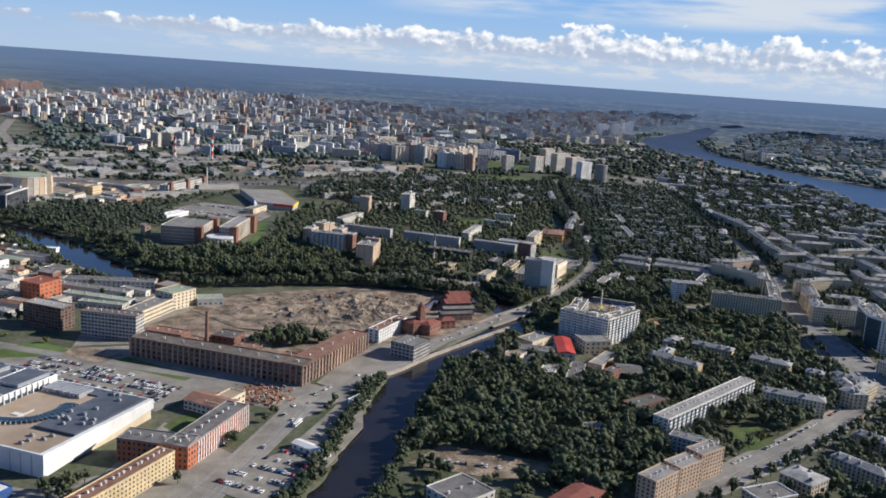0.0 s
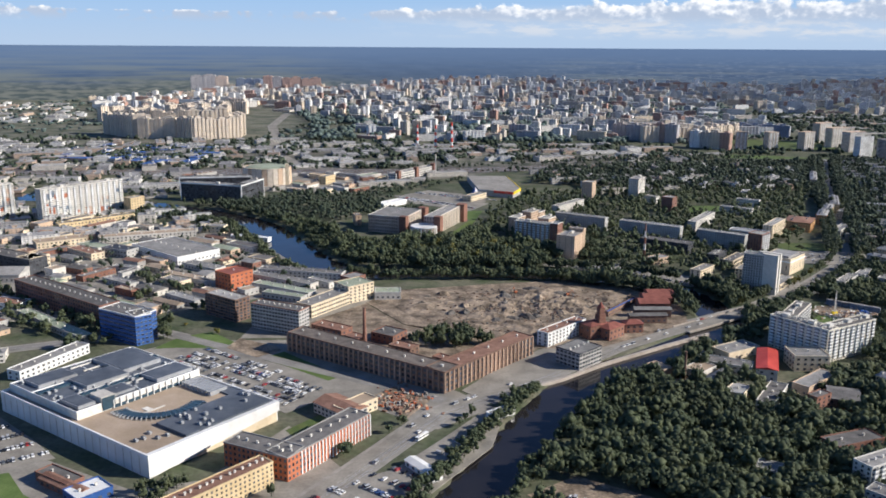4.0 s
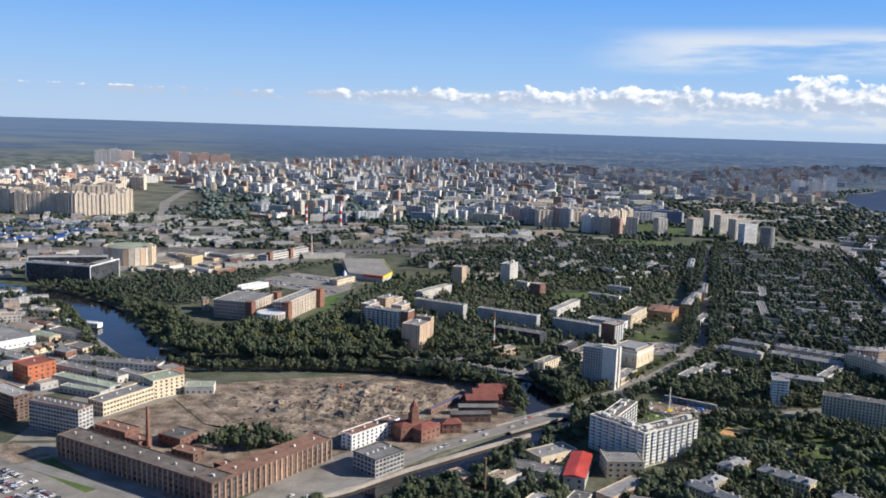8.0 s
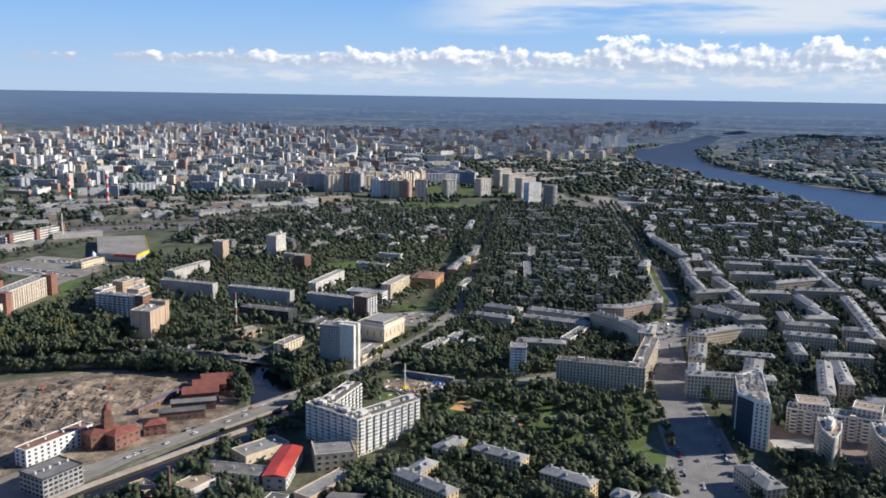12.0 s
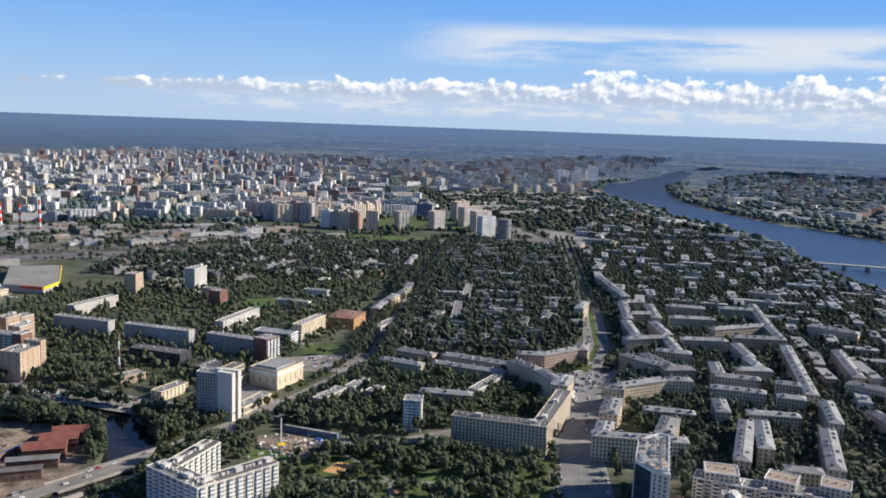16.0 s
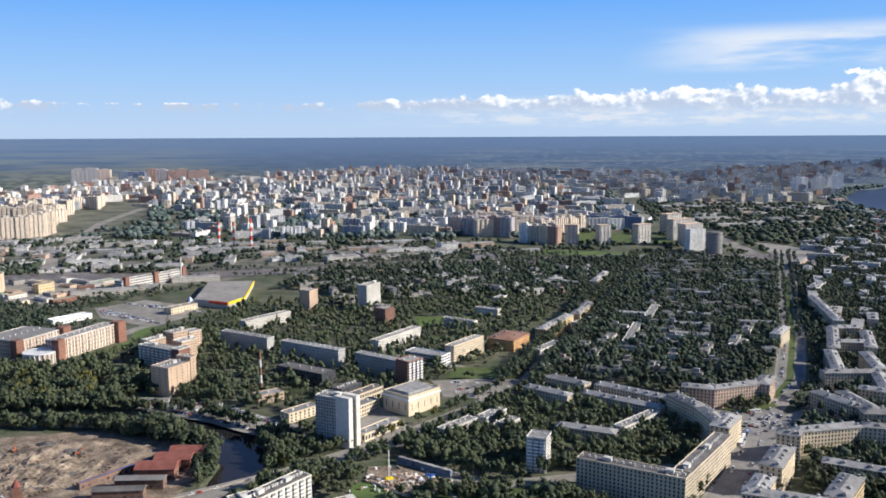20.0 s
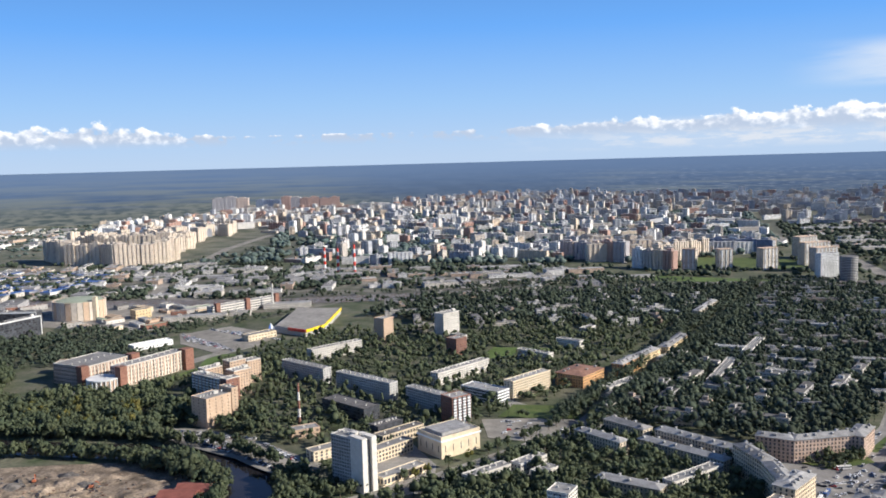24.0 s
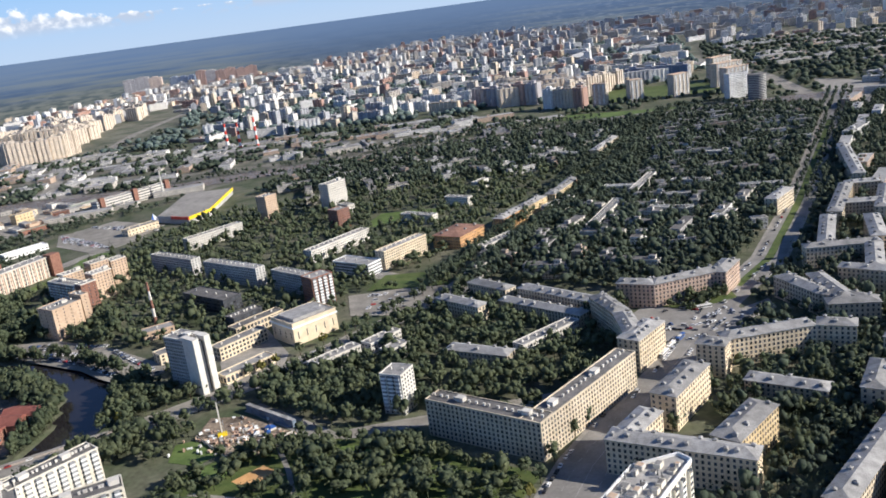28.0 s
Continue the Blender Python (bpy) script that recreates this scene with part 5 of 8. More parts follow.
def fill_house(a, b, d, h, floors, wall="plaster", label="", roof="hip"):
    """A further house of the avenue quarter, where the ground is still free."""
    q, u, n = rect(a, b, d)
    spots = [q[0].lerp(q[1], k) + n * d * j for k in (0.1, 0.3, 0.5, 0.7, 0.9) for j in (0.2, 0.8)]
    if sum(bool(free(p.x, p.y)) for p in spots) >= 8:
        stalin(a, b, d, h, floors, wall, (), label, 10.0, roof)


for a, b, wall in (((684, 659), (740, 755), "plaster"), ((738, 649), (793, 732), "cream"), ((811, 743), (845, 802), "plaster"), ((844, 821), (939, 999), "plaster"),
                   ((820, 868), (889, 1016), "cream"), ((816, 855), (845, 804), "plaster"), ((738, 773), (780, 749), "plaster"), ((688, 647), (739, 627), "plaster"),
                   ((858, 773), (848, 710), "pink"), ((900, 853), (933, 808), "plaster"), ((936, 867), (990, 972), "plaster"), ((946, 953), (986, 920), "pink"),
                   ((913, 1062), (960, 1015), "plaster"), ((1032, 1094), (1070, 1044), "plaster"), ((719, 815), (758, 794), "plaster"), ((753, 858), (790, 835), "cream"),
                   ((675, 678), (734, 763), "plaster"), ((707, 686), (768, 775), "cream"), ((600, 604), (628, 577), "plaster")):
    fill_house(a, b, 13, 18, 5, wall, "five-storey %s apartment house with a pale tin roof" % {"plaster": "beige", "cream": "cream", "pink": "brown"}[wall])

area("lawn", [(619, 987), (638, 1010), (680, 1016), (683, 994), (646, 973)], 0.5, "grass", "small garden of grass and trees on the square", "lawn")
for ring in ([(625, 941), (648, 957), (655, 942), (637, 924)], [(680, 968), (705, 986), (707, 967), (686, 948)]):
    area("traffic_island", ring, 0.46, "pave", "pale paved traffic island on the square", "traffic island")
area("square", [(267, 946), (288, 1005), (327, 944), (337, 884), (301, 874)], 0.2, "pave", "paved forecourt between tower and culture hall", "square", claim=False)
shed((273, 937), (299, 977), 13, 11, "cream", "felt_grey", floors=3, name="gallery", label="three-storey cream gallery wing beside the tower", win=(2.2, 2.2, 3.4))

# ---- shopping centre ----
mall = thing("shopping_centre", -280, 530, "large white flat-roofed shopping centre with dark roof decks and skylights", "shopping centre")
ML, MF, MR = V2((-379, 533)), V2((-236, 440)), V2((-175, 528))
MB = ML + MR - MF
mo = V2((-280, 530))
take([ML, MF, MR, MB])


def mall_at(u, v):
    """A place on the mall's roof: u along the shaded front from its left corner, v towards the back."""
    return ML + (MF - ML) * u + (MR - MF) * v - mo


def mall_box(name, u0, v0, u1, v1, z0, z1, mat, label=""):
    s = Shape()
    s.prism([tuple(mall_at(*p)) for p in ((u0, v0), (u1, v0), (u1, v1), (u0, v1))], z0, z1)
    return part(name, s, M[mat], mall, label)


mall_box("wall", 0, 0, 1, 1, -0.5, 14, "white")
mall_box("roof", 0.01, 0.01, 0.99, 0.99, 14, 14.2, "tan_deck", "tan roof deck")
for u0, v0, u1, v1 in ((0, 0, 1, 0.012), (0, 0.988, 1, 1), (0, 0.012, 0.008, 0.988), (0.992, 0.012, 1, 0.988)):
    mall_box("parapet", u0, v0, u1, v1, 14, 15.6, "white")
mall_box("roof_block", 0.02, 0.05, 0.52, 0.985, 14.2, 19.6, "panel_pale", "raised pale roof block")
for k in range(3):
    for j in range(4):
        mall_box("roof_deck", 0.026 + 0.164 * k, 0.058 + 0.232 * j, 0.184 + 0.164 * k, 0.282 + 0.232 * j, 19.6, 20.0, "slate_deck", "dark roof deck panel")
for u0, v0, u1, v1, h in ((0.05, 0.12, 0.17, 0.40, 20.4), (0.20, 0.30, 0.34, 0.62, 20.8), (0.37, 0.08, 0.50, 0.20, 20.2), (0.06, 0.62, 0.30, 0.92, 21.0), (0.38, 0.66, 0.50, 0.95, 20.4), (0.40, 0.34, 0.49, 0.50, 19.6)):
    mall_box("plant_block", u0, v0, u1, v1, 20.0, h + 2, "metal", "grey plant block on the roof")
    mall_box("plant_roof", u0 + 0.006, v0 + 0.008, u1 - 0.006, v1 - 0.008, h + 2, h + 2.25, "slate_deck", "dark plant roof")
mall_box("roof_light", 0.21, 0.06, 0.235, 0.97, 20.0, 21.4, "glass_blue", "long glazed roof light")
mall_box("roof_light", 0.365, 0.22, 0.385, 0.97, 20.0, 21.2, "glass_blue", "long glazed roof light")
for k in range(6):
    mall_box("duct", 0.06 + 0.07 * k, 0.45 + 0.03 * (k % 3), 0.066 + 0.07 * k, 0.60 + 0.05 * (k % 2), 20.0, 20.9, "panel_pale", "pale roof duct")
mall_box("glass_front", 0.515, 0.30, 0.524, 0.90, 14.2, 16.4, "glass_blue", "glazed edge of the raised roof")
mall_box("roof_block", 0.80, 0.30, 0.985, 0.97, 14.2, 16.2, "slate_deck", "dark raised roof strip")
mall_box("roof_block", 0.60, 0.88, 0.79, 0.97, 14.2, 15.4, "slate_deck", "dark plant roof")
s = Shape()
cc, ru, rv = mall_at(0.60, 0.56), (MF - ML).normalized(), (MR - MF).normalized()
for i in range(18):
    a0, a1 = (2.3 * (i / 18) - 1.75, 2.3 * ((i + 0.9) / 18) - 1.75)
    s = Shape()
    s.prism([tuple(cc + ru * r * math.cos(a) + rv * r * math.sin(a)) for r, a in ((25, a0), (33, a0), (33, a1), (25, a1))], 14.2, 15.5)
    part("skylight_pane", s, M["glass_blue"], mall, "curved glazed skylight")
for k in range(24):
    a0 = 2.3 * (k / 24) - 1.75
    for r in (24.4, 33.6):
        c = cc + ru * r * math.cos(a0) + rv * r * math.sin(a0)
        part("skylight_kerb", Shape().box(c.x, c.y, 14.2, 0.3, 3.4 if r > 30 else 2.5, 1.5, math.atan2(rv.y, rv.x) + a0), M["metal"], mall)
for k in range(9):
    mall_box("cooling_tower", 0.545 + 0.022 * k, 0.80, 0.560 + 0.022 * k, 0.94, 14.2, 17.6, "metal", "row of grey cooling units")
for k in range(13):
    mall_box("wall_rib", 0.5215, 0.30 + 0.05 * k, 0.5265, 0.306 + 0.05 * k, 14.2, 20.6, "white")
for k in range(4):
    mall_box("gutter", 0.022 + 0.1645 * k, 0.05, 0.0255 + 0.1645 * k, 0.985, 19.6, 20.7, "white", "pale upstand between roof decks")
for k in range(5):
    mall_box("gutter", 0.02, 0.0505 + 0.2325 * k, 0.52, 0.0555 + 0.2325 * k, 19.6, 20.6, "white", "pale upstand between roof decks")
mall_box("stair_block", 0.44, 0.22, 0.52, 0.32, 19.6, 24.5, "panel_pale", "pale glazed stair block")
mall_box("stair_glass", 0.521, 0.225, 0.524, 0.315, 15.0, 24.0, "glass_blue", "tall stair glazing")
mall_box("skid", 0.62, 0.40, 0.66, 0.44, 14.2, 14.7, "panel_pale")
mall_box("skid", 0.66, 0.30, 0.67, 0.52, 14.2, 14.6, "panel_pale")
rng = random.Random(3)
unit = Shape().box(0, 0, 0, 3.2, 2.0, 1.6).box(0.3, 0, 1.6, 1.2, 1.2, 0.4).mesh("roof_unit", M["metal"])
fan = Shape().tube(-0.9, 0, 1.6, 1.9, 0.55, 0.55, 8).mesh("fan", M["dark"])
for i in range(110):
    u, v = rng.uniform(0.04, 0.98), rng.uniform(0.05, 0.95)
    z = 20.0 if u < 0.51 else 14.2
    if 0.52 < u < 0.81:
        continue
    if u > 0.81 and v > 0.3:
        z = 16.2
    ob = part("roof_unit", unit, None, mall)
    p = mall_at(u, v)
    ob.location, ob.rotation_euler = (p.x, p.y, z), (0, 0, math.atan2(ru.y, ru.x))
    part("fan", fan, None, ob)
for k in range(20):
    p = mall_at(0.03 + k * 0.049, -0.002)
    part("wall_joint", Shape().box(p.x, p.y, 0, 0.4, 0.4, 13.8, math.atan2(ru.y, ru.x)), M["panel_pale"], mall)
s = Shape()
pa, pb = MF - mo + ru * 0.05, MR - mo + ru * 0.05
for p, q in ((pa, pb), (pa + ru * 2.2, pb + ru * 2.2)):
    s.v.extend([(*p, 0), (*p, 15.7), (*q, 15.7), (*q, 8.5)])
for f in ((0, 1, 2, 3), (7, 6, 5, 4), (0, 4, 5, 1), (1, 5, 6, 2), (2, 6, 7, 3), (3, 7, 4, 0)):
    s.f.append(f[::-1])
    s.m.append(0)
    s.uv.append(None)
part("leaning_wall", s, M["white"], mall, "bright white wedge-shaped wall")
mall_box("lower_wall", 1.0, 0.35, 1.002, 0.99, 0, 9, "cream", "beige recessed lower wall")

# ---- old brick factory round its yard ----
factory = house("brick_factory", "long sooty brick factory with tall pilasters and broken windows", [((-199, 671), (-58, 584), 20), ((-58, 584), (14, 674), 20)], 17, 4, "brick_dark", "flat", ("old_roof", "rust"),
                (3.0, 2.5, 5.2), 18, "factory", trim="brick_dark")
fo = V2(factory.location)
for a, b in (((-199, 671), (-58, 584)), ((-58, 584), (14, 674))):
    q, u, n = rect(a, b, 20)
    L = (q[1] - q[0]).length
    me = Shape().box(0, 0, 0, 1.5, 1.0, 16.6).mesh("pilaster", M["pier_brick"])
    for i in range(int(L / 5.2) + 1):
        p = q[0] + u * (L * i / int(L / 5.2)) - n * 0.3 - fo
        ob = part("pilaster", me, None, factory)
        ob.location, ob.rotation_euler = (p.x, p.y, 0), (0, 0, math.atan2(u.y, u.x))


def chimney(x, y, h, r0, r1, label, mats, bands=0):
    c = thing("factory_chimney", x, y, label, "chimney", "chimneys")
    part("plinth", Shape().box(0, 0, -0.3, r0 * 2.6, r0 * 2.6, 3.5), M["brick_dark"], c)
    k = max(1, bands)
    for i in range(k):
        z0, z1 = 3 + (h - 3) * i / k, 3 + (h - 3) * (i + 1) / k
        f0, f1 = i / k, (i + 1) / k
        part("shaft", Shape().tube(0, 0, z0, z1, r0 + (r1 - r0) * f0, r0 + (r1 - r0) * f1, 14), M[mats[i % len(mats)]], c)
    part("rim", Shape().tube(0, 0, h, h + 0.8, r1 * 1.25, r1 * 1.25, 14), M["brick_dark"], c)
    take([(x - 3, y - 3), (x + 3, y - 3), (x + 3, y + 3), (x - 3, y + 3)])
    return c


chimney(*(-134, 688), 35, 2.0, 1.3, "tall red brick factory chimney", ["brick"])
chimney(173, 1029, 44, 1.7, 1.0, "slim red and white boiler chimney", ["brick", "panel_pale"], 5)
for p, h in (((-198, 2168), 58), ((-149, 2118), 62), ((-109, 2115), 70)):
    chimney(*p, h, 3.4, 2.2, "tall red and white striped power chimney", ["signal_red", "white"], 7)
chimney(*(132, 617), 26, 1.3, 0.9, "small brick chimney in the works yard", ["brick_dark"])
chimney(-125, 1680, 46, 1.6, 1.1, "thin pale works chimney", ["panel_pale"])

for a, b, d, h, wall, top in (((-188, 720), (-157, 702), 16, 8, "brick", "rust"), ((-154, 695), (-140, 684), 12, 7, "brick", "rust"), ((-130, 702), (-109, 690), 22, 8, "brick", "felt"),
                           ((-111, 672), (-91, 661), 14, 7, "brick_dark", "rust"), ((-172, 722), (-164, 718), 10, 6, "brick", "rust"), ((-71, 643), (-59, 634), 10, 8, "brick", "rust")):
    shed(a, b, d, h, wall, top, floors=2, label="small red brick factory shed in the yard", vents=9)
# brick works by the river: towers, low sheds and a new house
house("office_building", "grey modern terraced office house with large windows", [((51, 639), (72, 661), 25)], 14, 4, "panel", "flat", "felt_grey", (2.8, 1.9, 3.6), 6, "office house", trim="dark")
shed((29, 693), (67, 737), 12, 13, "white", "rust", floors=4, name="office_building", label="white-framed narrow house beside the works")
for a, b, d, h in (((69, 714), (88, 727), 16, 13), ((86, 713), (102, 730), 14, 11), ((104, 736), (121, 739), 12, 9)):
    shed(a, b, d, h, "brick", "maroon", "hip", 2, label="old red brick works with a hipped roof", rise=3, vents=0)
wt = thing("brick_tower", *(79, 727), "square red brick works tower with a pointed roof", "tower")
part("shaft", Shape().box(0, 0, 0, 7, 7, 22, 0.5), M["brick"], wt)
part("upper_stage", Shape().box(0, 0, 22, 5.4, 5.4, 6, 0.5), M["brick"], wt)
part("spire", Shape().tube(0, 0, 28, 33, 3.4, 0.4, 8), M["maroon"], wt)
for a, b, d, mat in (((113, 765), (149, 769), 9, "felt"), ((121, 786), (157, 788), 9, "felt_grey")):
    shed(a, b, d, 8, "brick_dark", mat, "gable", 1, label="long brick hall with a dark pitched roof", rise=2, vents=0)
for a, b in (((129, 804), (159, 806)), ((137, 823), (165, 826)), ((144, 838), (171, 841))):
    shed(a, b, 19, 9, "brick", "maroon", "gable", 1, label="brick hall with a maroon pitched roof", rise=3, vents=0)
shed((95, 785), (131, 836), 4, 5, "brick_dark", "blue", label="low narrow shed with a blue roof", vents=0)

# ---- red and white office, half-cut house, shops by the mall ----
rw = house("office_building", "long red and white striped office house with a dark roof", [((-193, 459), (-148, 440), 18), ((-148, 440), (-106, 508), 18)], 16, 4, "orange_red", "flat", "felt", (1.7, 2.0, 3.2), 8, "office house", trim="felt_grey")
ro = V2(rw.location)
for a, b in (((-143, 448), (-106, 508)),):
    q, u, n = rect(a, b, 18)
    L = (q[1] - q[0]).length
    me = Shape().box(0, 0, 0, 0.8, 0.5, 15.5).mesh("pier", M["white"])
    for i in range(int(L / 3.2)):
        p = q[0] + u * (L * (i + 1) / int(L / 3.2)) - n * 0.2 - ro
        ob = part("pier", me, None, rw)
        ob.location, ob.rotation_euler = (p.x, p.y, 0), (0, 0, math.atan2(u.y, u.x))
house("apartment_block", "long yellow panel house with many small windows", [((-224, 348), (-156, 437), 13)], 15, 5, "yellow", "flat", "rust", (1.3, 1.4, 3.2), 5, "apartment block")
house("cut_house", "half-demolished brick hall with a vaulted roof", [((-152, 544), (-126, 522), 22)], 8, 2, "panel", "gable", "rust", (2.4, 1.8, 4.0), 0, "ruin", rise=3)
shed((-125, 527), (-106, 552), 14, 9, "cream", "tan_deck", floors=2, label="half-demolished cream brick shed", vents=0)
shed((-320, 581), (-291, 566), 8, 5, "white", "tin", label="small white loading dock house", vents=0)
shed((-78, 465), (-59, 443), 8, 4.5, "white", "white", label="long white market pavilion with a curved roof", roof="gable", rise=1.2, vents=0, name="pavilion")
shed((-21, 536), (-5, 550), 8, 4, "white", "tin", label="small white pavilion by the road", vents=0, name="pavilion")

# ---- industrial quarter beyond the mall ----
house("office_building", "seven-storey grey works office with brick ends", [((-247, 731), (-197, 709), 16)], 24, 7, "panel", "flat", "felt", (2.4, 1.7, 3.2), 6, "office building", trim="brick")
shed((-196, 762), (-165, 815), 20, 13, "cream", "felt_grey", floors=3, label="long cream works hall", win=(2.4, 2.0, 3.4))
shed((-167, 812), (-144, 835), 26, 18, "cream", "green_roof", floors=5, label="tall cream works house with pale stair shafts", name="works_house")
shed((-142, 828), (-115, 831), 18, 8, "panel_pale", "green_roof", label="low pale green-roofed shed")
house("office_building", "blue glass and panel office block", [((-377, 696), (-335, 674), 24), ((-335, 674), (-324, 685), 20)], 27, 7, "blue", "flat", "felt", (2.6, 1.6, 3.0), 7, "office block", trim="white")
house("brick_factory", "long red brick factory with stair towers", [((-518, 811), (-390, 725), 22)], 20, 5, "brick", "flat", "felt", (2.2, 2.2, 4.4), 9, "factory")
shed((-323, 867), (-301, 851), 30, 18, "orange_red", "maroon", floors=4, label="red-orange brick works block", name="works_house")
house("unfinished_house", "raw brick and concrete shell of a half-built house", [((-303, 770), (-266, 745), 18)], 22, 7, "brick_dark", "flat", "concrete", (2.8, 2.0, 3.6), 9, "unfinished house")
shed((-683, 961), (-547, 897), 24, 18, "dark", "felt", floors=4, label="long dark factory hall with a cream gable", win=(2.4, 1.6, 3.6))
shed((-550, 903), (-539, 929), 22, 18, "cream", "felt", floors=4, label="cream end wing of the factory", win=(2.4, 1.6, 3.6))
shed((-478, 1020), (-396, 955), 60, 10, "white", "felt_grey", floors=1, label="wide white trade hall with a blue band", vents=12)
shed((-630, 860), (-545, 868), 40, 9, "panel", "felt_grey", "gable", 1, label="wide vaulted grey hall", rise=5, vents=0)
for a, b, d, h, wall, top in (
        ((-281, 861), (-212, 824), 14, 7, "panel", "green_roof"), ((-294, 899), (-216, 858), 14, 7, "panel_pale", "felt_grey"), ((-288, 916), (-189, 900), 16, 8, "panel", "felt"),
        ((-262, 830), (-217, 812), 12, 6, "panel", "green_roof"), ((-628, 1134), (-553, 1218), 14, 10, "yellow", "felt"), ((-539, 1061), (-425, 1113), 22, 8, "panel_pale", "tan_deck"),
        ((-604, 1023), (-555, 1062), 26, 8, "cream", "tan_deck"), ((-555, 1004), (-509, 971), 18, 8, "cream", "rust"), ((-509, 1001), (-470, 984), 20, 10, "panel", "dark"),
        ((-464, 925), (-434, 918), 10, 6, "panel_pale", "tin"), ((-454, 877), (-413, 852), 12, 5, "panel", "felt_grey"), ((-362, 819), (-321, 790), 12, 6, "panel", "tin"),
        ((-388, 947), (-339, 918), 16, 6, "panel_pale", "felt_grey"), ((-395, 899), (-349, 877), 14, 6, "concrete", "tan_deck"), ((-551, 780), (-494, 768), 20, 6, "white", "rust"),
        ((-483, 749), (-388, 677), 12, 6, "concrete", "green_roof"), ((-523, 692), (-445, 613), 22, 8, "panel", "tin"), ((-449, 628), (-432, 634), 14, 6, "panel_pale", "tin"),
        ((-395, 588), (-369, 655), 14, 8, "white", "felt_grey"), ((-455, 537), (-436, 548), 24, 8, "dark", "felt_grey"), ((-395, 427), (-377, 423), 16, 12, "brick_tan", "felt_grey"),
        ((-303, 433), (-276, 418), 12, 6, "brick", "felt"), ((-550, 713), (-526, 703), 16, 7, "panel_pale", "tin"), ((-423, 1137), (-393, 1134), 16, 10, "cream", "felt_grey"),
        ((-577, 1265), (-564, 1288), 16, 24, "yellow", "felt_grey"), ((-216, 1201), (-208, 1204), 20, 15, "brick_tan", "felt")):
    shed(a, b, d, h, wall, top, floors=max(1, int(h / 4)))
panel_rng = random.Random(77)
for a, b in (((-675, 1181), (-599, 1291)), ((-796, 1178), (-746, 1237))):
    slab = house("apartment_tower", "white sixteen-storey apartment slab with coloured panels", [(a, b, 16)], 50, 16, "panel_pale", "flat", "felt_grey", (1.7, 1.5, 3.1), 8, "apartment tower", "white towers", balconies=9)
    q, u, n = rect(a, b, 16)
    L = (q[1] - q[0]).length
    for i in range(26):
        c = q[0] + u * panel_rng.uniform(5, L - 5) - n * 0.02 - V2(slab.location)
        part("colour_panel", Shape().box(c.x, c.y, 3.1 * panel_rng.randrange(1, 13), panel_rng.choice((6.2, 9.3)), 0.1, panel_rng.choice((3.1, 6.2, 9.3)), math.atan2(u.y, u.x)),
             M[panel_rng.choice(("orange_red", "container", "container", "pink"))], slab, "coloured facade panel")
# offices with a colonnaded corner
oc = house("office_building", "brown and cream office complex with tall pale piers", [((-139, 1148), (-120, 1212), 56), ((-94, 1152), (-63, 1245), 20)], 24, 5, "pink", "flat", "felt_grey", (1.6, 2.6, 3.4), 9, "office complex", trim="panel_pale")
oo = V2(oc.location)
for a, b, h in (((-139, 1148), (-120, 1212), 23), ((-94, 1152), (-63, 1245), 23)):
    q, u, n = rect(a, b, 10)
    L = (q[1] - q[0]).length
    me = Shape().box(0, 0, 0, 1.4, 1.0, h).mesh("pier", M["cream_panel"])
    for i in range(int(L / 5)):
        p = q[0] + u * (L * (i + 0.5) / int(L / 5)) - n * 0.4 - oo
        ob = part("pier", me, None, oc, "pale full-height pier")
        ob.location, ob.rotation_euler = (p.x, p.y, 0), (0, 0, math.atan2(u.y, u.x))
for x, y, w in ((-140, 1145, 10), (-118, 1216, 12), (-62, 1247, 13), (-92, 1148, 10)):
    part("stair_block", Shape().box(x - oo.x, y - oo.y, -0.5, w, w, 27, 1.2), M["brick"], oc, "red-brown brick stair block")
rot = thing("rotunda", -112, 1142, "round colonnaded corner hall with white columns", "hall")
part("wall", Shape().tube(0, 0, -0.5, 13, 17, 17, 28), M["pink"], rot)
part("roof", Shape().tube(0, 0, 13, 14.4, 18.6, 18.6, 28), M["white"], rot, "white round cornice roof")
for k in range(22):
    part("column", Shape().tube(17.9 * math.cos(k * 0.2856), 17.9 * math.sin(k * 0.2856), 0, 13, 0.8, 0.8, 8), M["white"], rot)
take([(-130, 1124), (-94, 1124), (-94, 1160), (-130, 1160)])
shed((-190, 1336), (-157, 1385), 18, 7, "white", "white", label="low white hall behind the offices", vents=12)
shed((-326, 1568), (-313, 1596), 16, 15, "yellow", "felt_grey", floors=3, label="small bright yellow works house", vents=0)
shed((-374, 1102), (-319, 1087), 10, 5, "white", "white", label="low white shed on the lawn", vents=0)
for a, b, d in (((-540, 1388), (-430, 1362), 22), ((-560, 1440), (-440, 1466), 22), ((-430, 1362), (-412, 1440), 18)):
    dk = shed(a, b, d, 30, "dark", "felt_grey", floors=8, label="dark glass office slab with a white frame", win=(3.0, 2.4, 3.6), name="office_building")
    q, u, n = rect(a, b, d)
    c = (q[0] + q[1]) / 2 - V2(dk.location) - n * 0.3
    part("frame", Shape().box(c.x, c.y, 28.6, (q[1] - q[0]).length + 1.2, 0.8, 2.2, math.atan2(u.y, u.x)), M["white"], dk, "white roof frame")
    for e in (q[0], q[1]):
        c = e - V2(dk.location) - n * 0.3
        part("frame", Shape().box(c.x, c.y, -0.5, 1.4, 0.8, 29, math.atan2(u.y, u.x)), M["white"], dk, "white upright frame")
rd = thing("round_hall", -440, 1580, "large oval hall, cream with a green-grey roof", "hall")
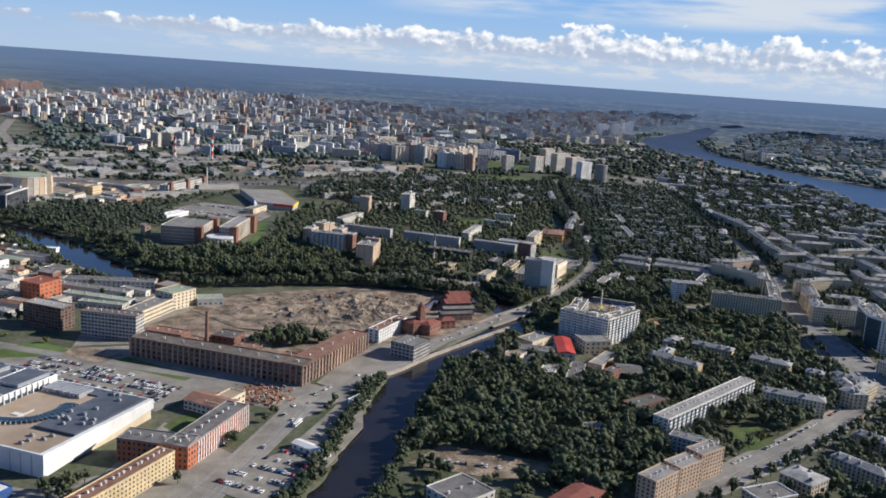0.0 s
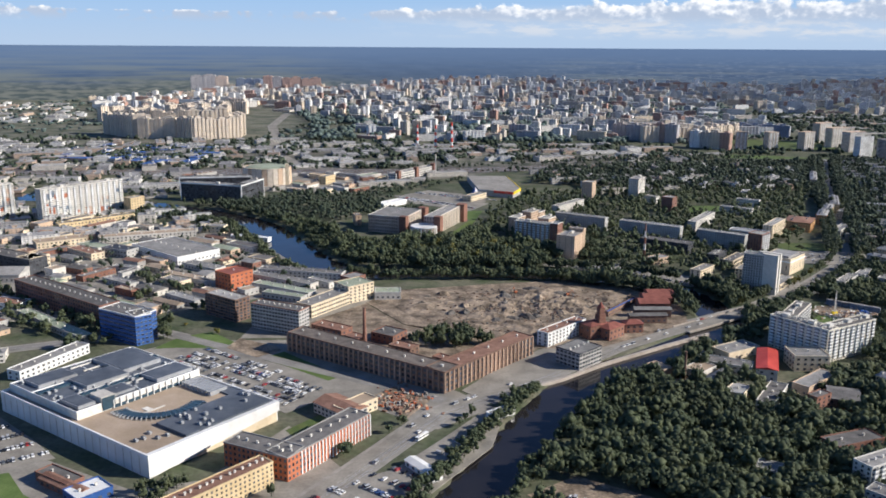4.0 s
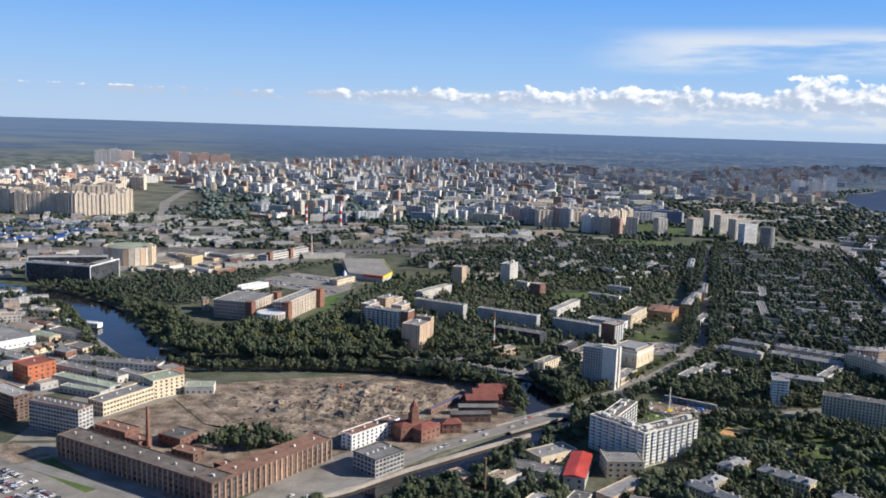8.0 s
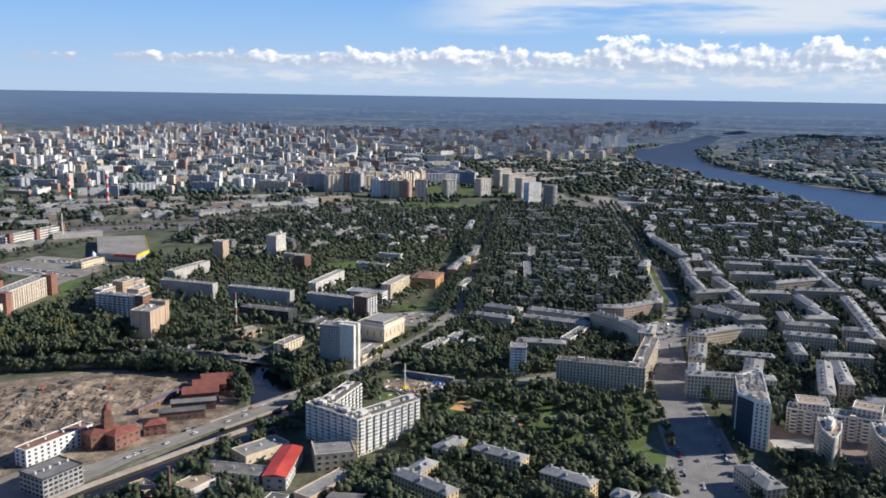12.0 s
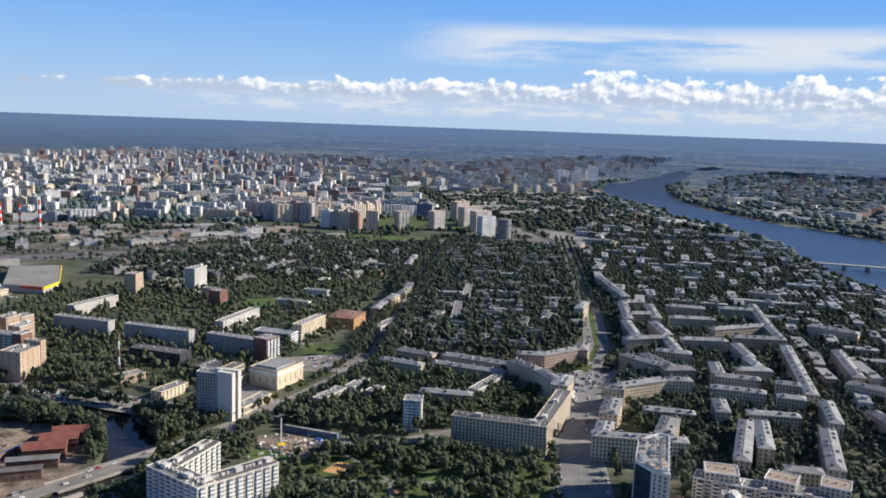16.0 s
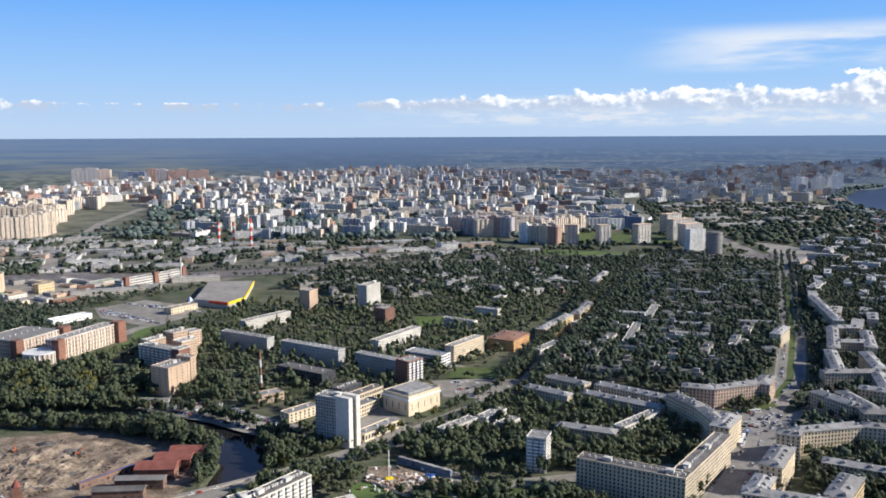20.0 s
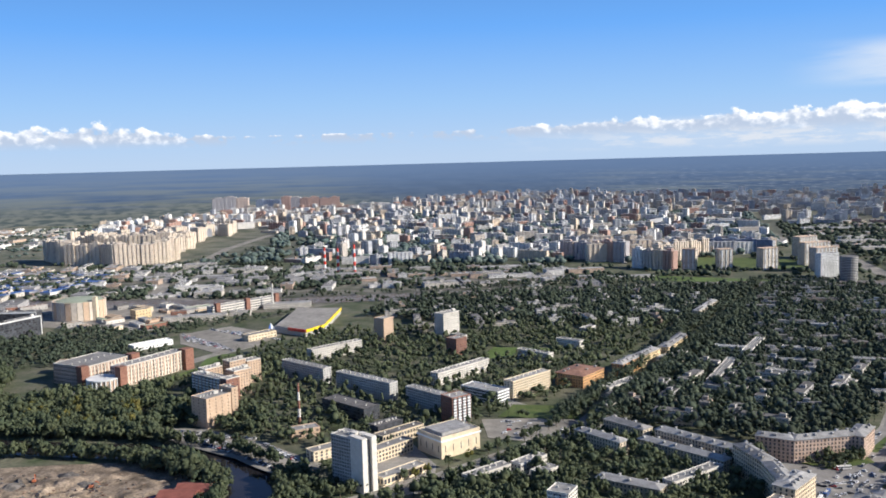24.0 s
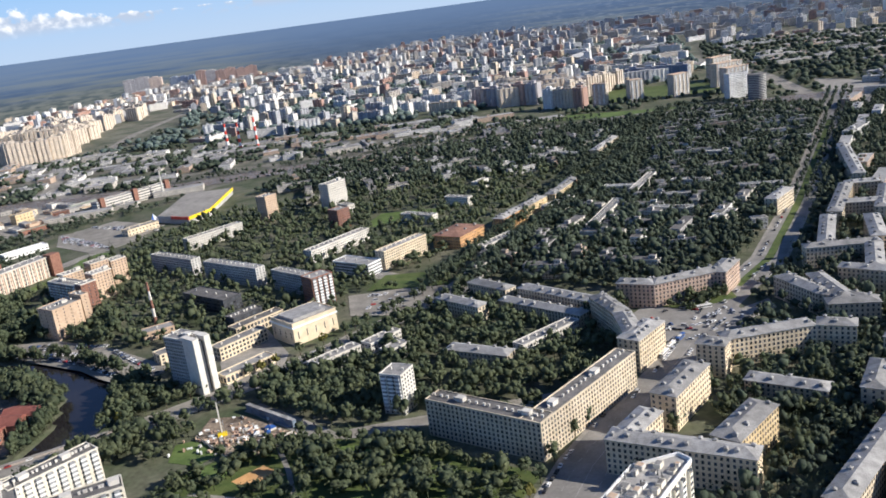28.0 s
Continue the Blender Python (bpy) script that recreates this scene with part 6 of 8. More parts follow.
for k in range(28):
    a0, a1 = 2 * math.pi * k / 28, 2 * math.pi * (k + 0.92) / 28
    s = Shape()
    s.prism([(r * math.cos(a), 0.85 * r * math.sin(a)) for r, a in ((43, a0), (46, a0), (46, a1), (43, a1))], -0.5, 32)
    part("wall_panel", s, M["beige" if k % 3 else "brick_tan"], rd)
part("drum", Shape().tube(0, 0, -0.5, 31, 38, 38, 28), M["panel"], rd)
part("roof", Shape().tube(0, 0, 31, 33, 40, 34, 28), M["green_roof"], rd)
part("window_band", Shape().tube(0, 0, 21, 24, 38.2, 38.2, 28), M["glass"], rd)
part("fin", Shape().box(42, -16, -0.5, 6, 8, 40, 0.2), M["cream"], rd, "tall cream fin")
take([(-490, 1538), (-390, 1538), (-390, 1622), (-490, 1622)])
yard2 = [(-620, 1560), (-500, 1500), (-380, 1480), (-250, 1470), (-230, 1600), (-150, 1700), (-180, 1730), (-640, 1690)]
# large flat store with a bright yellow and red front
store = thing("supermarket", -10, 1550, "large flat grey supermarket with yellow and red front", "supermarket")
st = [V2(p) - Vector((-10, 1550)) for p in ((-38, 1478), (22, 1450), (36, 1492), (14, 1640), (-62, 1636))]
take([p + Vector((-10, 1550)) for p in st])
s = Shape()
s.prism([tuple(p) for p in st], -0.5, 10)
part("wall", s, M["panel"], store)
s = Shape()
s.prism([tuple(p * 0.985) for p in st], 10, 10.4)
part("roof", s, M["pave"], store, "plain grey membrane roof")
for i, mat in ((0, "signal_red"), (1, "signal_yellow"), (2, "signal_yellow")):
    a, b = st[i], st[i + 1]
    if i == 0:
        a = a.lerp(b, 0.45)
    u = (b - a).normalized()
    o = Vector((u.y, -u.x))
    s = Shape()
    s.prism([tuple(a + o * 0.3), tuple(b + o * 0.3), tuple(b + o * 1.3), tuple(a + o * 1.3)][::-1], 6.5, 10.9)
    part("front_panel", s, M[mat], store, "bright coloured cladding panel")
for k in range(3):
    a = 2.09 * k + 0.4
    arm = Shape()
    c, sn = math.cos(a), math.sin(a)
    arm.v = [(-34 - 2 * sn, -74 + 2 * c, 0), (-34 + 2 * sn, -74 - 2 * c, 0), (-34 + 11 * c, -74 + 11 * sn, 1.0), (-34, -74, 15.0)]
    arm.f = [(0, 1, 3), (1, 2, 3), (2, 0, 3), (0, 2, 1)]
    arm.m, arm.uv = [0] * 4, [None] * 4
    part("canopy_arm", arm, M["blue" if k else "white"], store, "blue and white pointed canopy")
shed((-50, 1408), (-24, 1450), 16, 9, "cream", "felt_grey", floors=2, name="shop", label="low cream shop with an orange sign band")
wk = shed((-196, 1592), (-128, 1716), 18, 18, "panel_pale", "felt_grey", floors=4, label="long white works block with red brick stair towers", name="works_house", win=(4.4, 2.0, 5.2))
for k in (0.06, 0.5, 0.95):
    c = V2((-196, 1592)).lerp(V2((-128, 1716)), k) - V2(wk.location)
    part("stair_tower", Shape().box(c.x, c.y, -0.5, 8, 8, 24, 1.07), M["brick"], wk, "red brick stair tower")
shed((-255, 1560), (-235, 1575), 12, 14, "brick", "felt", floors=3, label="small brick works house")

# ---- towers beyond the railway ----
for a, b, d, h in (((610, 2206), (638, 2197), 20, 45), ((688, 2186), (716, 2198), 20, 46), ((777, 2187), (811, 2212), 20, 47), ((887, 2386), (933, 2423), 22, 52), ((876, 2269), (936, 2307), 22, 50), ((879, 2166), (928, 2198), 22, 50)):
    house("apartment_tower", "sunlit cream apartment tower with vertical bays", [(a, b, d)], h, 15, "beige", "flat", "brick_tan", (1.6, 1.6, 3.1), 9, "apartment tower", "cream towers", trim="pink", balconies=9)
house("apartment_tower", "white apartment tower with dark side", [((868, 2075), (905, 2090), 20)], 48, 15, "white", "flat", "felt_grey", (1.6, 1.6, 3.1), 9, "apartment tower")
cyl = thing("round_tower", 913, 2048, "dark round apartment tower", "apartment tower")
part("wall", Shape().tube(0, 0, -0.5, 46, 17, 17, 24), M["panel"], cyl)
part("roof", Shape().tube(0, 0, 46, 47, 17.4, 17.4, 24), M["felt"], cyl)
for fl in range(14):
    part("window_band", Shape().tube(0, 0, 1.5 + fl * 3.15, 3.1 + fl * 3.15, 17.15, 17.15, 24), M["glass"], cyl)

# ---- houses at the near bank and along the avenue's lower end ----
slab_house((204, 444), (332, 518), 13, 18, 6, "panel_pale", (), "long sunlit white panel block with balconies", 6.5)
house("apartment_block", "stepped pink-brown brick apartment block in three steps", [((139, 346), (163, 359), 14), ((166, 362), (189, 372), 14), ((193, 379), (217, 389), 14)], 20, 7, "brick_tan", "flat", "felt_grey", (1.5, 1.6, 3.0), 6, "apartment block")
slab_house((188, 416), (211, 392), 13, 19, 6, "panel", (), "grey panel block behind the brick house", 0)
stalin((329, 502), (369, 471), 14, 15, 5, "cream", (), "cream plastered house with a tin roof at the avenue", 7)
stalin((414, 489), (461, 513), 14, 14, 4, "cream", [((424, 531), (414, 489), 13)], "angled cream house with a tin roof at the avenue", 7)
house("apartment_block", "grey and brown brick block with white balcony bands", [((197, 338), (200, 320), 30)], 16, 5, "brick_tan", "flat", "felt", (2.2, 1.5, 3.2), 5, "apartment block", trim="white")
stalin((242, 360), (251, 338), 22, 14, 4, "plaster", (), "grey plastered house with a pale roof", 6)
stalin((303, 383), (318, 346), 13, 12, 4, "plaster", (), "long plastered house in the trees by the avenue", 7)
stalin((353, 418), (364, 396), 13, 12, 4, "plaster", (), "plastered house behind the avenue", 7)
shed((201, 485), (237, 501), 16, 11, "brick", "felt", floors=3, label="red brick works house with a flat dark roof", name="works_house")
shed((12, 356), (40, 371), 30, 8, "panel_pale", "felt", floors=2, label="low white hall with a wide dark felt roof", vents=9)
shed((76, 335), (112, 360), 20, 9, "brick", "maroon", "hip", 2, label="brick house with a red-brown hipped roof", vents=0)
shed((142, 464), (156, 457), 14, 6, "panel_pale", "tin", label="small pale sheds with patched tin roofs", vents=5)
shed((122, 417), (136, 412), 14, 6, "white", "tin", label="small white-roofed house in the trees", vents=5)
shed((-262, 401), (-248, 418), 18, 6, "blue", "white", label="blue-walled shop hall with a pale roof", vents=8)
shed((-298, 428), (-265, 409), 10, 5, "brick", "rust", "gable", 1, label="row of small brown sheds", vents=0)
house("apartment_block", "cream apartment block with red balcony heads", [((-287, 338), (-269, 362), 14)], 22, 7, "cream", "flat", "felt_grey", (1.6, 1.5, 3.0), 6, "apartment block", balconies=7, trim="signal_red")
shed((-316, 362), (-296, 379), 16, 14, "panel_pale", "felt_grey", floors=4, label="pale block with a wide grey roof", name="public_building")


def yard(poly, count, turn, seed):
    """Small sheds, garages and stores that fill a works yard, each a house of its own."""
    r = random.Random(seed)
    p = np.array(poly, float)
    lo, hi = p.min(0), p.max(0)
    made = tries = 0
    while made < count and tries < count * 40:
        tries += 1
        x, y = r.uniform(lo[0], hi[0]), r.uniform(lo[1], hi[1])
        L, d, h = r.uniform(14, 52), r.uniform(8, 20), r.uniform(4, 9)
        a = turn + r.choice((0, 0, math.pi / 2)) + r.uniform(-0.06, 0.06)
        u = Vector((math.cos(a), math.sin(a)))
        n = Vector((-u.y, u.x))
        c = Vector((x, y))
        spots = [c + u * L * k + n * d * j for k in (0, 0.25, 0.5, 0.75, 1) for j in (0, 0.5, 1)]
        if not inside(p, np.array(x), np.array(y)) or not all(free(q.x, q.y) for q in spots):
            continue
        wall, top = r.choice(("panel", "panel_pale", "brick_tan", "cream", "concrete", "brick")), r.choice(("felt", "felt_grey", "tin", "rust", "green_roof", "tan_deck", "felt_grey"))
        shed(tuple(c), tuple(c + u * L), d, h, wall, top, r.choice(("flat", "flat", "gable")), 1, vents=r.choice((0, 0, 12)), win=(2.0, 1.4, 5.5),
             label={"tin": "low shed with a pale tin roof", "rust": "low shed with a rusty roof", "green_roof": "low shed with a greenish roof"}.get(top, "low flat-roofed works shed in a yard"))
        made += 1


yard([(-560, 760), (-420, 740), (-330, 790), (-300, 900), (-260, 960), (-330, 1060), (-480, 1180), (-700, 1180), (-820, 1000)], 70, -0.5, 31)
yard([(-330, 770), (-200, 840), (-150, 900), (-260, 920), (-310, 860)], 12, 0.9, 32)
yard([(-520, 560), (-420, 620), (-470, 720), (-640, 760), (-640, 620)], 14, -0.5, 33)
yard([(30, 600), (120, 640), (215, 610), (240, 560), (200, 540), (120, 610)], 4, 0.8, 34)
chimney(1353, 2258, 60, 1.6, 0.9, "thin red and white mast beyond the railway", ["signal_red", "white"], 7)

far_bridge = thing("road_bridge", *(1579, 1583), "long low road bridge over the broad river", "bridge")
ba, bb, bo = V2((1452, 1654)), V2((1800, 1462)), V2((1579, 1583))
bd = bb - ba
bm0 = (ba + bb) / 2 - bo
part("deck", Shape().box(bm0.x, bm0.y, 7, bd.length, 18, 2.0, math.atan2(bd.y, bd.x)), M["concrete"], far_bridge)
for k in range(9):
    c = ba.lerp(bb, (k + 0.5) / 9) - bo
    part("pier", Shape().box(c.x, c.y, -5, 6, 16, 12, math.atan2(bd.y, bd.x)), M["granite"], far_bridge)

yard(yard2, 34, 1.0, 35)
area("parking_lot", [(-186, 1458), (-120, 1478), (-60, 1400), (-20, 1400), (-60, 1330), (-147, 1388)], 0.42, "lot", "wide asphalt parking lot full of cars", "parking lot")
area("yard", yard2, 0.14, "lot", "dusty works yards beside the railway", "yard")
area("lawn", [(-60, 1120), (-40, 1260), (-30, 1330), (-70, 1330), (-50, 1250), (-80, 1140), (-130, 1105), (-120, 1095)], 0.16, "lawn", "bright green lawn round the offices", "lawn")
yard([(42, 652), (54, 682), (100, 679), (134, 635), (95, 632)], 5, 0.7, 36)
yard([(109, 636), (198, 682), (209, 633), (141, 593)], 4, 0.6, 37)

# ---- the far city ----
FAR = []


def far_blocks(name, label, poly, count, mat, h, length, depth, angle, seed, roof="far_roof", spread_a=0.12, things=0, mixed=False):
    """Far houses, each a body with roof hut, strewn over a polygon on a street grid; the first ones are things of their own."""
    rng = random.Random(seed)
    p = np.array(poly, float)
    lo, hi = p.min(0), p.max(0)
    all_s, made, tries = Shape(), 0, 0
    cell = {}
    while made < count and tries < count * 30:
        tries += 1
        x, y = rng.uniform(lo[0], hi[0]), rng.uniform(lo[1], hi[1])
        if not inside(p, np.array(x), np.array(y)) or not free(x, y):
            continue
        L, d, hh = rng.uniform(*length), rng.uniform(*depth), rng.uniform(*h)
        if mixed:
            die = rng.random()
            if die < 0.26:
                L, d, hh = rng.uniform(18, 28), rng.uniform(17, 22), hh * rng.uniform(1.15, 1.5)
            elif die < 0.42:
                L, d, hh = rng.uniform(40, 95), rng.uniform(24, 50), rng.uniform(6, 11)
            elif die < 0.6:
                L, hh = L * 1.7, hh * 0.72
        r = max(L, d) * 0.55 + 6
        key = (int(x // 60), int(y // 60))
        if any(math.hypot(x - q[0], y - q[1]) < (r + q[2]) * 0.72 for i in (-1, 0, 1) for j in (-1, 0, 1) for q in cell.get((key[0] + i, key[1] + j), ())):
            continue
        cell.setdefault(key, []).append((x, y, r))
        ang = angle + rng.choice((-0.45, -0.45, -0.4, 0.25, math.pi / 2 - 0.45) if mixed else (0, 0, math.pi / 2)) + rng.uniform(-spread_a, spread_a)
        s = Shape() if made < things else all_s
        c, sn = math.cos(ang), math.sin(ang)

        def at(u, v):
            return (x + c * u - sn * v, y + sn * u + c * v)
        s.start = 1000.0 * (seed * 1000 + made) + 20
        front, back = [], []
        bays = int(L / 10) if hh > 22 else 0
        for k in range(bays):
            m0 = -L / 2 + (k + 0.5) * L / bays
            front += [at(m0 - 2.2, -d / 2), at(m0 - 2.2, -d / 2 - 1.8), at(m0 + 2.2, -d / 2 - 1.8), at(m0 + 2.2, -d / 2)]
            back += [at(m0 - 2.2, d / 2), at(m0 - 2.2, d / 2 + 1.8), at(m0 + 2.2, d / 2 + 1.8), at(m0 + 2.2, d / 2)]
        s.prism([at(-L / 2, -d / 2), *front, at(L / 2, -d / 2), at(L / 2, d / 2), *back[::-1], at(-L / 2, d / 2)], -0.5, hh, 0, 1)
        hx = rng.uniform(-L / 3, L / 3)
        hut = Shape() if made < things else s
        hut.start = s.start
        for off in ((0,) if L < 34 else (-L / 5, L / 5)):
            hut.prism([at(hx * 0.5 + off - 3, -2.5), at(hx * 0.5 + off + 3, -2.5), at(hx * 0.5 + off + 3, 2.5), at(hx * 0.5 + off - 3, 2.5)], hh, hh + 3.2, 0, 1)
            if made < things:
                break
        if made < things:
            ob = new(name, s.mesh(name, M[mat], M[roof], far=True))
            tagged(ob, label, "apartment block", group=name + "s far off")
            part("lift_hut", hut.mesh("lift_hut", M[mat], M[roof], far=True), None, ob)
        made += 1
        FAR.append((x, y, r))
    if all_s.v:
        structure(name + "s", all_s, [M[mat], M[roof]], label, "city", "stuff")


GRID = 0.10
far_blocks("panel_block", "far pale panel apartment block", [(-337, 2290), (111, 2330), (494, 2420), (600, 2290), (640, 2460), (900, 2560), (900, 3700), (-500, 3700), (-480, 3000)], 330, "far_wall", (17, 31), (24, 80), (12, 15), GRID, 1, things=60, mixed=True)
far_blocks("panel_block", "far white and grey apartment blocks of the city edge", [(-740, 3150), (-480, 3020), (900, 3650), (1500, 5200), (1000, 5600), (-100, 6100), (-450, 5850), (-830, 4900), (-1300, 4300)], 900, "far_wall", (20, 36), (26, 75), (13, 17), GRID + 0.15, 2, things=90, mixed=True)
far_blocks("panel_block", "pale blocks before the city edge", [(-1500, 4400), (-1300, 4250), (-850, 4500), (-1000, 4850), (-1450, 4800)], 55, "far_wall", (14, 30), (40, 90), (14, 20), 0.2, 19, mixed=True)
far_blocks("tower_block", "cream and pale apartment towers along the broad road", [(-800, 2560), (-870, 2900), (-940, 3300), (-1150, 3300), (-1300, 2800), (-1050, 2680)], 40, "far_cream", (36, 50), (36, 60), (16, 20), 1.3, 4)
far_blocks("panel_block", "bright cream apartment block with tall bays", [(380, 2480), (420, 2350), (530, 2370), (640, 2440), (640, 2560), (400, 2620)], 26, "far_cream", (30, 44), (26, 60), (14, 20), 0.2, 6, things=20)
far_blocks("panel_block", "long blue-grey panel apartment block", [(650, 2470), (860, 2510), (860, 2580), (640, 2540)], 6, "far_wall", (30, 36), (70, 110), (14, 16), 0.25, 7, things=6)
far_blocks("low_house", "low sheds and garages round the railway", [(-1200, 1400), (-560, 1420), (-330, 1600), (-200, 1560), (-60, 1680), (-160, 1720), (-430, 1750), (-300, 1760), (-210, 1900), (420, 1960), (560, 2120), (300, 2250), (-300, 2230), (-640, 2280), (-1400, 2200)], 210, "far_low", (4, 12), (22, 110), (12, 40), 0.3, 8, roof="far_roof", things=70)
far_blocks("low_house", "blue-roofed market sheds in a row", [(-1000, 1850), (-700, 1770), (-630, 1950), (-760, 2120), (-1020, 2080)], 40, "far_low", (6, 9), (40, 90), (18, 30), -0.1, 9, roof="blue", things=40)
far_blocks("low_house", "low houses under trees beyond the boulevard", [(200, 1500), (560, 1560), (640, 1820), (500, 1900), (100, 1800), (60, 1700)], 48, "far_low", (10, 13.5), (24, 64), (10, 13), 0.35, 10, roof="felt", things=44)
far_blocks("low_house", "low houses in rows under trees", [(640, 1350), (800, 1420), (960, 1850), (780, 1950), (700, 1750)], 52, "far_low", (10, 13.5), (30, 60), (10, 12), 0.0, 11, roof="felt", things=44)
far_blocks("low_house", "low houses in rows under trees", [(460, 1090), (600, 1060), (760, 1290), (640, 1340), (560, 1290)], 24, "far_low", (10, 13.5), (24, 56), (10, 12), 1.2, 12, roof="felt", things=20)
far_blocks("apartment_house", "tin-roofed apartment houses of the avenue quarter", [(830, 1290), (1040, 1240), (1250, 1250), (1420, 1560), (1560, 2050), (1250, 2300), (1080, 2050), (960, 1650)], 110, "far_low", (10, 16), (35, 80), (12, 16), 1.1, 13, roof="tin", things=60)
far_blocks("apartment_house", "tin-roofed apartment houses of the avenue quarter", [(880, 860), (1000, 760), (1350, 1000), (1400, 1500), (1060, 1280), (960, 1020)], 70, "far_low", (10, 16), (35, 80), (12, 15), 1.1, 14, roof="tin", things=50)
far_blocks("city_block", "hazy city blocks across the broad river", [(2150, 1500), (3400, 2400), (4800, 4200), (4200, 5200), (2950, 4500), (2150, 3300), (2000, 2700)], 420, "far_wall", (9, 26), (30, 110), (13, 30), 0.6, 15, mixed=True)
far_blocks("panel_block", "far blocks towards the river bend", [(1000, 3300), (1700, 3300), (2100, 4300), (3000, 5400), (4200, 7200), (2900, 6700), (1500, 5250), (1000, 4500)], 520, "far_wall", (16, 34), (24, 60), (12, 18), 0.3, 16, mixed=True)
far_blocks("low_house", "works and sheds on the river plain", [(1050, 2450), (1650, 2200), (1700, 3200), (1000, 3300)], 60, "far_low", (5, 12), (30, 100), (16, 40), 0.3, 17)
far_blocks("low_house", "low sheds and yards by the river", [(-560, 1080), (-380, 1130), (-440, 1300), (-560, 1340), (-900, 1330), (-950, 1000)], 50, "far_low", (5, 12), (20, 60), (12, 26), 0.45, 18, roof="tin", things=50)

far_blocks("panel_block", "pale panel blocks between the towers and the city edge", [(-1230, 2780), (-1000, 2960), (-960, 3300), (-1000, 4200), (-1400, 4450), (-1750, 3700)], 170, "far_wall", (12, 28), (30, 90), (13, 20), 0.3, 71, mixed=True)
far_blocks("low_house", "low pale sheds on the plain beyond the towers", [(-2500, 2700), (-1500, 2560), (-1300, 2800), (-1800, 3600), (-2900, 3500)], 90, "far_low", (5, 10), (30, 110), (16, 40), 0.2, 72)


def tower_chain(line, wide, deep, high, mat, label, group, seed, huts=True):
    """Apartment towers built wall to wall along a line, each stepped in height and depth."""
    r = random.Random(seed)
    k = 0
    for a, b in zip(line, line[1:]):
        L = math.dist(a, b)
        n = max(1, round(L / wide))
        u = (V2(b) - V2(a)) / L
        o = Vector((-u.y, u.x))
        for i in range(n):
            p, q = V2(a) + u * (L * i / n + 0.2), V2(a) + u * (L * (i + 1) / n - 0.2)
            h, back = r.uniform(*high), r.uniform(-3, 3)
            w = (q - p).length
            front = []
            for j in range(3):
                m0 = p + u * w * (j + 0.5) / 3 + o * back
                front += [m0 - u * w * 0.1, m0 - u * w * 0.1 - o * 2.2, m0 + u * w * 0.1 - o * 2.2, m0 + u * w * 0.1]
            s, hut = Shape(), Shape()
            s.start = hut.start = 1000.0 * (seed * 100 + k) + 20
            s.prism([tuple(v) for v in (p + o * back, *front, q + o * back, q + o * (deep + back), p + o * (deep + back))], -0.5, h, 0, 1)
            ob = new("tower_block", s.mesh("tower_block", M[mat], M["far_roof"], far=True))
            tagged(ob, label, "apartment tower", group)
            c = (p + q) / 2 + o * (deep / 2 + back)
            hut.box(c.x, c.y, h, w * 0.45, deep * 0.5, 4.0, math.atan2(u.y, u.x))
            part("lift_hut", hut.mesh("lift_hut", M[mat], M["far_roof"], far=True), None, ob)
            take([p, q, q + o * deep, p + o * deep])
            k += 1


CREAM = "cream apartment tower joined into a long high wall"
tower_chain([(-1120, 2420), (-990, 2305), (-945, 2325)], 33, 20, (56, 66), "far_cream", CREAM, "cream tower wall", 41)
tower_chain([(-975, 2303), (-871, 2308)], 35, 20, (52, 60), "far_cream", CREAM, "cream tower wall", 42)
tower_chain([(-866, 2306), (-811, 2275), (-706, 2355), (-716, 2440)], 31, 20, (54, 66), "far_cream", CREAM, "cream tower wall", 47)
tower_chain([(-1090, 2520), (-1000, 2480), (-900, 2490), (-790, 2530)], 36, 20, (56, 70), "far_cream", "cream and grey apartment tower of the back row", "cream tower wall", 43)
tower_chain([(-1000, 2650), (-860, 2640)], 40, 20, (54, 66), "far_cream", "cream and grey apartment tower of the back row", "cream tower wall", 49)
tower_chain([(-800, 2560), (-850, 2700), (-920, 2900)], 40, 18, (38, 46), "far_cream", "cream apartment block along the broad road", "cream road row", 50)
tower_chain([(-1690, 4730), (-1490, 4760)], 60, 30, (66, 78), "far_red", "pinkish apartment tower on the city edge", "tower row on the city edge", 44)
tower_chain([(-1420, 4690), (-1270, 4660)], 60, 30, (58, 66), "far_blue", "dark blue apartment tower on the city edge", "tower row on the city edge", 45)
tower_chain([(-1230, 4560), (-1080, 4570), (-930, 4620)], 48, 30, (66, 82), "far_red", "pinkish apartment tower on the city edge", "tower row on the city edge", 46)
tower_chain([(330, 2420), (400, 2385), (490, 2330)], 34, 18, (42, 50), "far_red", "reddish high slab beyond the railway", "slabs beyond the railway", 51)
tower_chain([(505, 2246), (592, 2185)], 26, 18, (36, 44), "far_wall", "grey and white high slab beyond the railway", "slabs beyond the railway", 52)
tower_chain([(565, 2330), (640, 2400), (690, 2470)], 28, 18, (36, 46), "far_cream", "bright cream high slab beyond the railway", "slabs beyond the railway", 53)
tower_chain([(700, 2525), (845, 2499)], 37, 16, (34, 37), "far_blue", "dark blue-grey long slab beyond the railway", "slabs beyond the railway", 54)
for x, y in ((1800, 3934), (1836, 3955), (1870, 3904), (1944, 4038), (2014, 4074), (2083, 4171)):
    tower_chain([(x - 16, y - 4), (x + 16, y + 4)], 32, 26, (56, 66), "far_wall", "tall tan-grey apartment tower near the broad river", "river towers", int(x))
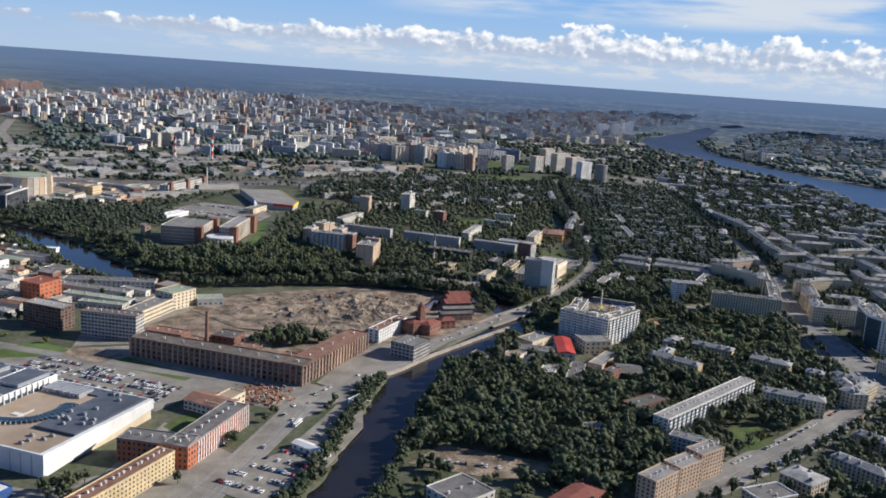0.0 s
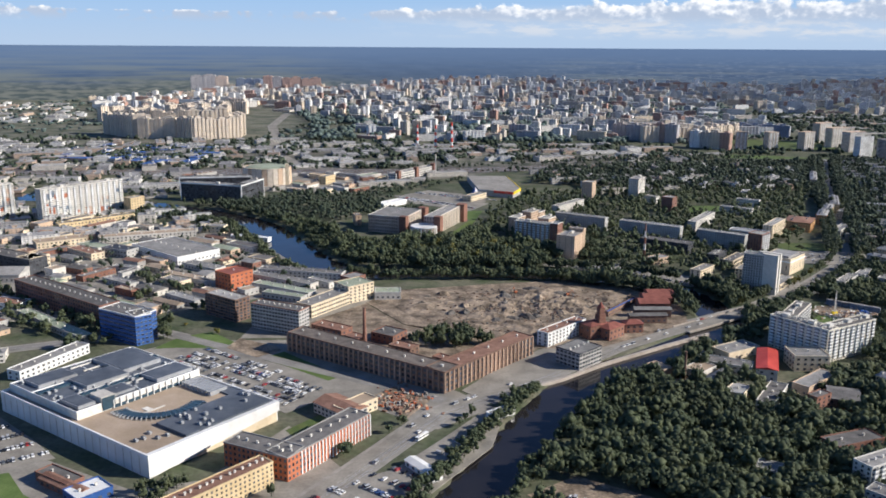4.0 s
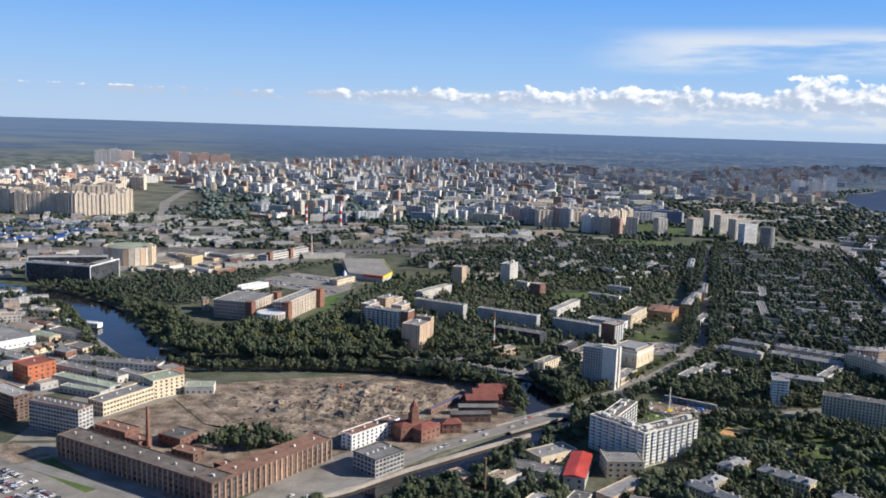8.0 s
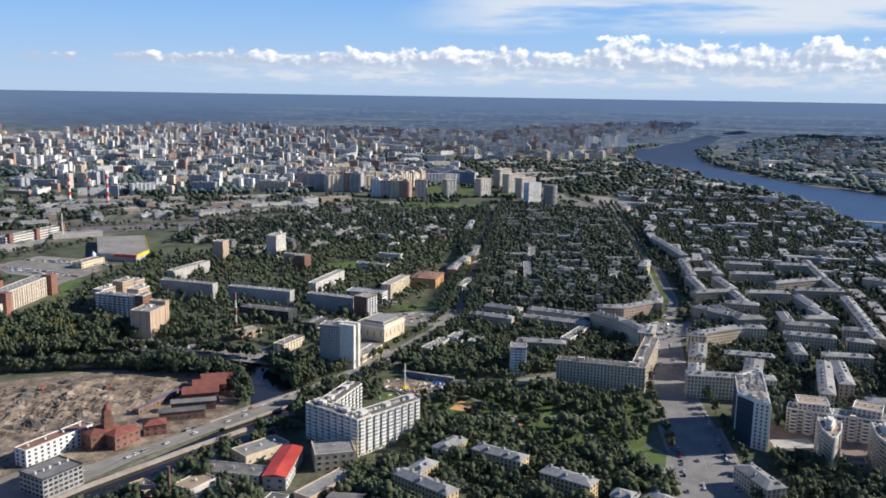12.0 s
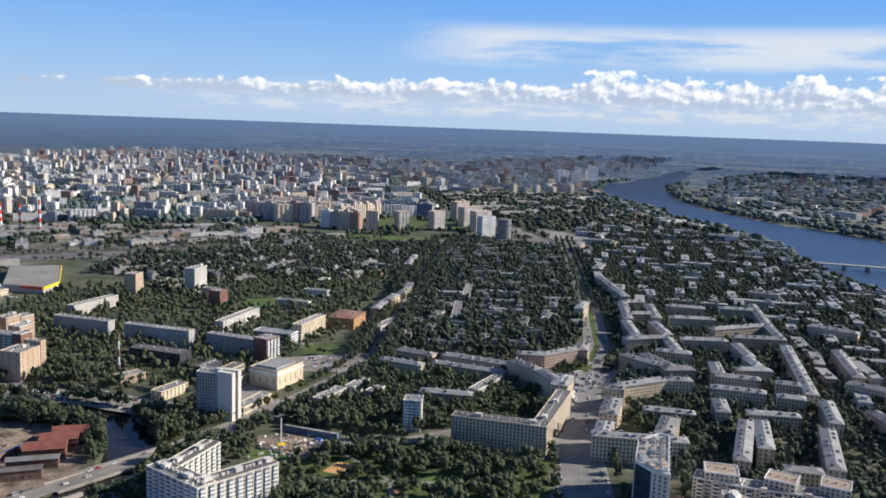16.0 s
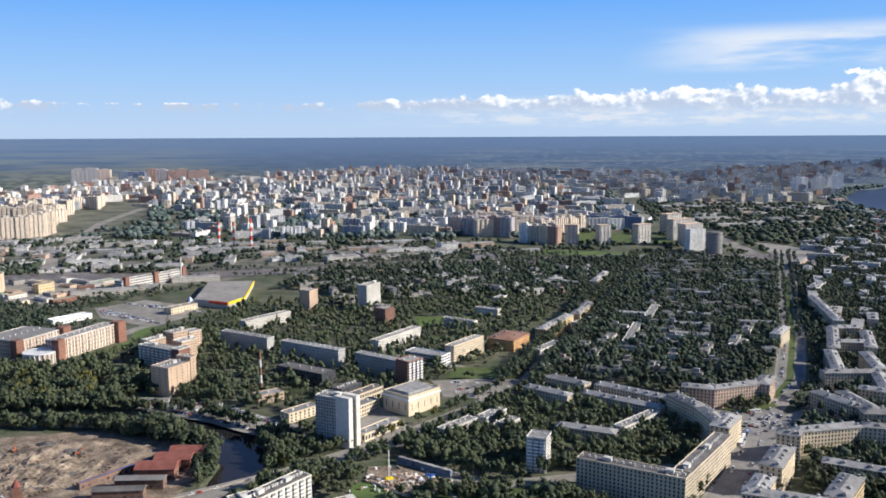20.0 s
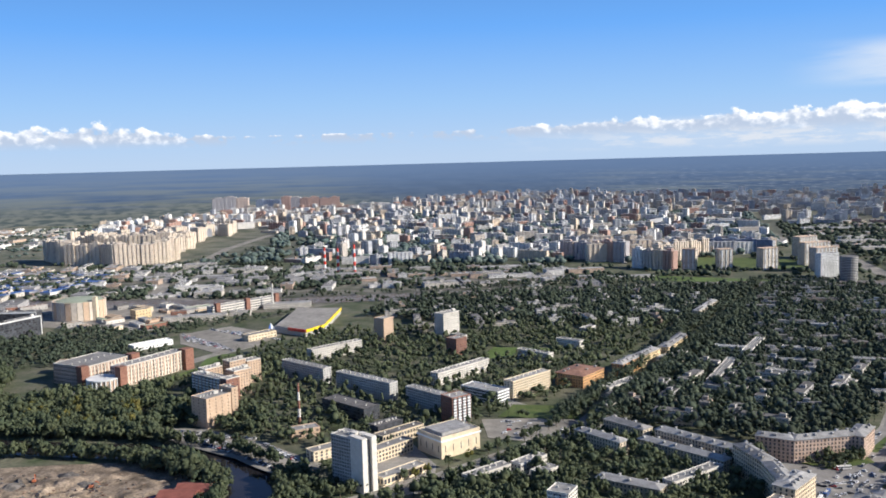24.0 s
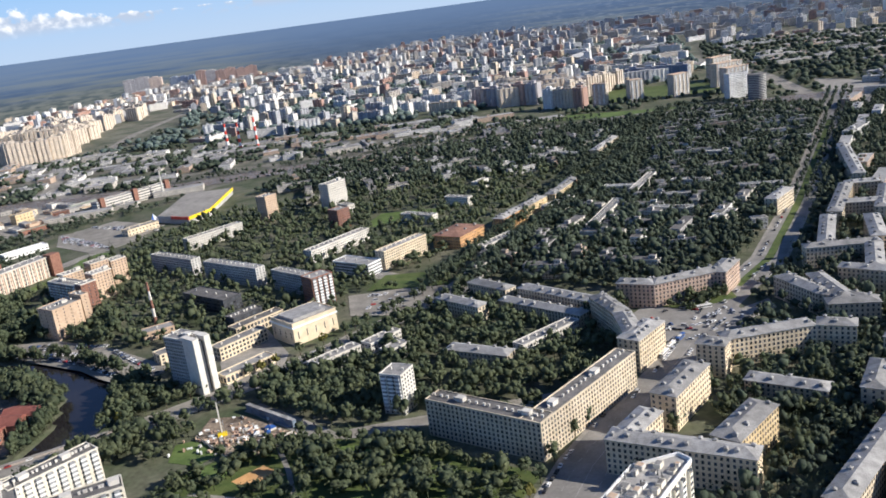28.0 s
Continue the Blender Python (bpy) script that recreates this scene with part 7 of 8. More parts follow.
far_blocks("garage_row", "long low row of garages on sandy ground", [(1142, 1851), (1253, 1909), (1330, 2084), (1243, 2108), (1160, 2000)], 16, "far_low", (3, 4), (60, 90), (5, 7), 1.15, 48, roof="tin", spread_a=0.02, things=16)


PLOT_EDGE = [(-140, 815), (-108, 856), (2, 890), (80, 908), (138, 868), (160, 815), (108, 800), (68, 770), (13, 690)]

# ---- trees ----


def ico():
    t = (1 + 5 ** 0.5) / 2
    v = np.array([(-1, t, 0), (1, t, 0), (-1, -t, 0), (1, -t, 0), (0, -1, t), (0, 1, t), (0, -1, -t), (0, 1, -t), (t, 0, -1), (t, 0, 1), (-t, 0, -1), (-t, 0, 1)], float)
    f = np.array([(0, 11, 5), (0, 5, 1), (0, 1, 7), (0, 7, 10), (0, 10, 11), (1, 5, 9), (5, 11, 4), (11, 10, 2), (10, 7, 6), (7, 1, 8),
                  (3, 9, 4), (3, 4, 2), (3, 2, 6), (3, 6, 8), (3, 8, 9), (4, 9, 5), (2, 4, 11), (6, 2, 10), (8, 6, 7), (9, 8, 1)])
    return v / np.linalg.norm(v[0]), f


ICO_V, ICO_F = ico()


def crown(rng, clumps, leaves, tall=1.0):
    """A crown of unit width and height 1 to 2: uneven clumps with loose leaf sprays round them."""
    vs, fs, n = [], [], 0
    for i in range(clumps):
        a, r = rng.uniform(0, 6.28), 0.33 * math.sqrt(rng.uniform(0, 1)) if i else 0
        z = (0.28 + 0.6 * rng.uniform(0, 1) * (1.25 - r * 1.6)) * tall if i else 0.5 * tall
        s = rng.uniform(0.13, 0.25)
        v = ICO_V * (s * rng.uniform(0.6, 1.35, (12, 1))) * (1, 1, rng.uniform(0.8, 1.2) * (0.8 + 0.3 * tall))
        v = v + (r * math.cos(a), r * math.sin(a), z)
        vs.append(v)
        fs.append(ICO_F + n)
        n += 12
    for i in range(leaves):
        d = rng.normal(size=3)
        d /= np.linalg.norm(d)
        c = d * rng.uniform(0.36, 0.54) * (1, 1, tall) + (0, 0, 0.55 * tall)
        e = rng.normal(size=3)
        e -= d * (e @ d) * rng.uniform(0.3, 1)
        e /= np.linalg.norm(e)
        g = np.cross(d, e) + d * rng.uniform(-0.4, 0.4)
        s = rng.uniform(0.04, 0.085)
        vs.append(np.array([c + e * s, c - e * s * 0.6 + g * s, c - e * s * 0.6 - g * s]))
        fs.append(np.array([(n, n + 1, n + 2)]))
        n += 3
    return np.concatenate(vs), np.concatenate(fs)


RNG = np.random.default_rng(7)
NEAR_CROWNS = [crown(RNG, 9, 50) for _ in range(6)]
TALL_CROWNS = [crown(RNG, 7, 110, 2.2) for _ in range(3)]
MID_CROWNS = [crown(RNG, 3, 12) for _ in range(6)]
FAR_CROWNS = [(ICO_V * RNG.uniform(0.35, 0.6, (12, 1)) + (0, 0, 0.4), ICO_F) for _ in range(5)]


def grove(name, label, x, y, high, wide, crowns, mat, trunk=True):
    """Many trees as one mesh."""
    if len(x) == 0:
        return
    vs, fs, n = [], [], 0
    swell = 1 + 0.16 * np.sin(x / 13 + 1.9 * np.sin(y / 31)) * np.sin(y / 17 + 1.3 * np.sin(x / 23)) + RNG.normal(0, 0.12, len(x))
    high, wide = high * np.clip(swell, 0.6, 1.35), wide * np.clip(swell + RNG.normal(0, 0.1, len(x)), 0.6, 1.45)
    pick = RNG.integers(0, len(crowns), len(x))
    turn = RNG.uniform(0, 6.28, len(x))
    for k, (v, f) in enumerate(crowns):
        who = np.flatnonzero(pick == k)
        if len(who) == 0:
            continue
        c, s = np.cos(turn[who])[:, None], np.sin(turn[who])[:, None]
        top = v[:, 2].max()
        px = x[who, None] + wide[who, None] * (v[:, 0] * c - v[:, 1] * s)
        py = y[who, None] + wide[who, None] * (v[:, 0] * s + v[:, 1] * c)
        pz = high[who, None] * (0.16 + 0.84 * v[:, 2] / top)
        vs.append(np.stack([px, py, pz], -1).reshape(-1, 3))
        fs.append((f[None] + n + (np.arange(len(who)) * len(v))[:, None, None]).reshape(-1, 3))
        n += len(who) * len(v)
    if trunk:
        a = np.arange(3) * 2.094
        ring = np.stack([np.cos(a), np.sin(a)], -1)
        low = np.stack([x[:, None] + 0.3 * ring[:, 0], y[:, None] + 0.3 * ring[:, 1], 0 * x[:, None] + 0 * ring[:, 0] - 0.2], -1)
        up = np.stack([x[:, None] + 0.15 * ring[:, 0], y[:, None] + 0.15 * ring[:, 1], high[:, None] * 0.55 + 0 * ring[:, 0]], -1)
        tv = np.concatenate([low, up], 1).reshape(-1, 3)
        tf = np.array([(0, 1, 4), (0, 4, 3), (1, 2, 5), (1, 5, 4), (2, 0, 3), (2, 3, 5)])
        vs.append(tv)
        fs.append((tf[None] + n + (np.arange(len(x)) * 6)[:, None, None]).reshape(-1, 3))
        n += len(tv)
    v, f = settle(np.concatenate(vs)), np.concatenate(fs)
    me = bpy.data.meshes.new(name)
    me.vertices.add(len(v))
    me.vertices.foreach_set("co", v.ravel())
    me.loops.add(f.size)
    me.loops.foreach_set("vertex_index", f.ravel().astype(np.int32))
    me.polygons.add(len(f))
    me.polygons.foreach_set("loop_start", np.arange(0, f.size, 3, dtype=np.int32))
    me.polygons.foreach_set("use_smooth", np.ones(len(f), bool))
    me.update(calc_edges=True)
    me.materials.append(M[mat])
    tagged(new(name, me), label, "trees", kind="stuff")


def strew(poly, step, jitter=0.45, keep=1.0, check=True):
    p = np.array(poly, float)
    lo, hi = p.min(0), p.max(0)
    xs, ys = np.meshgrid(np.arange(lo[0], hi[0], step), np.arange(lo[1], hi[1], step), indexing="ij")
    x = (xs + RNG.uniform(-jitter, jitter, xs.shape) * step).ravel()
    y = (ys + RNG.uniform(-jitter, jitter, xs.shape) * step).ravel()
    ok = inside(p, x, y) & (RNG.uniform(size=len(x)) < keep)
    if check:
        ok &= free(x, y)
    return x[ok], y[ok]


def wood(label, poly, step, high, wide, crowns, mat, keep=1.0, name="woodland", trunk=True, clump=False):
    x, y = strew(poly, step, keep=keep)
    if clump:
        ok = np.sin(x / 47 + 2.2 * np.sin(y / 71)) * np.sin(y / 39 + 1.7 * np.sin(x / 83)) + RNG.uniform(-0.35, 0.35, len(x)) > 0.12
        x, y = x[ok], y[ok]
    grove(name, label, x, y, RNG.uniform(*high, len(x)), RNG.uniform(*wide, len(x)), crowns, mat, trunk)


wood("dense green park trees beside the river", [(2, 430), (28, 500), (50, 560), (75, 618), (150, 650), (195, 612), (215, 560), (230, 500), (215, 430), (100, 380)], 9.5, (12, 19), (11, 16), NEAR_CROWNS, "foliage")
wood("park trees between the yellow houses", [(220, 540), (245, 660), (290, 640), (320, 740), (470, 590), (478, 545), (420, 500), (300, 436), (200, 390), (100, 360), (60, 400), (150, 440)], 10.0, (11, 17), (10, 15), NEAR_CROWNS, "foliage", 0.9)
wood("broad park of green trees by the avenue", [(307, 712), (316, 762), (364, 806), (455, 786), (535, 742), (512, 690), (470, 640), (440, 590), (390, 600), (360, 640)], 9.0, (8, 17), (8, 15), NEAR_CROWNS, "foliage", 0.68)
wood("bushes and trees on the river bank", [(-100, 380), (-60, 440), (-20, 520), (20, 590), (10, 600), (-40, 540), (-80, 450)], 6.0, (7, 11), (6, 9), NEAR_CROWNS, "foliage", 0.9)
wood("dark trees along the river bend", [(140, 660), (215, 715), (270, 790), (235, 900), (160, 975), (40, 985), (-120, 975), (-120, 925), (60, 915), (140, 880), (186, 820), (190, 780), (140, 720)], 8.5, (11, 17), (10, 15), NEAR_CROWNS, "foliage")
wood("tall dark trees on the inner river bank", [(40, 924), (110, 908), (152, 884), (172, 840), (182, 800), (172, 796), (160, 830), (140, 872), (100, 894), (40, 908)], 8.0, (15, 21), (11, 15), NEAR_CROWNS, "foliage")
wood("mixed wood behind the river bend", [(-330, 1240), (-240, 1080), (-190, 990), (-60, 975), (100, 985), (160, 990), (120, 1060), (0, 1080), (-40, 1170), (-100, 1120), (-200, 1080), (-260, 1180)], 9.5, (11, 19), (11, 16), NEAR_CROWNS[:4], "foliage", 0.95)
wood("yellowing trees in the wood", [(-240, 1080), (-60, 975), (60, 990), (20, 1060), (-160, 1060)], 19.0, (13, 19), (9, 13), NEAR_CROWNS[2:], "foliage_warm", 0.6)
wood("trees on the river bank", [(-420, 1260), (-330, 1090), (-250, 960), (-210, 930), (-230, 900), (-330, 1040), (-480, 1240), (-700, 1330), (-700, 1400), (-480, 1340)], 9.0, (9, 15), (8, 11), NEAR_CROWNS[:3], "foliage", 0.8)
wood("green courts of the housing quarter", [(90, 1000), (250, 960), (330, 1000), (400, 1100), (440, 1250), (560, 1560), (250, 1560), (40, 1460), (-20, 1300), (-40, 1180), (20, 1090)], 10.5, (9, 17), (8, 14), MID_CROWNS, "foliage", 0.8)
wood("trees round the houses by the crossroads", [(330, 850), (420, 830), (545, 800), (620, 900), (600, 1000), (470, 1060), (400, 990)], 9.5, (9, 16), (9, 13), NEAR_CROWNS[:3], "foliage", 0.85)
wood("wooded housing quarter beyond the crossroads", [(440, 1090), (640, 1010), (700, 1080), (790, 1280), (990, 1860), (900, 1960), (240, 1900), (120, 1800), (60, 1620), (240, 1560), (560, 1560), (500, 1280)], 9.8, (12, 18.5), (11, 17), MID_CROWNS, "foliage_far", 0.98)
wood("green courts of the avenue quarter", [(600, 650), (760, 600), (1000, 740), (1400, 1000), (1440, 1550), (1570, 2050), (1280, 2300), (1050, 2000), (820, 1290), (740, 1080), (680, 960), (660, 850)], 9.8, (10, 17.5), (9, 14), MID_CROWNS, "foliage_far", 0.92)
wood("belt of trees along the railway", [(-450, 1760), (-200, 1700), (60, 1760), (240, 1900), (900, 1960), (1000, 2050), (560, 2070), (300, 2010), (0, 1850)], 10.5, (8, 14), (9, 13), MID_CROWNS[:3], "foliage_far", 0.8)
wood("scattered trees among the works", [(-1200, 900), (-560, 1000), (-500, 760), (-200, 860), (-330, 1080), (-600, 1400), (-400, 1500), (-100, 1560), (-200, 1700), (-1200, 1700)], 18, (7, 13), (7, 11), MID_CROWNS, "foliage_far", 0.7)
wood("scattered trees among the sheds", [(-1200, 1600), (-400, 1700), (300, 2050), (300, 2280), (-700, 2320), (-1500, 2300)], 12, (6, 11), (8, 14), FAR_CROWNS, "foliage_far", 0.75, trunk=False, clump=True)
wood("clumps of trees before the far towers", [(250, 1960), (960, 2000), (1000, 2100), (860, 2480), (600, 2300), (300, 2280), (200, 2200)], 13, (7, 12), (8, 14), FAR_CROWNS, "foliage_far", 0.8, trunk=False, clump=True)
wood("trees of the river plain", [(1000, 2050), (1300, 2280), (1640, 2150), (1680, 2500), (1700, 3200), (1000, 3400), (920, 2700)], 22, (8, 14), (14, 22), FAR_CROWNS, "foliage_far", 0.8, trunk=False)
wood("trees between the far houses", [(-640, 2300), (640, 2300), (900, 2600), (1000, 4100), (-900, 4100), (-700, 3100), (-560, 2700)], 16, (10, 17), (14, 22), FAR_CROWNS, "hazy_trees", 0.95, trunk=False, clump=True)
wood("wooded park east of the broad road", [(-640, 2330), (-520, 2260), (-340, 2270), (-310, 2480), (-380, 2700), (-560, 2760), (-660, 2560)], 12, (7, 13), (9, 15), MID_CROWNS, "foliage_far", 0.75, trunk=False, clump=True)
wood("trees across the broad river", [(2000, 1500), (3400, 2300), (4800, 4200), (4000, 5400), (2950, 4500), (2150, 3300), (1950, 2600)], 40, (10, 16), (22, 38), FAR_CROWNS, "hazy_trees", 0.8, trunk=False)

wood("dense trees between river and railway yards", [(-430, 1290), (-230, 1230), (-110, 1290), (-60, 1380), (-170, 1500), (-330, 1560), (-420, 1480), (-560, 1440)], 12, (9, 15), (9, 13), MID_CROWNS, "foliage_far", 0.75, clump=True)
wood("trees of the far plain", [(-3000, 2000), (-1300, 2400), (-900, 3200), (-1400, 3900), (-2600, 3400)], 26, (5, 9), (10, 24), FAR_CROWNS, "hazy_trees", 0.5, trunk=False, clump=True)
wood("tree belt along the old siding", [(-636, 869), (-572, 821), (-474, 727), (-386, 656), (-354, 677), (-389, 724), (-464, 770), (-575, 866), (-670, 932)], 10, (8, 14), (8, 12), NEAR_CROWNS[:3], "foliage", 0.8)
wood("trees before the blue office", [(-324, 684), (-309, 676), (-319, 725), (-341, 743)], 9, (9, 14), (9, 12), NEAR_CROWNS[2:], "foliage", 0.9)
wood("trees between works and sheds", [(-404, 824), (-358, 772), (-298, 742), (-310, 820), (-387, 917), (-427, 894)], 12, (8, 13), (8, 12), NEAR_CROWNS[2:], "foliage", 0.55)
wood("scrub by the sheds", [(-309, 676), (-253, 659), (-220, 673), (-264, 714), (-315, 742)], 13, (3, 7), (4, 8), NEAR_CROWNS[3:], "foliage_warm", 0.4)
for off in (-24, -14, 14, 24):
    bx, by = [], []
    for a, b in zip(BOULEVARD, BOULEVARD[1:]):
        L = math.dist(a, b)
        for t in np.arange(0, L, 9.0):
            bx.append(a[0] + (b[0] - a[0]) * t / L - (b[1] - a[1]) / L * off + RNG.uniform(-2, 2))
            by.append(a[1] + (b[1] - a[1]) * t / L + (b[0] - a[0]) / L * off + RNG.uniform(-2, 2))
    grove("boulevard_trees", "tall dark trees lining the boulevard", np.array(bx), np.array(by), RNG.uniform(13, 20, len(bx)), RNG.uniform(7, 10, len(bx)), TALL_CROWNS, "foliage_far")
for off in (-19, -8, 6, 19):
    bx, by = [], []
    for a, b in zip(AVENUE[13:], AVENUE[14:]):
        L = math.dist(a, b)
        for t in np.arange(0, L, 10.0):
            bx.append(a[0] + (b[0] - a[0]) * t / L - (b[1] - a[1]) / L * off + RNG.uniform(-2, 2))
            by.append(a[1] + (b[1] - a[1]) * t / L + (b[0] - a[0]) / L * off + RNG.uniform(-2, 2))
    grove("avenue_trees", "rows of trees along the straight avenue", np.array(bx), np.array(by), RNG.uniform(8, 13, len(bx)), RNG.uniform(6, 9, len(bx)), MID_CROWNS, "foliage_far")
wood("trees beside the lower avenue", [(205, 330), (330, 400), (480, 500), (560, 560), (640, 560), (760, 600), (640, 450), (420, 330), (250, 260)], 10, (9, 15), (9, 13), NEAR_CROWNS[:3], "foliage", 0.85)
wood("bushes by the near river bank", [(-60, 340), (0, 425), (40, 440), (120, 400), (60, 330)], 9, (5, 11), (6, 11), NEAR_CROWNS[3:], "foliage", 0.6)
wood("trees round the shopping centre", [(-300, 330), (-200, 395), (-120, 440), (-60, 540), (-40, 560), (-90, 520), (-160, 440), (-240, 400), (-350, 380)], 15, (6, 11), (6, 10), NEAR_CROWNS[3:], "foliage", 0.45)
wood("dark trees before the shopping centre", [(-250, 395), (-232, 425), (-212, 437), (-205, 428), (-228, 398)], 7, (8, 12), (7, 10), NEAR_CROWNS[:3], "foliage", 0.85)
wood("roadside trees before the factory", [(-105, 500), (-70, 505), (-45, 560), (-20, 590), (-60, 580)], 9, (7, 11), (7, 10), NEAR_CROWNS[3:], "foliage", 0.8)
wood("trees in the factory yard", [(-95, 690), (-45, 680), (-20, 700), (-35, 725), (-75, 722)], 8, (10, 15), (8, 11), NEAR_CROWNS[2:], "foliage", 0.95)

wood("trees round the fenced building plot", [(189, 898), (245, 931), (322, 865), (290, 839), (307, 791), (281, 773), (231, 829)], 9, (8, 15), (8, 13), NEAR_CROWNS[:3], "foliage", 0.8)
wood("trees between lane and avenue houses", [(320, 870), (356, 924), (412, 915), (451, 836), (441, 806), (387, 812)], 9, (9, 17), (9, 13), NEAR_CROWNS[:3], "foliage", 0.85)
wood("park edge trees by the reddish playground", [(314, 751), (350, 767), (375, 802), (420, 801), (461, 776), (410, 732)], 9, (7, 15), (7, 12), NEAR_CROWNS[:3], "foliage", 0.5)
wood("trees in the courts of the avenue houses", [(639, 797), (619, 838), (656, 875), (712, 857), (755, 877), (713, 751), (657, 734)], 9, (8, 15), (8, 12), NEAR_CROWNS[:3], "foliage", 0.8)
wood("dark trees before the wedge towers", [(567, 606), (602, 601), (607, 554), (588, 537), (531, 540), (550, 568)], 8, (10, 17), (9, 13), NEAR_CROWNS, "foliage", 0.95)

wood("green row of trees along the river bank", [(-65, 418), (-41, 418), (-12, 482), (36, 596), (25, 607), (-25, 501)], 6.5, (7, 12), (6, 9), NEAR_CROWNS[:3], "foliage", 0.95)

for side in (-1, 1):
    bx, by = [], []
    for a, b in zip(NEVA[:-1], NEVA[1:]):
        L = math.dist(a, b)
        for q in np.arange(0, L, 7.0):
            y0 = a[1] + (b[1] - a[1]) * q / L
            if y0 > 4150:
                break
            off = side * (float(np.interp(y0, NEVA_Y, NEVA_HALF)) + RNG.uniform(14, 75))
            bx.append(a[0] + (b[0] - a[0]) * q / L - (b[1] - a[1]) / L * off)
            by.append(y0 + (b[0] - a[0]) / L * off)
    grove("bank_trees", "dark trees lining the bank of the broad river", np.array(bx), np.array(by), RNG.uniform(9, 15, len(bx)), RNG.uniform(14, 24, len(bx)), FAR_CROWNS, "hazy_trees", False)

wood("trees between offices and river works", [(-560, 1230), (-330, 1200), (-220, 1250), (-190, 1330), (-230, 1440), (-330, 1470), (-410, 1350), (-560, 1350)], 10.5, (9, 15), (9, 13), MID_CROWNS, "foliage_far", 0.85)
wood("trees along the works", [(-330, 1500), (-190, 1480), (-110, 1560), (-60, 1660), (-120, 1600), (-210, 1540)], 11, (7, 12), (8, 12), MID_CROWNS, "foliage_far", 0.8)

for first, last, near, far, high, sides, gap in ((1, 5, 21, 31, (6, 11), (1,), 3.2), (1, 4, 20, 28, (6, 11), (-1,), 5.0), (9, 16, 20, 33, (10, 16), (-1, 1), 3.0), (16, 22, 33, 46, (8, 13), (-1,), 4.0), (16, 22, 33, 42, (6, 10), (1,), 5.0)):
    for side in sides:
        bx, by = [], []
        for a, b in zip(OKHTA[first:last], OKHTA[first + 1:last + 1]):
            L = math.dist(a, b)
            for q in np.arange(0, L, gap):
                off = side * RNG.uniform(near, far)
                x, y = a[0] + (b[0] - a[0]) * q / L - (b[1] - a[1]) / L * off, a[1] + (b[1] - a[1]) * q / L + (b[0] - a[0]) / L * off
                if near_line(OKHTA, np.array(x), np.array(y)) > 19.5 and near_line(ARM, np.array(x), np.array(y)) > 32 and near_line(BANK_ROAD, np.array(x), np.array(y)) > 13 and not inside(PLOT_EDGE, np.array(x), np.array(y)):
                    bx.append(x)
                    by.append(y)
        grove("bank_trees", "dense green trees lining the river bank", np.array(bx), np.array(by), RNG.uniform(*high, len(bx)), RNG.uniform(7, 11, len(bx)), NEAR_CROWNS[:4], "foliage")

gx0, gy0 = strew([(619, 987), (638, 1010), (680, 1016), (683, 994), (646, 973)], 7, check=False)
grove("garden_trees", "dark trees of the small garden on the square", gx0, gy0, RNG.uniform(6, 11, len(gx0)), RNG.uniform(6, 9, len(gx0)), NEAR_CROWNS[:3], "foliage")

# ---- railway ----
for off in range(-30, 31, 6):
    line = [(x, y + off) for x, y in RAIL]
    structure("railway", ribbon(line, 2.6, 0.3), M["rust"], "rust-brown sleepers of a railway track", "railway")
    structure("railway", ribbon(line, 1.5, 0.4), M["metal"], "pale worn rails on sleepers", "railway")

# ---- rubble on the demolition plot ----
PLOT = [(-128, 815), (-100, 850), (2, 880), (77, 900), (132, 862), (108, 815), (68, 777), (13, 690), (-40, 735), (-90, 760)]
nx, ny = np.arange(-130, 136, 2.6), np.arange(688, 902, 2.6)
PX, PY = np.meshgrid(nx, ny, indexing="ij")
hgt = np.zeros(PX.shape)
for i in range(PX.shape[0]):
    for j in range(PX.shape[1]):
        p = Vector((PX[i, j] / 26, PY[i, j] / 26, 0.3))
        hgt[i, j] = 4.6 * noise.fractal(p, 0.8, 2.1, 5) + 1.5 * abs(noise.noise(p * 4))
ring = [*PLOT, PLOT[0]]
edge = np.clip(near_line(ring, PX, PY) / 10, 0, 1) * inside(PLOT, PX, PY)
core = np.exp(-(((PX - 40) / 60) ** 2 + ((PY - 810) / 50) ** 2))
ZZ = np.where(edge > 0, 0.5 + edge * (np.maximum(hgt, -0.9) * (0.4 + 1.1 * core) + 0.9), -1.0)
s = Shape()
ii = np.arange(PX.size).reshape(PX.shape)
s.v = np.stack([PX, PY, ZZ], -1).reshape(-1, 3).tolist()
keepq = ((edge[:-1, :-1] > 0) & (edge[1:, 1:] > 0) & (edge[1:, :-1] > 0) & (edge[:-1, 1:] > 0))
s.f = [tuple(q) for q in np.stack([ii[:-1, :-1], ii[1:, :-1], ii[1:, 1:], ii[:-1, 1:]], -1)[keepq].tolist()]
s.m, s.uv = [0] * len(s.f), [None] * len(s.f)
structure("rubble_ground", s, M["demolition"], "churned brown soil and rubble heaps of the cleared plot", "rubble")
rng = random.Random(11)
s = Shape()
for i in range(700):
    x, y = rng.gauss(30, 60), rng.gauss(805, 45)
    if inside(PLOT, np.array(x), np.array(y)):
        s.box(x, y, 0.8 + rng.uniform(0, 1.6), rng.uniform(0.6, 3.2), rng.uniform(0.5, 1.6), rng.uniform(0.3, 1.0), rng.uniform(0, 3.1), rng.randrange(3))
structure("rubble", s, [M["pier_brick"], M["brick_dark"], M["felt"]], "scattered blocks of broken concrete and brick", "rubble", "stuff")


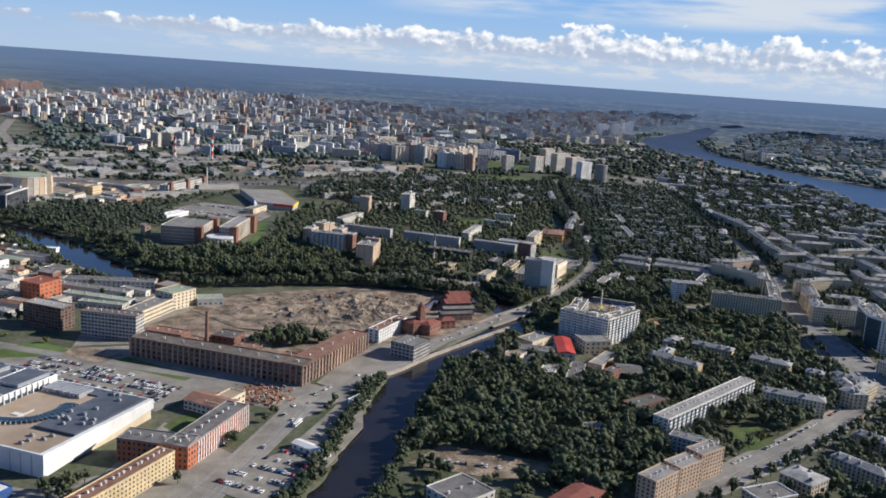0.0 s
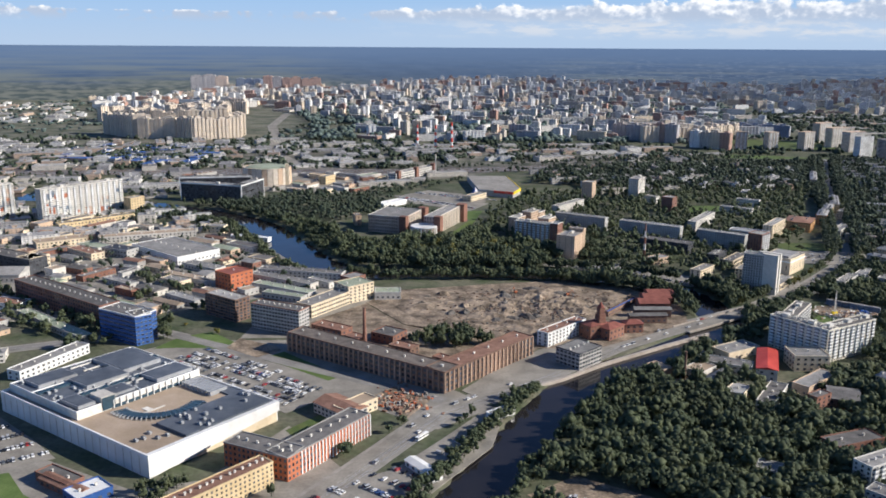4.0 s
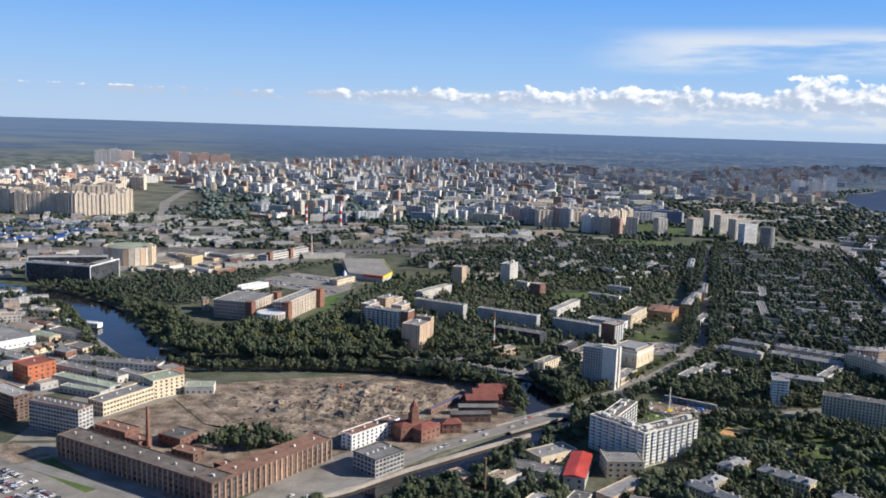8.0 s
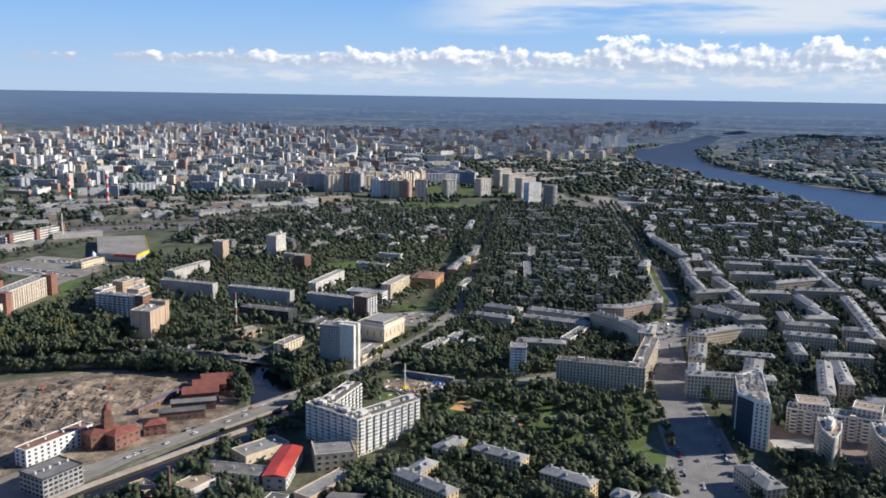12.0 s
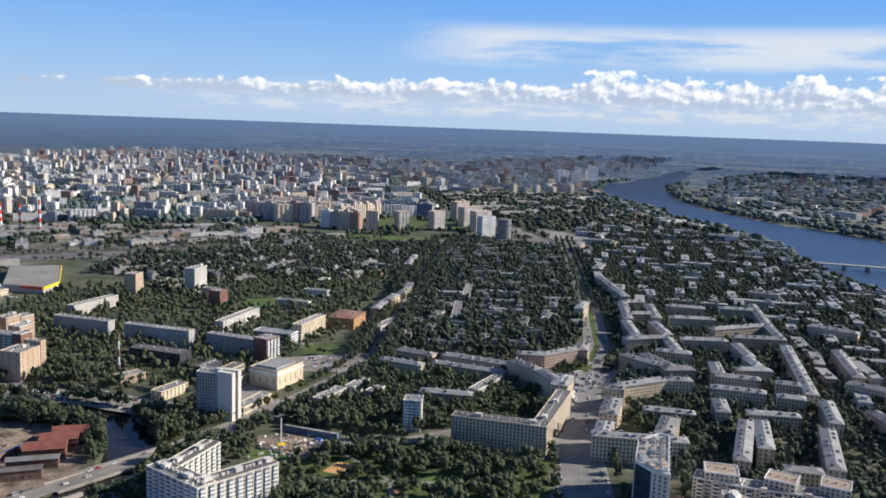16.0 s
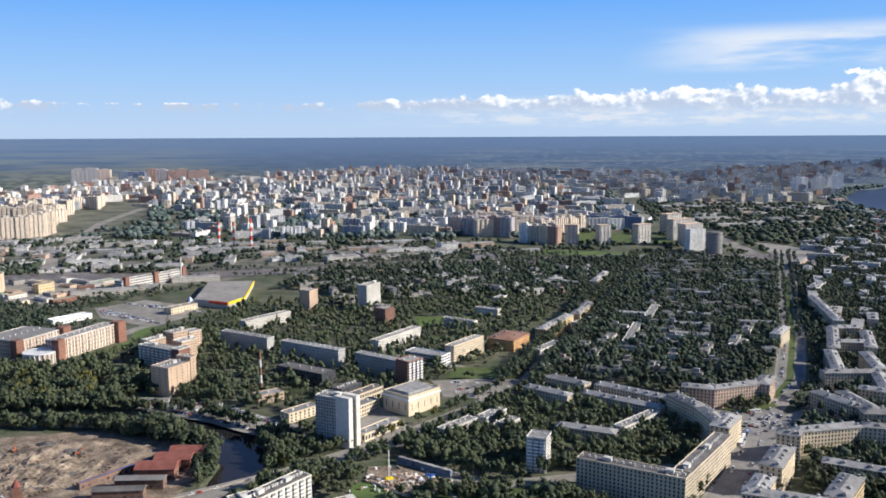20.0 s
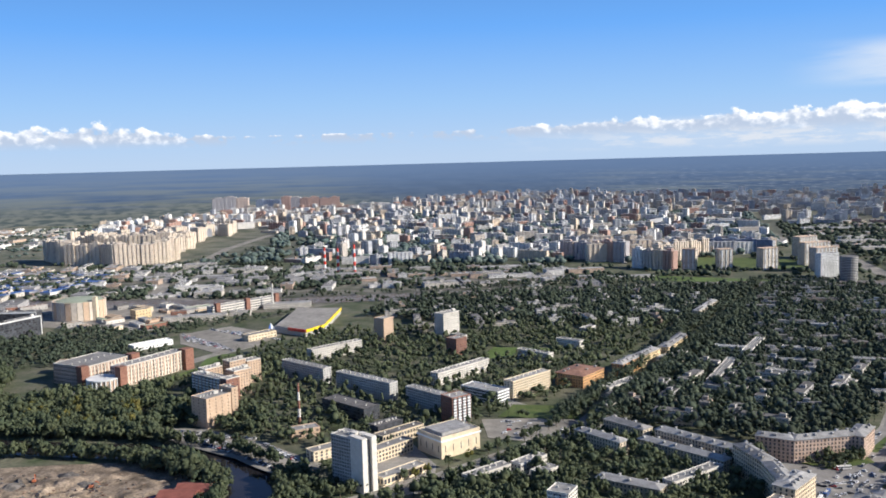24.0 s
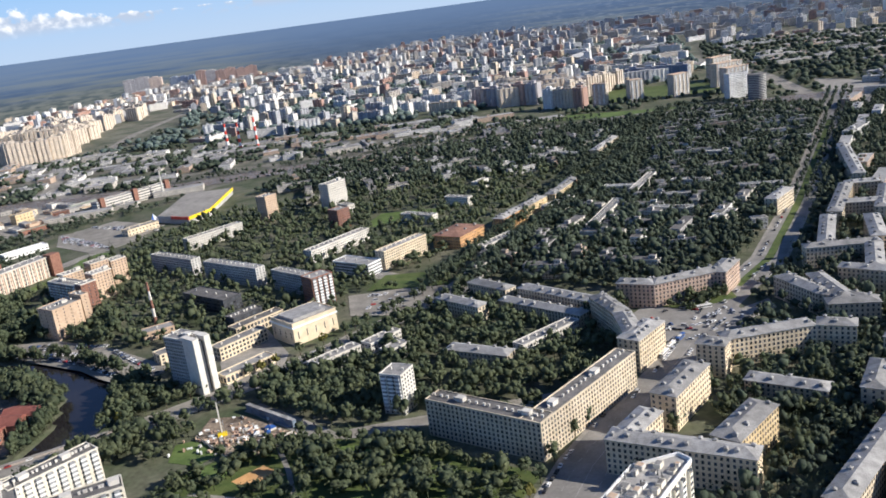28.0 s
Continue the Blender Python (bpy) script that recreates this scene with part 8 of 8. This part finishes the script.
rng = random.Random(12)
for i in range(46):
    x, y = rng.gauss(22, 60), rng.gauss(808, 42)
    if not inside(PLOT, np.array(x), np.array(y)):
        continue
    heap = Shape()
    w, h = rng.uniform(3, 12), rng.uniform(1.2, 4.4)
    heap.v.append((0, 0, h))
    for k, f in ((0.35, 0.85), (0.7, 0.4), (1.0, 0.0)):
        heap.v.extend((w * k * math.cos(6.283 * q / 11) * rng.uniform(0.75, 1.2), 0.7 * w * k * math.sin(6.283 * q / 11) * rng.uniform(0.75, 1.2), h * f * rng.uniform(0.7, 1.2)) for q in range(11))
    heap.f = [(0, 1 + q, 1 + (q + 1) % 11) for q in range(11)] + [(1 + a * 11 + q, 12 + a * 11 + q, 12 + a * 11 + (q + 1) % 11, 1 + a * 11 + (q + 1) % 11) for a in (0, 1) for q in range(11)]
    heap.m, heap.uv = [0] * len(heap.f), [None] * len(heap.f)
    ob = new("spoil_heap", heap.mesh("spoil_heap", M["heap" if i % 3 else "demolition"]))
    ob.location, ob.rotation_euler = (x, y, 0.9), (0, 0, rng.uniform(0, 6))
    tagged(ob, "heap of grey spoil and broken masonry on the cleared plot", "heap", "spoil heaps")


def digger(x, y, turn):
    d = thing("excavator", x, y, "orange tracked excavator on the cleared plot", "excavator", "excavators", 1.2)
    for o in (-1.2, 1.2):
        part("track", Shape().box(0, o, 0, 4.2, 0.7, 0.9), M["tyre"], d)
    part("cab_body", Shape().box(-0.4, 0, 0.9, 3.2, 2.6, 1.6), M["orange_red"], d)
    part("cab", Shape().box(0.6, 0.7, 2.5, 1.4, 1.1, 1.2), M["glass"], d)
    arm = Shape()
    for a, b in (((1.0, 1.8), (3.4, 5.2)), ((3.4, 5.2), (6.0, 3.6)), ((6.0, 3.6), (6.2, 1.0))):
        k = len(arm.v)
        arm.v.extend([(a[0], -0.25, a[1]), (b[0], -0.25, b[1]), (b[0], 0.25, b[1]), (a[0], 0.25, a[1]), (a[0], -0.25, a[1] + 0.5), (b[0], -0.25, b[1] + 0.5), (b[0], 0.25, b[1] + 0.5), (a[0], 0.25, a[1] + 0.5)])
        for f in ((0, 1, 5, 4), (2, 3, 7, 6), (4, 5, 6, 7), (3, 2, 1, 0)):
            arm.f.append(tuple(k + q for q in f))
            arm.m.append(0)
            arm.uv.append(None)
    part("arm", arm, M["orange_red"], d)
    part("bucket", Shape().box(6.1, 0, 0.2, 1.2, 1.2, 0.9), M["metal"], d)
    d.rotation_euler = (0, 0, turn)


digger(*(6, 860), 2.0)
digger(*(62, 855), 0.4)
digger(*(-134, 488), 1.0)

# ---- cars ----


def car_shapes(long, wide, high, van=False):
    body, cab = Shape(), Shape()
    side = [(-long / 2, 0.35), (long / 2, 0.35), (long / 2, 0.75), (long / 2 - 0.25, 0.95), (-long / 2 + 0.1, 1.0), (-long / 2, 0.8)]
    for sgn in (-1, 1):
        body.face([(x, sgn * wide / 2, z) for x, z in (side if sgn < 0 else side[::-1])])
    for (x0, z0), (x1, z1) in zip(side, side[1:] + side[:1]):
        body.face([(x1, -wide / 2, z1), (x0, -wide / 2, z0), (x0, wide / 2, z0), (x1, wide / 2, z1)])
    f, r, w2 = (long * 0.42, -long * 0.48, wide * 0.46) if van else (long * 0.18, -long * 0.42, wide * 0.40)
    lo = [(f, -wide / 2 * 0.96, 0.96), (f, wide / 2 * 0.96, 0.96), (r, wide / 2 * 0.96, 0.96), (r, -wide / 2 * 0.96, 0.96)]
    up = [(f - 0.6, -w2, high), (f - 0.6, w2, high), (r + 0.35, w2, high), (r + 0.35, -w2, high)]
    for i in range(4):
        j = (i + 1) % 4
        cab.face([lo[i], lo[j], up[j], up[i]])
    rf = Shape()
    rf.prism([(x, y) for x, y, z in up], high - 0.02, high + 0.05)
    return body, cab, rf


CARS = []
wheel_me = None
for k, pm in enumerate(CAR_PAINT):
    van = k == 1
    body, cab, rf = car_shapes(4.9 if van else 4.4, 1.85, 2.0 if van else 1.46, van)
    c = thing("car", 0, 0, "parked %s %s" % (("white", "silver", "black", "dark grey", "red", "dark blue")[k], "van with glazed sides" if van else "saloon car on the asphalt"), "car", "parked cars")
    shell = part("body", body, pm, c)
    part("window_glass", cab, M["glass"], shell)
    part("roof", rf, pm, shell)
    w = Shape()
    n0 = 8
    for sy in (-0.1, 0.1):
        w.v.extend((0.33 * math.cos(6.283 * i / n0), sy, 0.33 + 0.33 * math.sin(6.283 * i / n0)) for i in range(n0))
    w.f = [(i, (i + 1) % n0, n0 + (i + 1) % n0, n0 + i) for i in range(n0)] + [tuple(range(n0))[::-1], tuple(range(n0, 2 * n0))]
    w.m, w.uv = [0] * len(w.f), [None] * len(w.f)
    wheel_me = wheel_me or w.mesh("wheel", M["tyre"])
    for wx in (-1.35, 1.35):
        for wy in (-0.85, 0.85):
            ob = part("wheel", wheel_me, None, c)
            ob.location = (wx, wy, 0)
    CARS.append(c)
car_rng = random.Random(21)
PARKED = []


def park(x, y, turn, z=0.34):
    PARKED.append((x, y, turn + car_rng.uniform(-0.05, 0.05) + car_rng.choice((0, math.pi)), z))


def park_row(a, b, across=True, gap=2.9, full=0.8):
    """A row of cars from a to b, standing across it or along it."""
    L = math.dist(a, b)
    ang = math.atan2(b[1] - a[1], b[0] - a[0])
    t = 1.0
    while t < L:
        if car_rng.random() < full:
            park(a[0] + (b[0] - a[0]) * t / L, a[1] + (b[1] - a[1]) * t / L, ang + (math.pi / 2 if across else 0))
        t += gap if across else 6.5


for k, off in enumerate((4, 12, 20, 26, 34, 40, 47)):
    side = Vector((0.545, 0.838)) * off
    for g in range(3):
        a, b = V2((-300, 632)).lerp(V2((-172, 549)), g / 3 + 0.02), V2((-300, 632)).lerp(V2((-172, 549)), (g + 1) / 3 - 0.04)
        if (k, g) not in ((0, 0), (6, 2), (5, 0), (2, 1)):
            park_row(tuple(a + side), tuple(b + side), gap=2.9, full=car_rng.choice((0.55, 0.75, 0.9)))
for k in range(5):
    a, b = V2((-408, 490)).lerp(V2((-345, 446)), k / 4), V2((-376, 520)).lerp(V2((-312, 470)), k / 4)
    park_row(tuple(a), tuple(b), full=0.85)
for k in range(6):
    a, b = V2((-132, 424)).lerp(V2((-74, 470)), k / 5), V2((-88, 392)).lerp(V2((-46, 452)), k / 5)
    park_row(tuple(a), tuple(b), full=0.6)
park_row((-60, 480), (-30, 520), full=0.3)
park_row((70, 992), (145, 990), full=0.7)
park_row((80, 980), (150, 972), full=0.7)
park_row((160, 975), (225, 922), full=0.7)
park_row((60, 1003), (88, 1000), full=0.8)
park_row((92, 974), (150, 946), full=0.8)
park_row((100, 984), (158, 955), full=0.8)
park_row((155, 942), (205, 910), full=0.8)
park_row((15, 434), (70, 412), full=0.6)
for k in range(7):
    park_row((-176 + k * 13, 1450 - k * 9), (-140 + k * 16, 1400 - k * 9), full=0.75)
for k in range(3):
    park_row((-150 + k * 26, 1490 - k * 8), (-60 + k * 26, 1440 - k * 8), full=0.7)
for line, off, full in ((AVENUE[4:10], 17, 0.55), (AVENUE[4:10], -17, 0.4), (AVENUE[4:10], 5, 0.12), (AVENUE[9:13], 9, 0.5), (AVENUE[9:13], -4, 0.25), (AVENUE[:5], 9, 0.6), (AVENUE[:5], -9, 0.45), (BANK_ROAD, 4, 0.12), (BANK_ROAD, -5, 0.15), (AVENUE[12:15], 8, 0.4)):
    for a, b in zip(line, line[1:]):
        L = math.dist(a, b)
        n = (-(b[1] - a[1]) / L * off, (b[0] - a[0]) / L * off)
        park_row((a[0] + n[0], a[1] + n[1]), (b[0] + n[0], b[1] + n[1]), False, full=full)
for i in range(46):
    a, r = car_rng.uniform(0, 6.28), car_rng.uniform(14, 40)
    park(640 + r * math.cos(a), 955 + r * math.sin(a), a + 1.5, 0.4)
for i in range(30):
    park(car_rng.uniform(365, 450), car_rng.uniform(1030, 1075), 0.4, 0.4)
MANY = [Shape() for _ in CAR_PAINT]
singles = 0


def bus(x, y, turn, colour, label):
    b = thing("bus", x, y, label, "bus", "buses", 0.34)
    s = Shape()
    s.prism([(-6, -1.25), (6, -1.25), (6, 1.25), (-6, 1.25)], 0.4, 3.0, bottom=True)
    part("body", s, M[colour], b)
    part("window_band", Shape().box(0, 0, 1.5, 12.06, 2.56, 0.9), M["glass"], b)
    part("roof_pod", Shape().box(-1, 0, 3.0, 5, 1.8, 0.3), M["panel_pale"], b)
    for wx in (-3.8, 3.8):
        for wy in (-1.1, 1.1):
            w = part("wheel", wheel_me, None, b)
            w.location, w.scale = (wx, wy, 0), (1.4, 1.6, 1.4)
            part("rim", Shape().box(0, 0, 0.18, 0.3, 0.24, 0.3), M["metal"], w)
    b.rotation_euler = (0, 0, turn)


for x, y, turn, colour in ((622, 905, 1.1, "white"), (616, 892, 1.1, "white"), (630, 918, 1.1, "blue"), (655, 975, 0.3, "white"), (-70, 505, 1.0, "white")):
    bus(x, y, turn, colour, "white city bus at the kerb" if colour == "white" else "coloured city bus on the road")
for k, (x, y, turn, z) in enumerate(PARKED):
    pick = car_rng.choices(range(6), (38, 22, 16, 14, 6, 6))[0]
    m = pose(x, y, z, 0, 0, math.degrees(turn))
    if (y > 700 or singles > 190) and CARS[pick].location.length > 0:
        for src in CARS[pick].children_recursive:
            if not src.name.startswith("wheel"):
                sh, n0 = MANY[pick], len(MANY[pick].v)
                sh.v.extend(tuple(m @ v.co) for v in src.data.vertices)
                for q in src.data.polygons:
                    sh.f.append(tuple(n0 + i for i in q.vertices))
                    sh.m.append(1 if src.name.startswith("window_glass") else 0)
                    sh.uv.append(None)
        continue
    singles += 1
    if CARS[pick].location.length == 0:
        CARS[pick].matrix_world = m
    else:
        copy_thing(CARS[pick], m)
for sh, pm in zip(MANY, CAR_PAINT):
    if sh.v:
        structure("parked_cars", sh, [pm, M["glass"]], "many small parked cars along streets and squares", "cars", "stuff")

# ---- single trees ----


def tree_proto(k, crown_set, mat, high, wide, label):
    v, f = crown_set[k % len(crown_set)]
    t = thing("tree", 0, 0, label, "tree", "single trees")
    tr = Shape().tube(0, 0, -0.3, high * 0.55, 0.32, 0.16, 7)
    for a in (0.4, 2.4, 4.5):
        n0 = len(tr.v)
        c, sn = math.cos(a), math.sin(a)
        tr.v.extend([(0.1 * c, 0.1 * sn, high * 0.34), (-0.1 * sn, 0.1 * c, high * 0.36), (wide * 0.28 * c, wide * 0.28 * sn, high * 0.62), (0, 0, high * 0.4)])
        for q in ((0, 1, 2), (1, 3, 2), (3, 0, 2)):
            tr.f.append(tuple(n0 + i for i in q))
            tr.m.append(0)
            tr.uv.append(None)
    part("trunk", tr, M["bark"], t)
    cs = Shape()
    top = v[:, 2].max()
    cs.v = [(x * wide, y * wide, high * (0.16 + 0.84 * z / top)) for x, y, z in v.tolist()]
    cs.f = [tuple(q) for q in f.tolist()]
    cs.m, cs.uv = [0] * len(cs.f), [None] * len(cs.f)
    part("crown", cs, M[mat], t)
    return t


PROTO = [tree_proto(0, NEAR_CROWNS, "foliage", 12, 9, "green street tree with a full round crown"), tree_proto(1, NEAR_CROWNS, "foliage", 14, 10, "tall green street tree with an uneven crown"),
         tree_proto(2, NEAR_CROWNS, "foliage_warm", 11, 8, "yellowing street tree with a thin crown"), tree_proto(0, TALL_CROWNS, "foliage", 17, 7, "slim tall poplar by the road")]
tree_rng = random.Random(5)
used = set()


def plant(x, y, kinds=(0, 0, 1, 1, 2)):
    k = tree_rng.choice(kinds)
    m = pose(x, y, 0, 0, 0, tree_rng.uniform(0, 360))
    if k in used:
        copy_thing(PROTO[k], m)
    else:
        used.add(k)
        PROTO[k].matrix_world = m


for line, off, gap, kinds in ((AVENUE[4:10], -28, 14, (0, 1)), (AVENUE[6:10], 22, 18, (0, 1, 2)), (BOULEVARD[:3], 10, 9, (3, 1)), (BOULEVARD[:3], -10, 9, (3, 1)), (BOULEVARD[:3], 18, 12, (1, 0)), (BOULEVARD[:3], -18, 12, (1, 0)),
                              (BANK_ROAD[6:], 13, 11, (0, 1, 2)), (BANK_ROAD[6:], -14, 14, (0, 1)), (AVENUE[:5], 18, 14, (0, 1, 2)), (AVENUE[:5], -18, 16, (0, 1))):
    for a, b in zip(line, line[1:]):
        L = math.dist(a, b)
        n = (-(b[1] - a[1]) / L * off, (b[0] - a[0]) / L * off)
        t = 4.0
        while t < L:
            x, y = a[0] + (b[0] - a[0]) * t / L + n[0], a[1] + (b[1] - a[1]) * t / L + n[1]
            if tree_rng.random() < 0.8:
                plant(x, y, kinds)
            t += gap * tree_rng.uniform(0.8, 1.3)
for k, pr in enumerate(PROTO):
    if k not in used:
        plant(420 + 12 * k, 640, (k,))
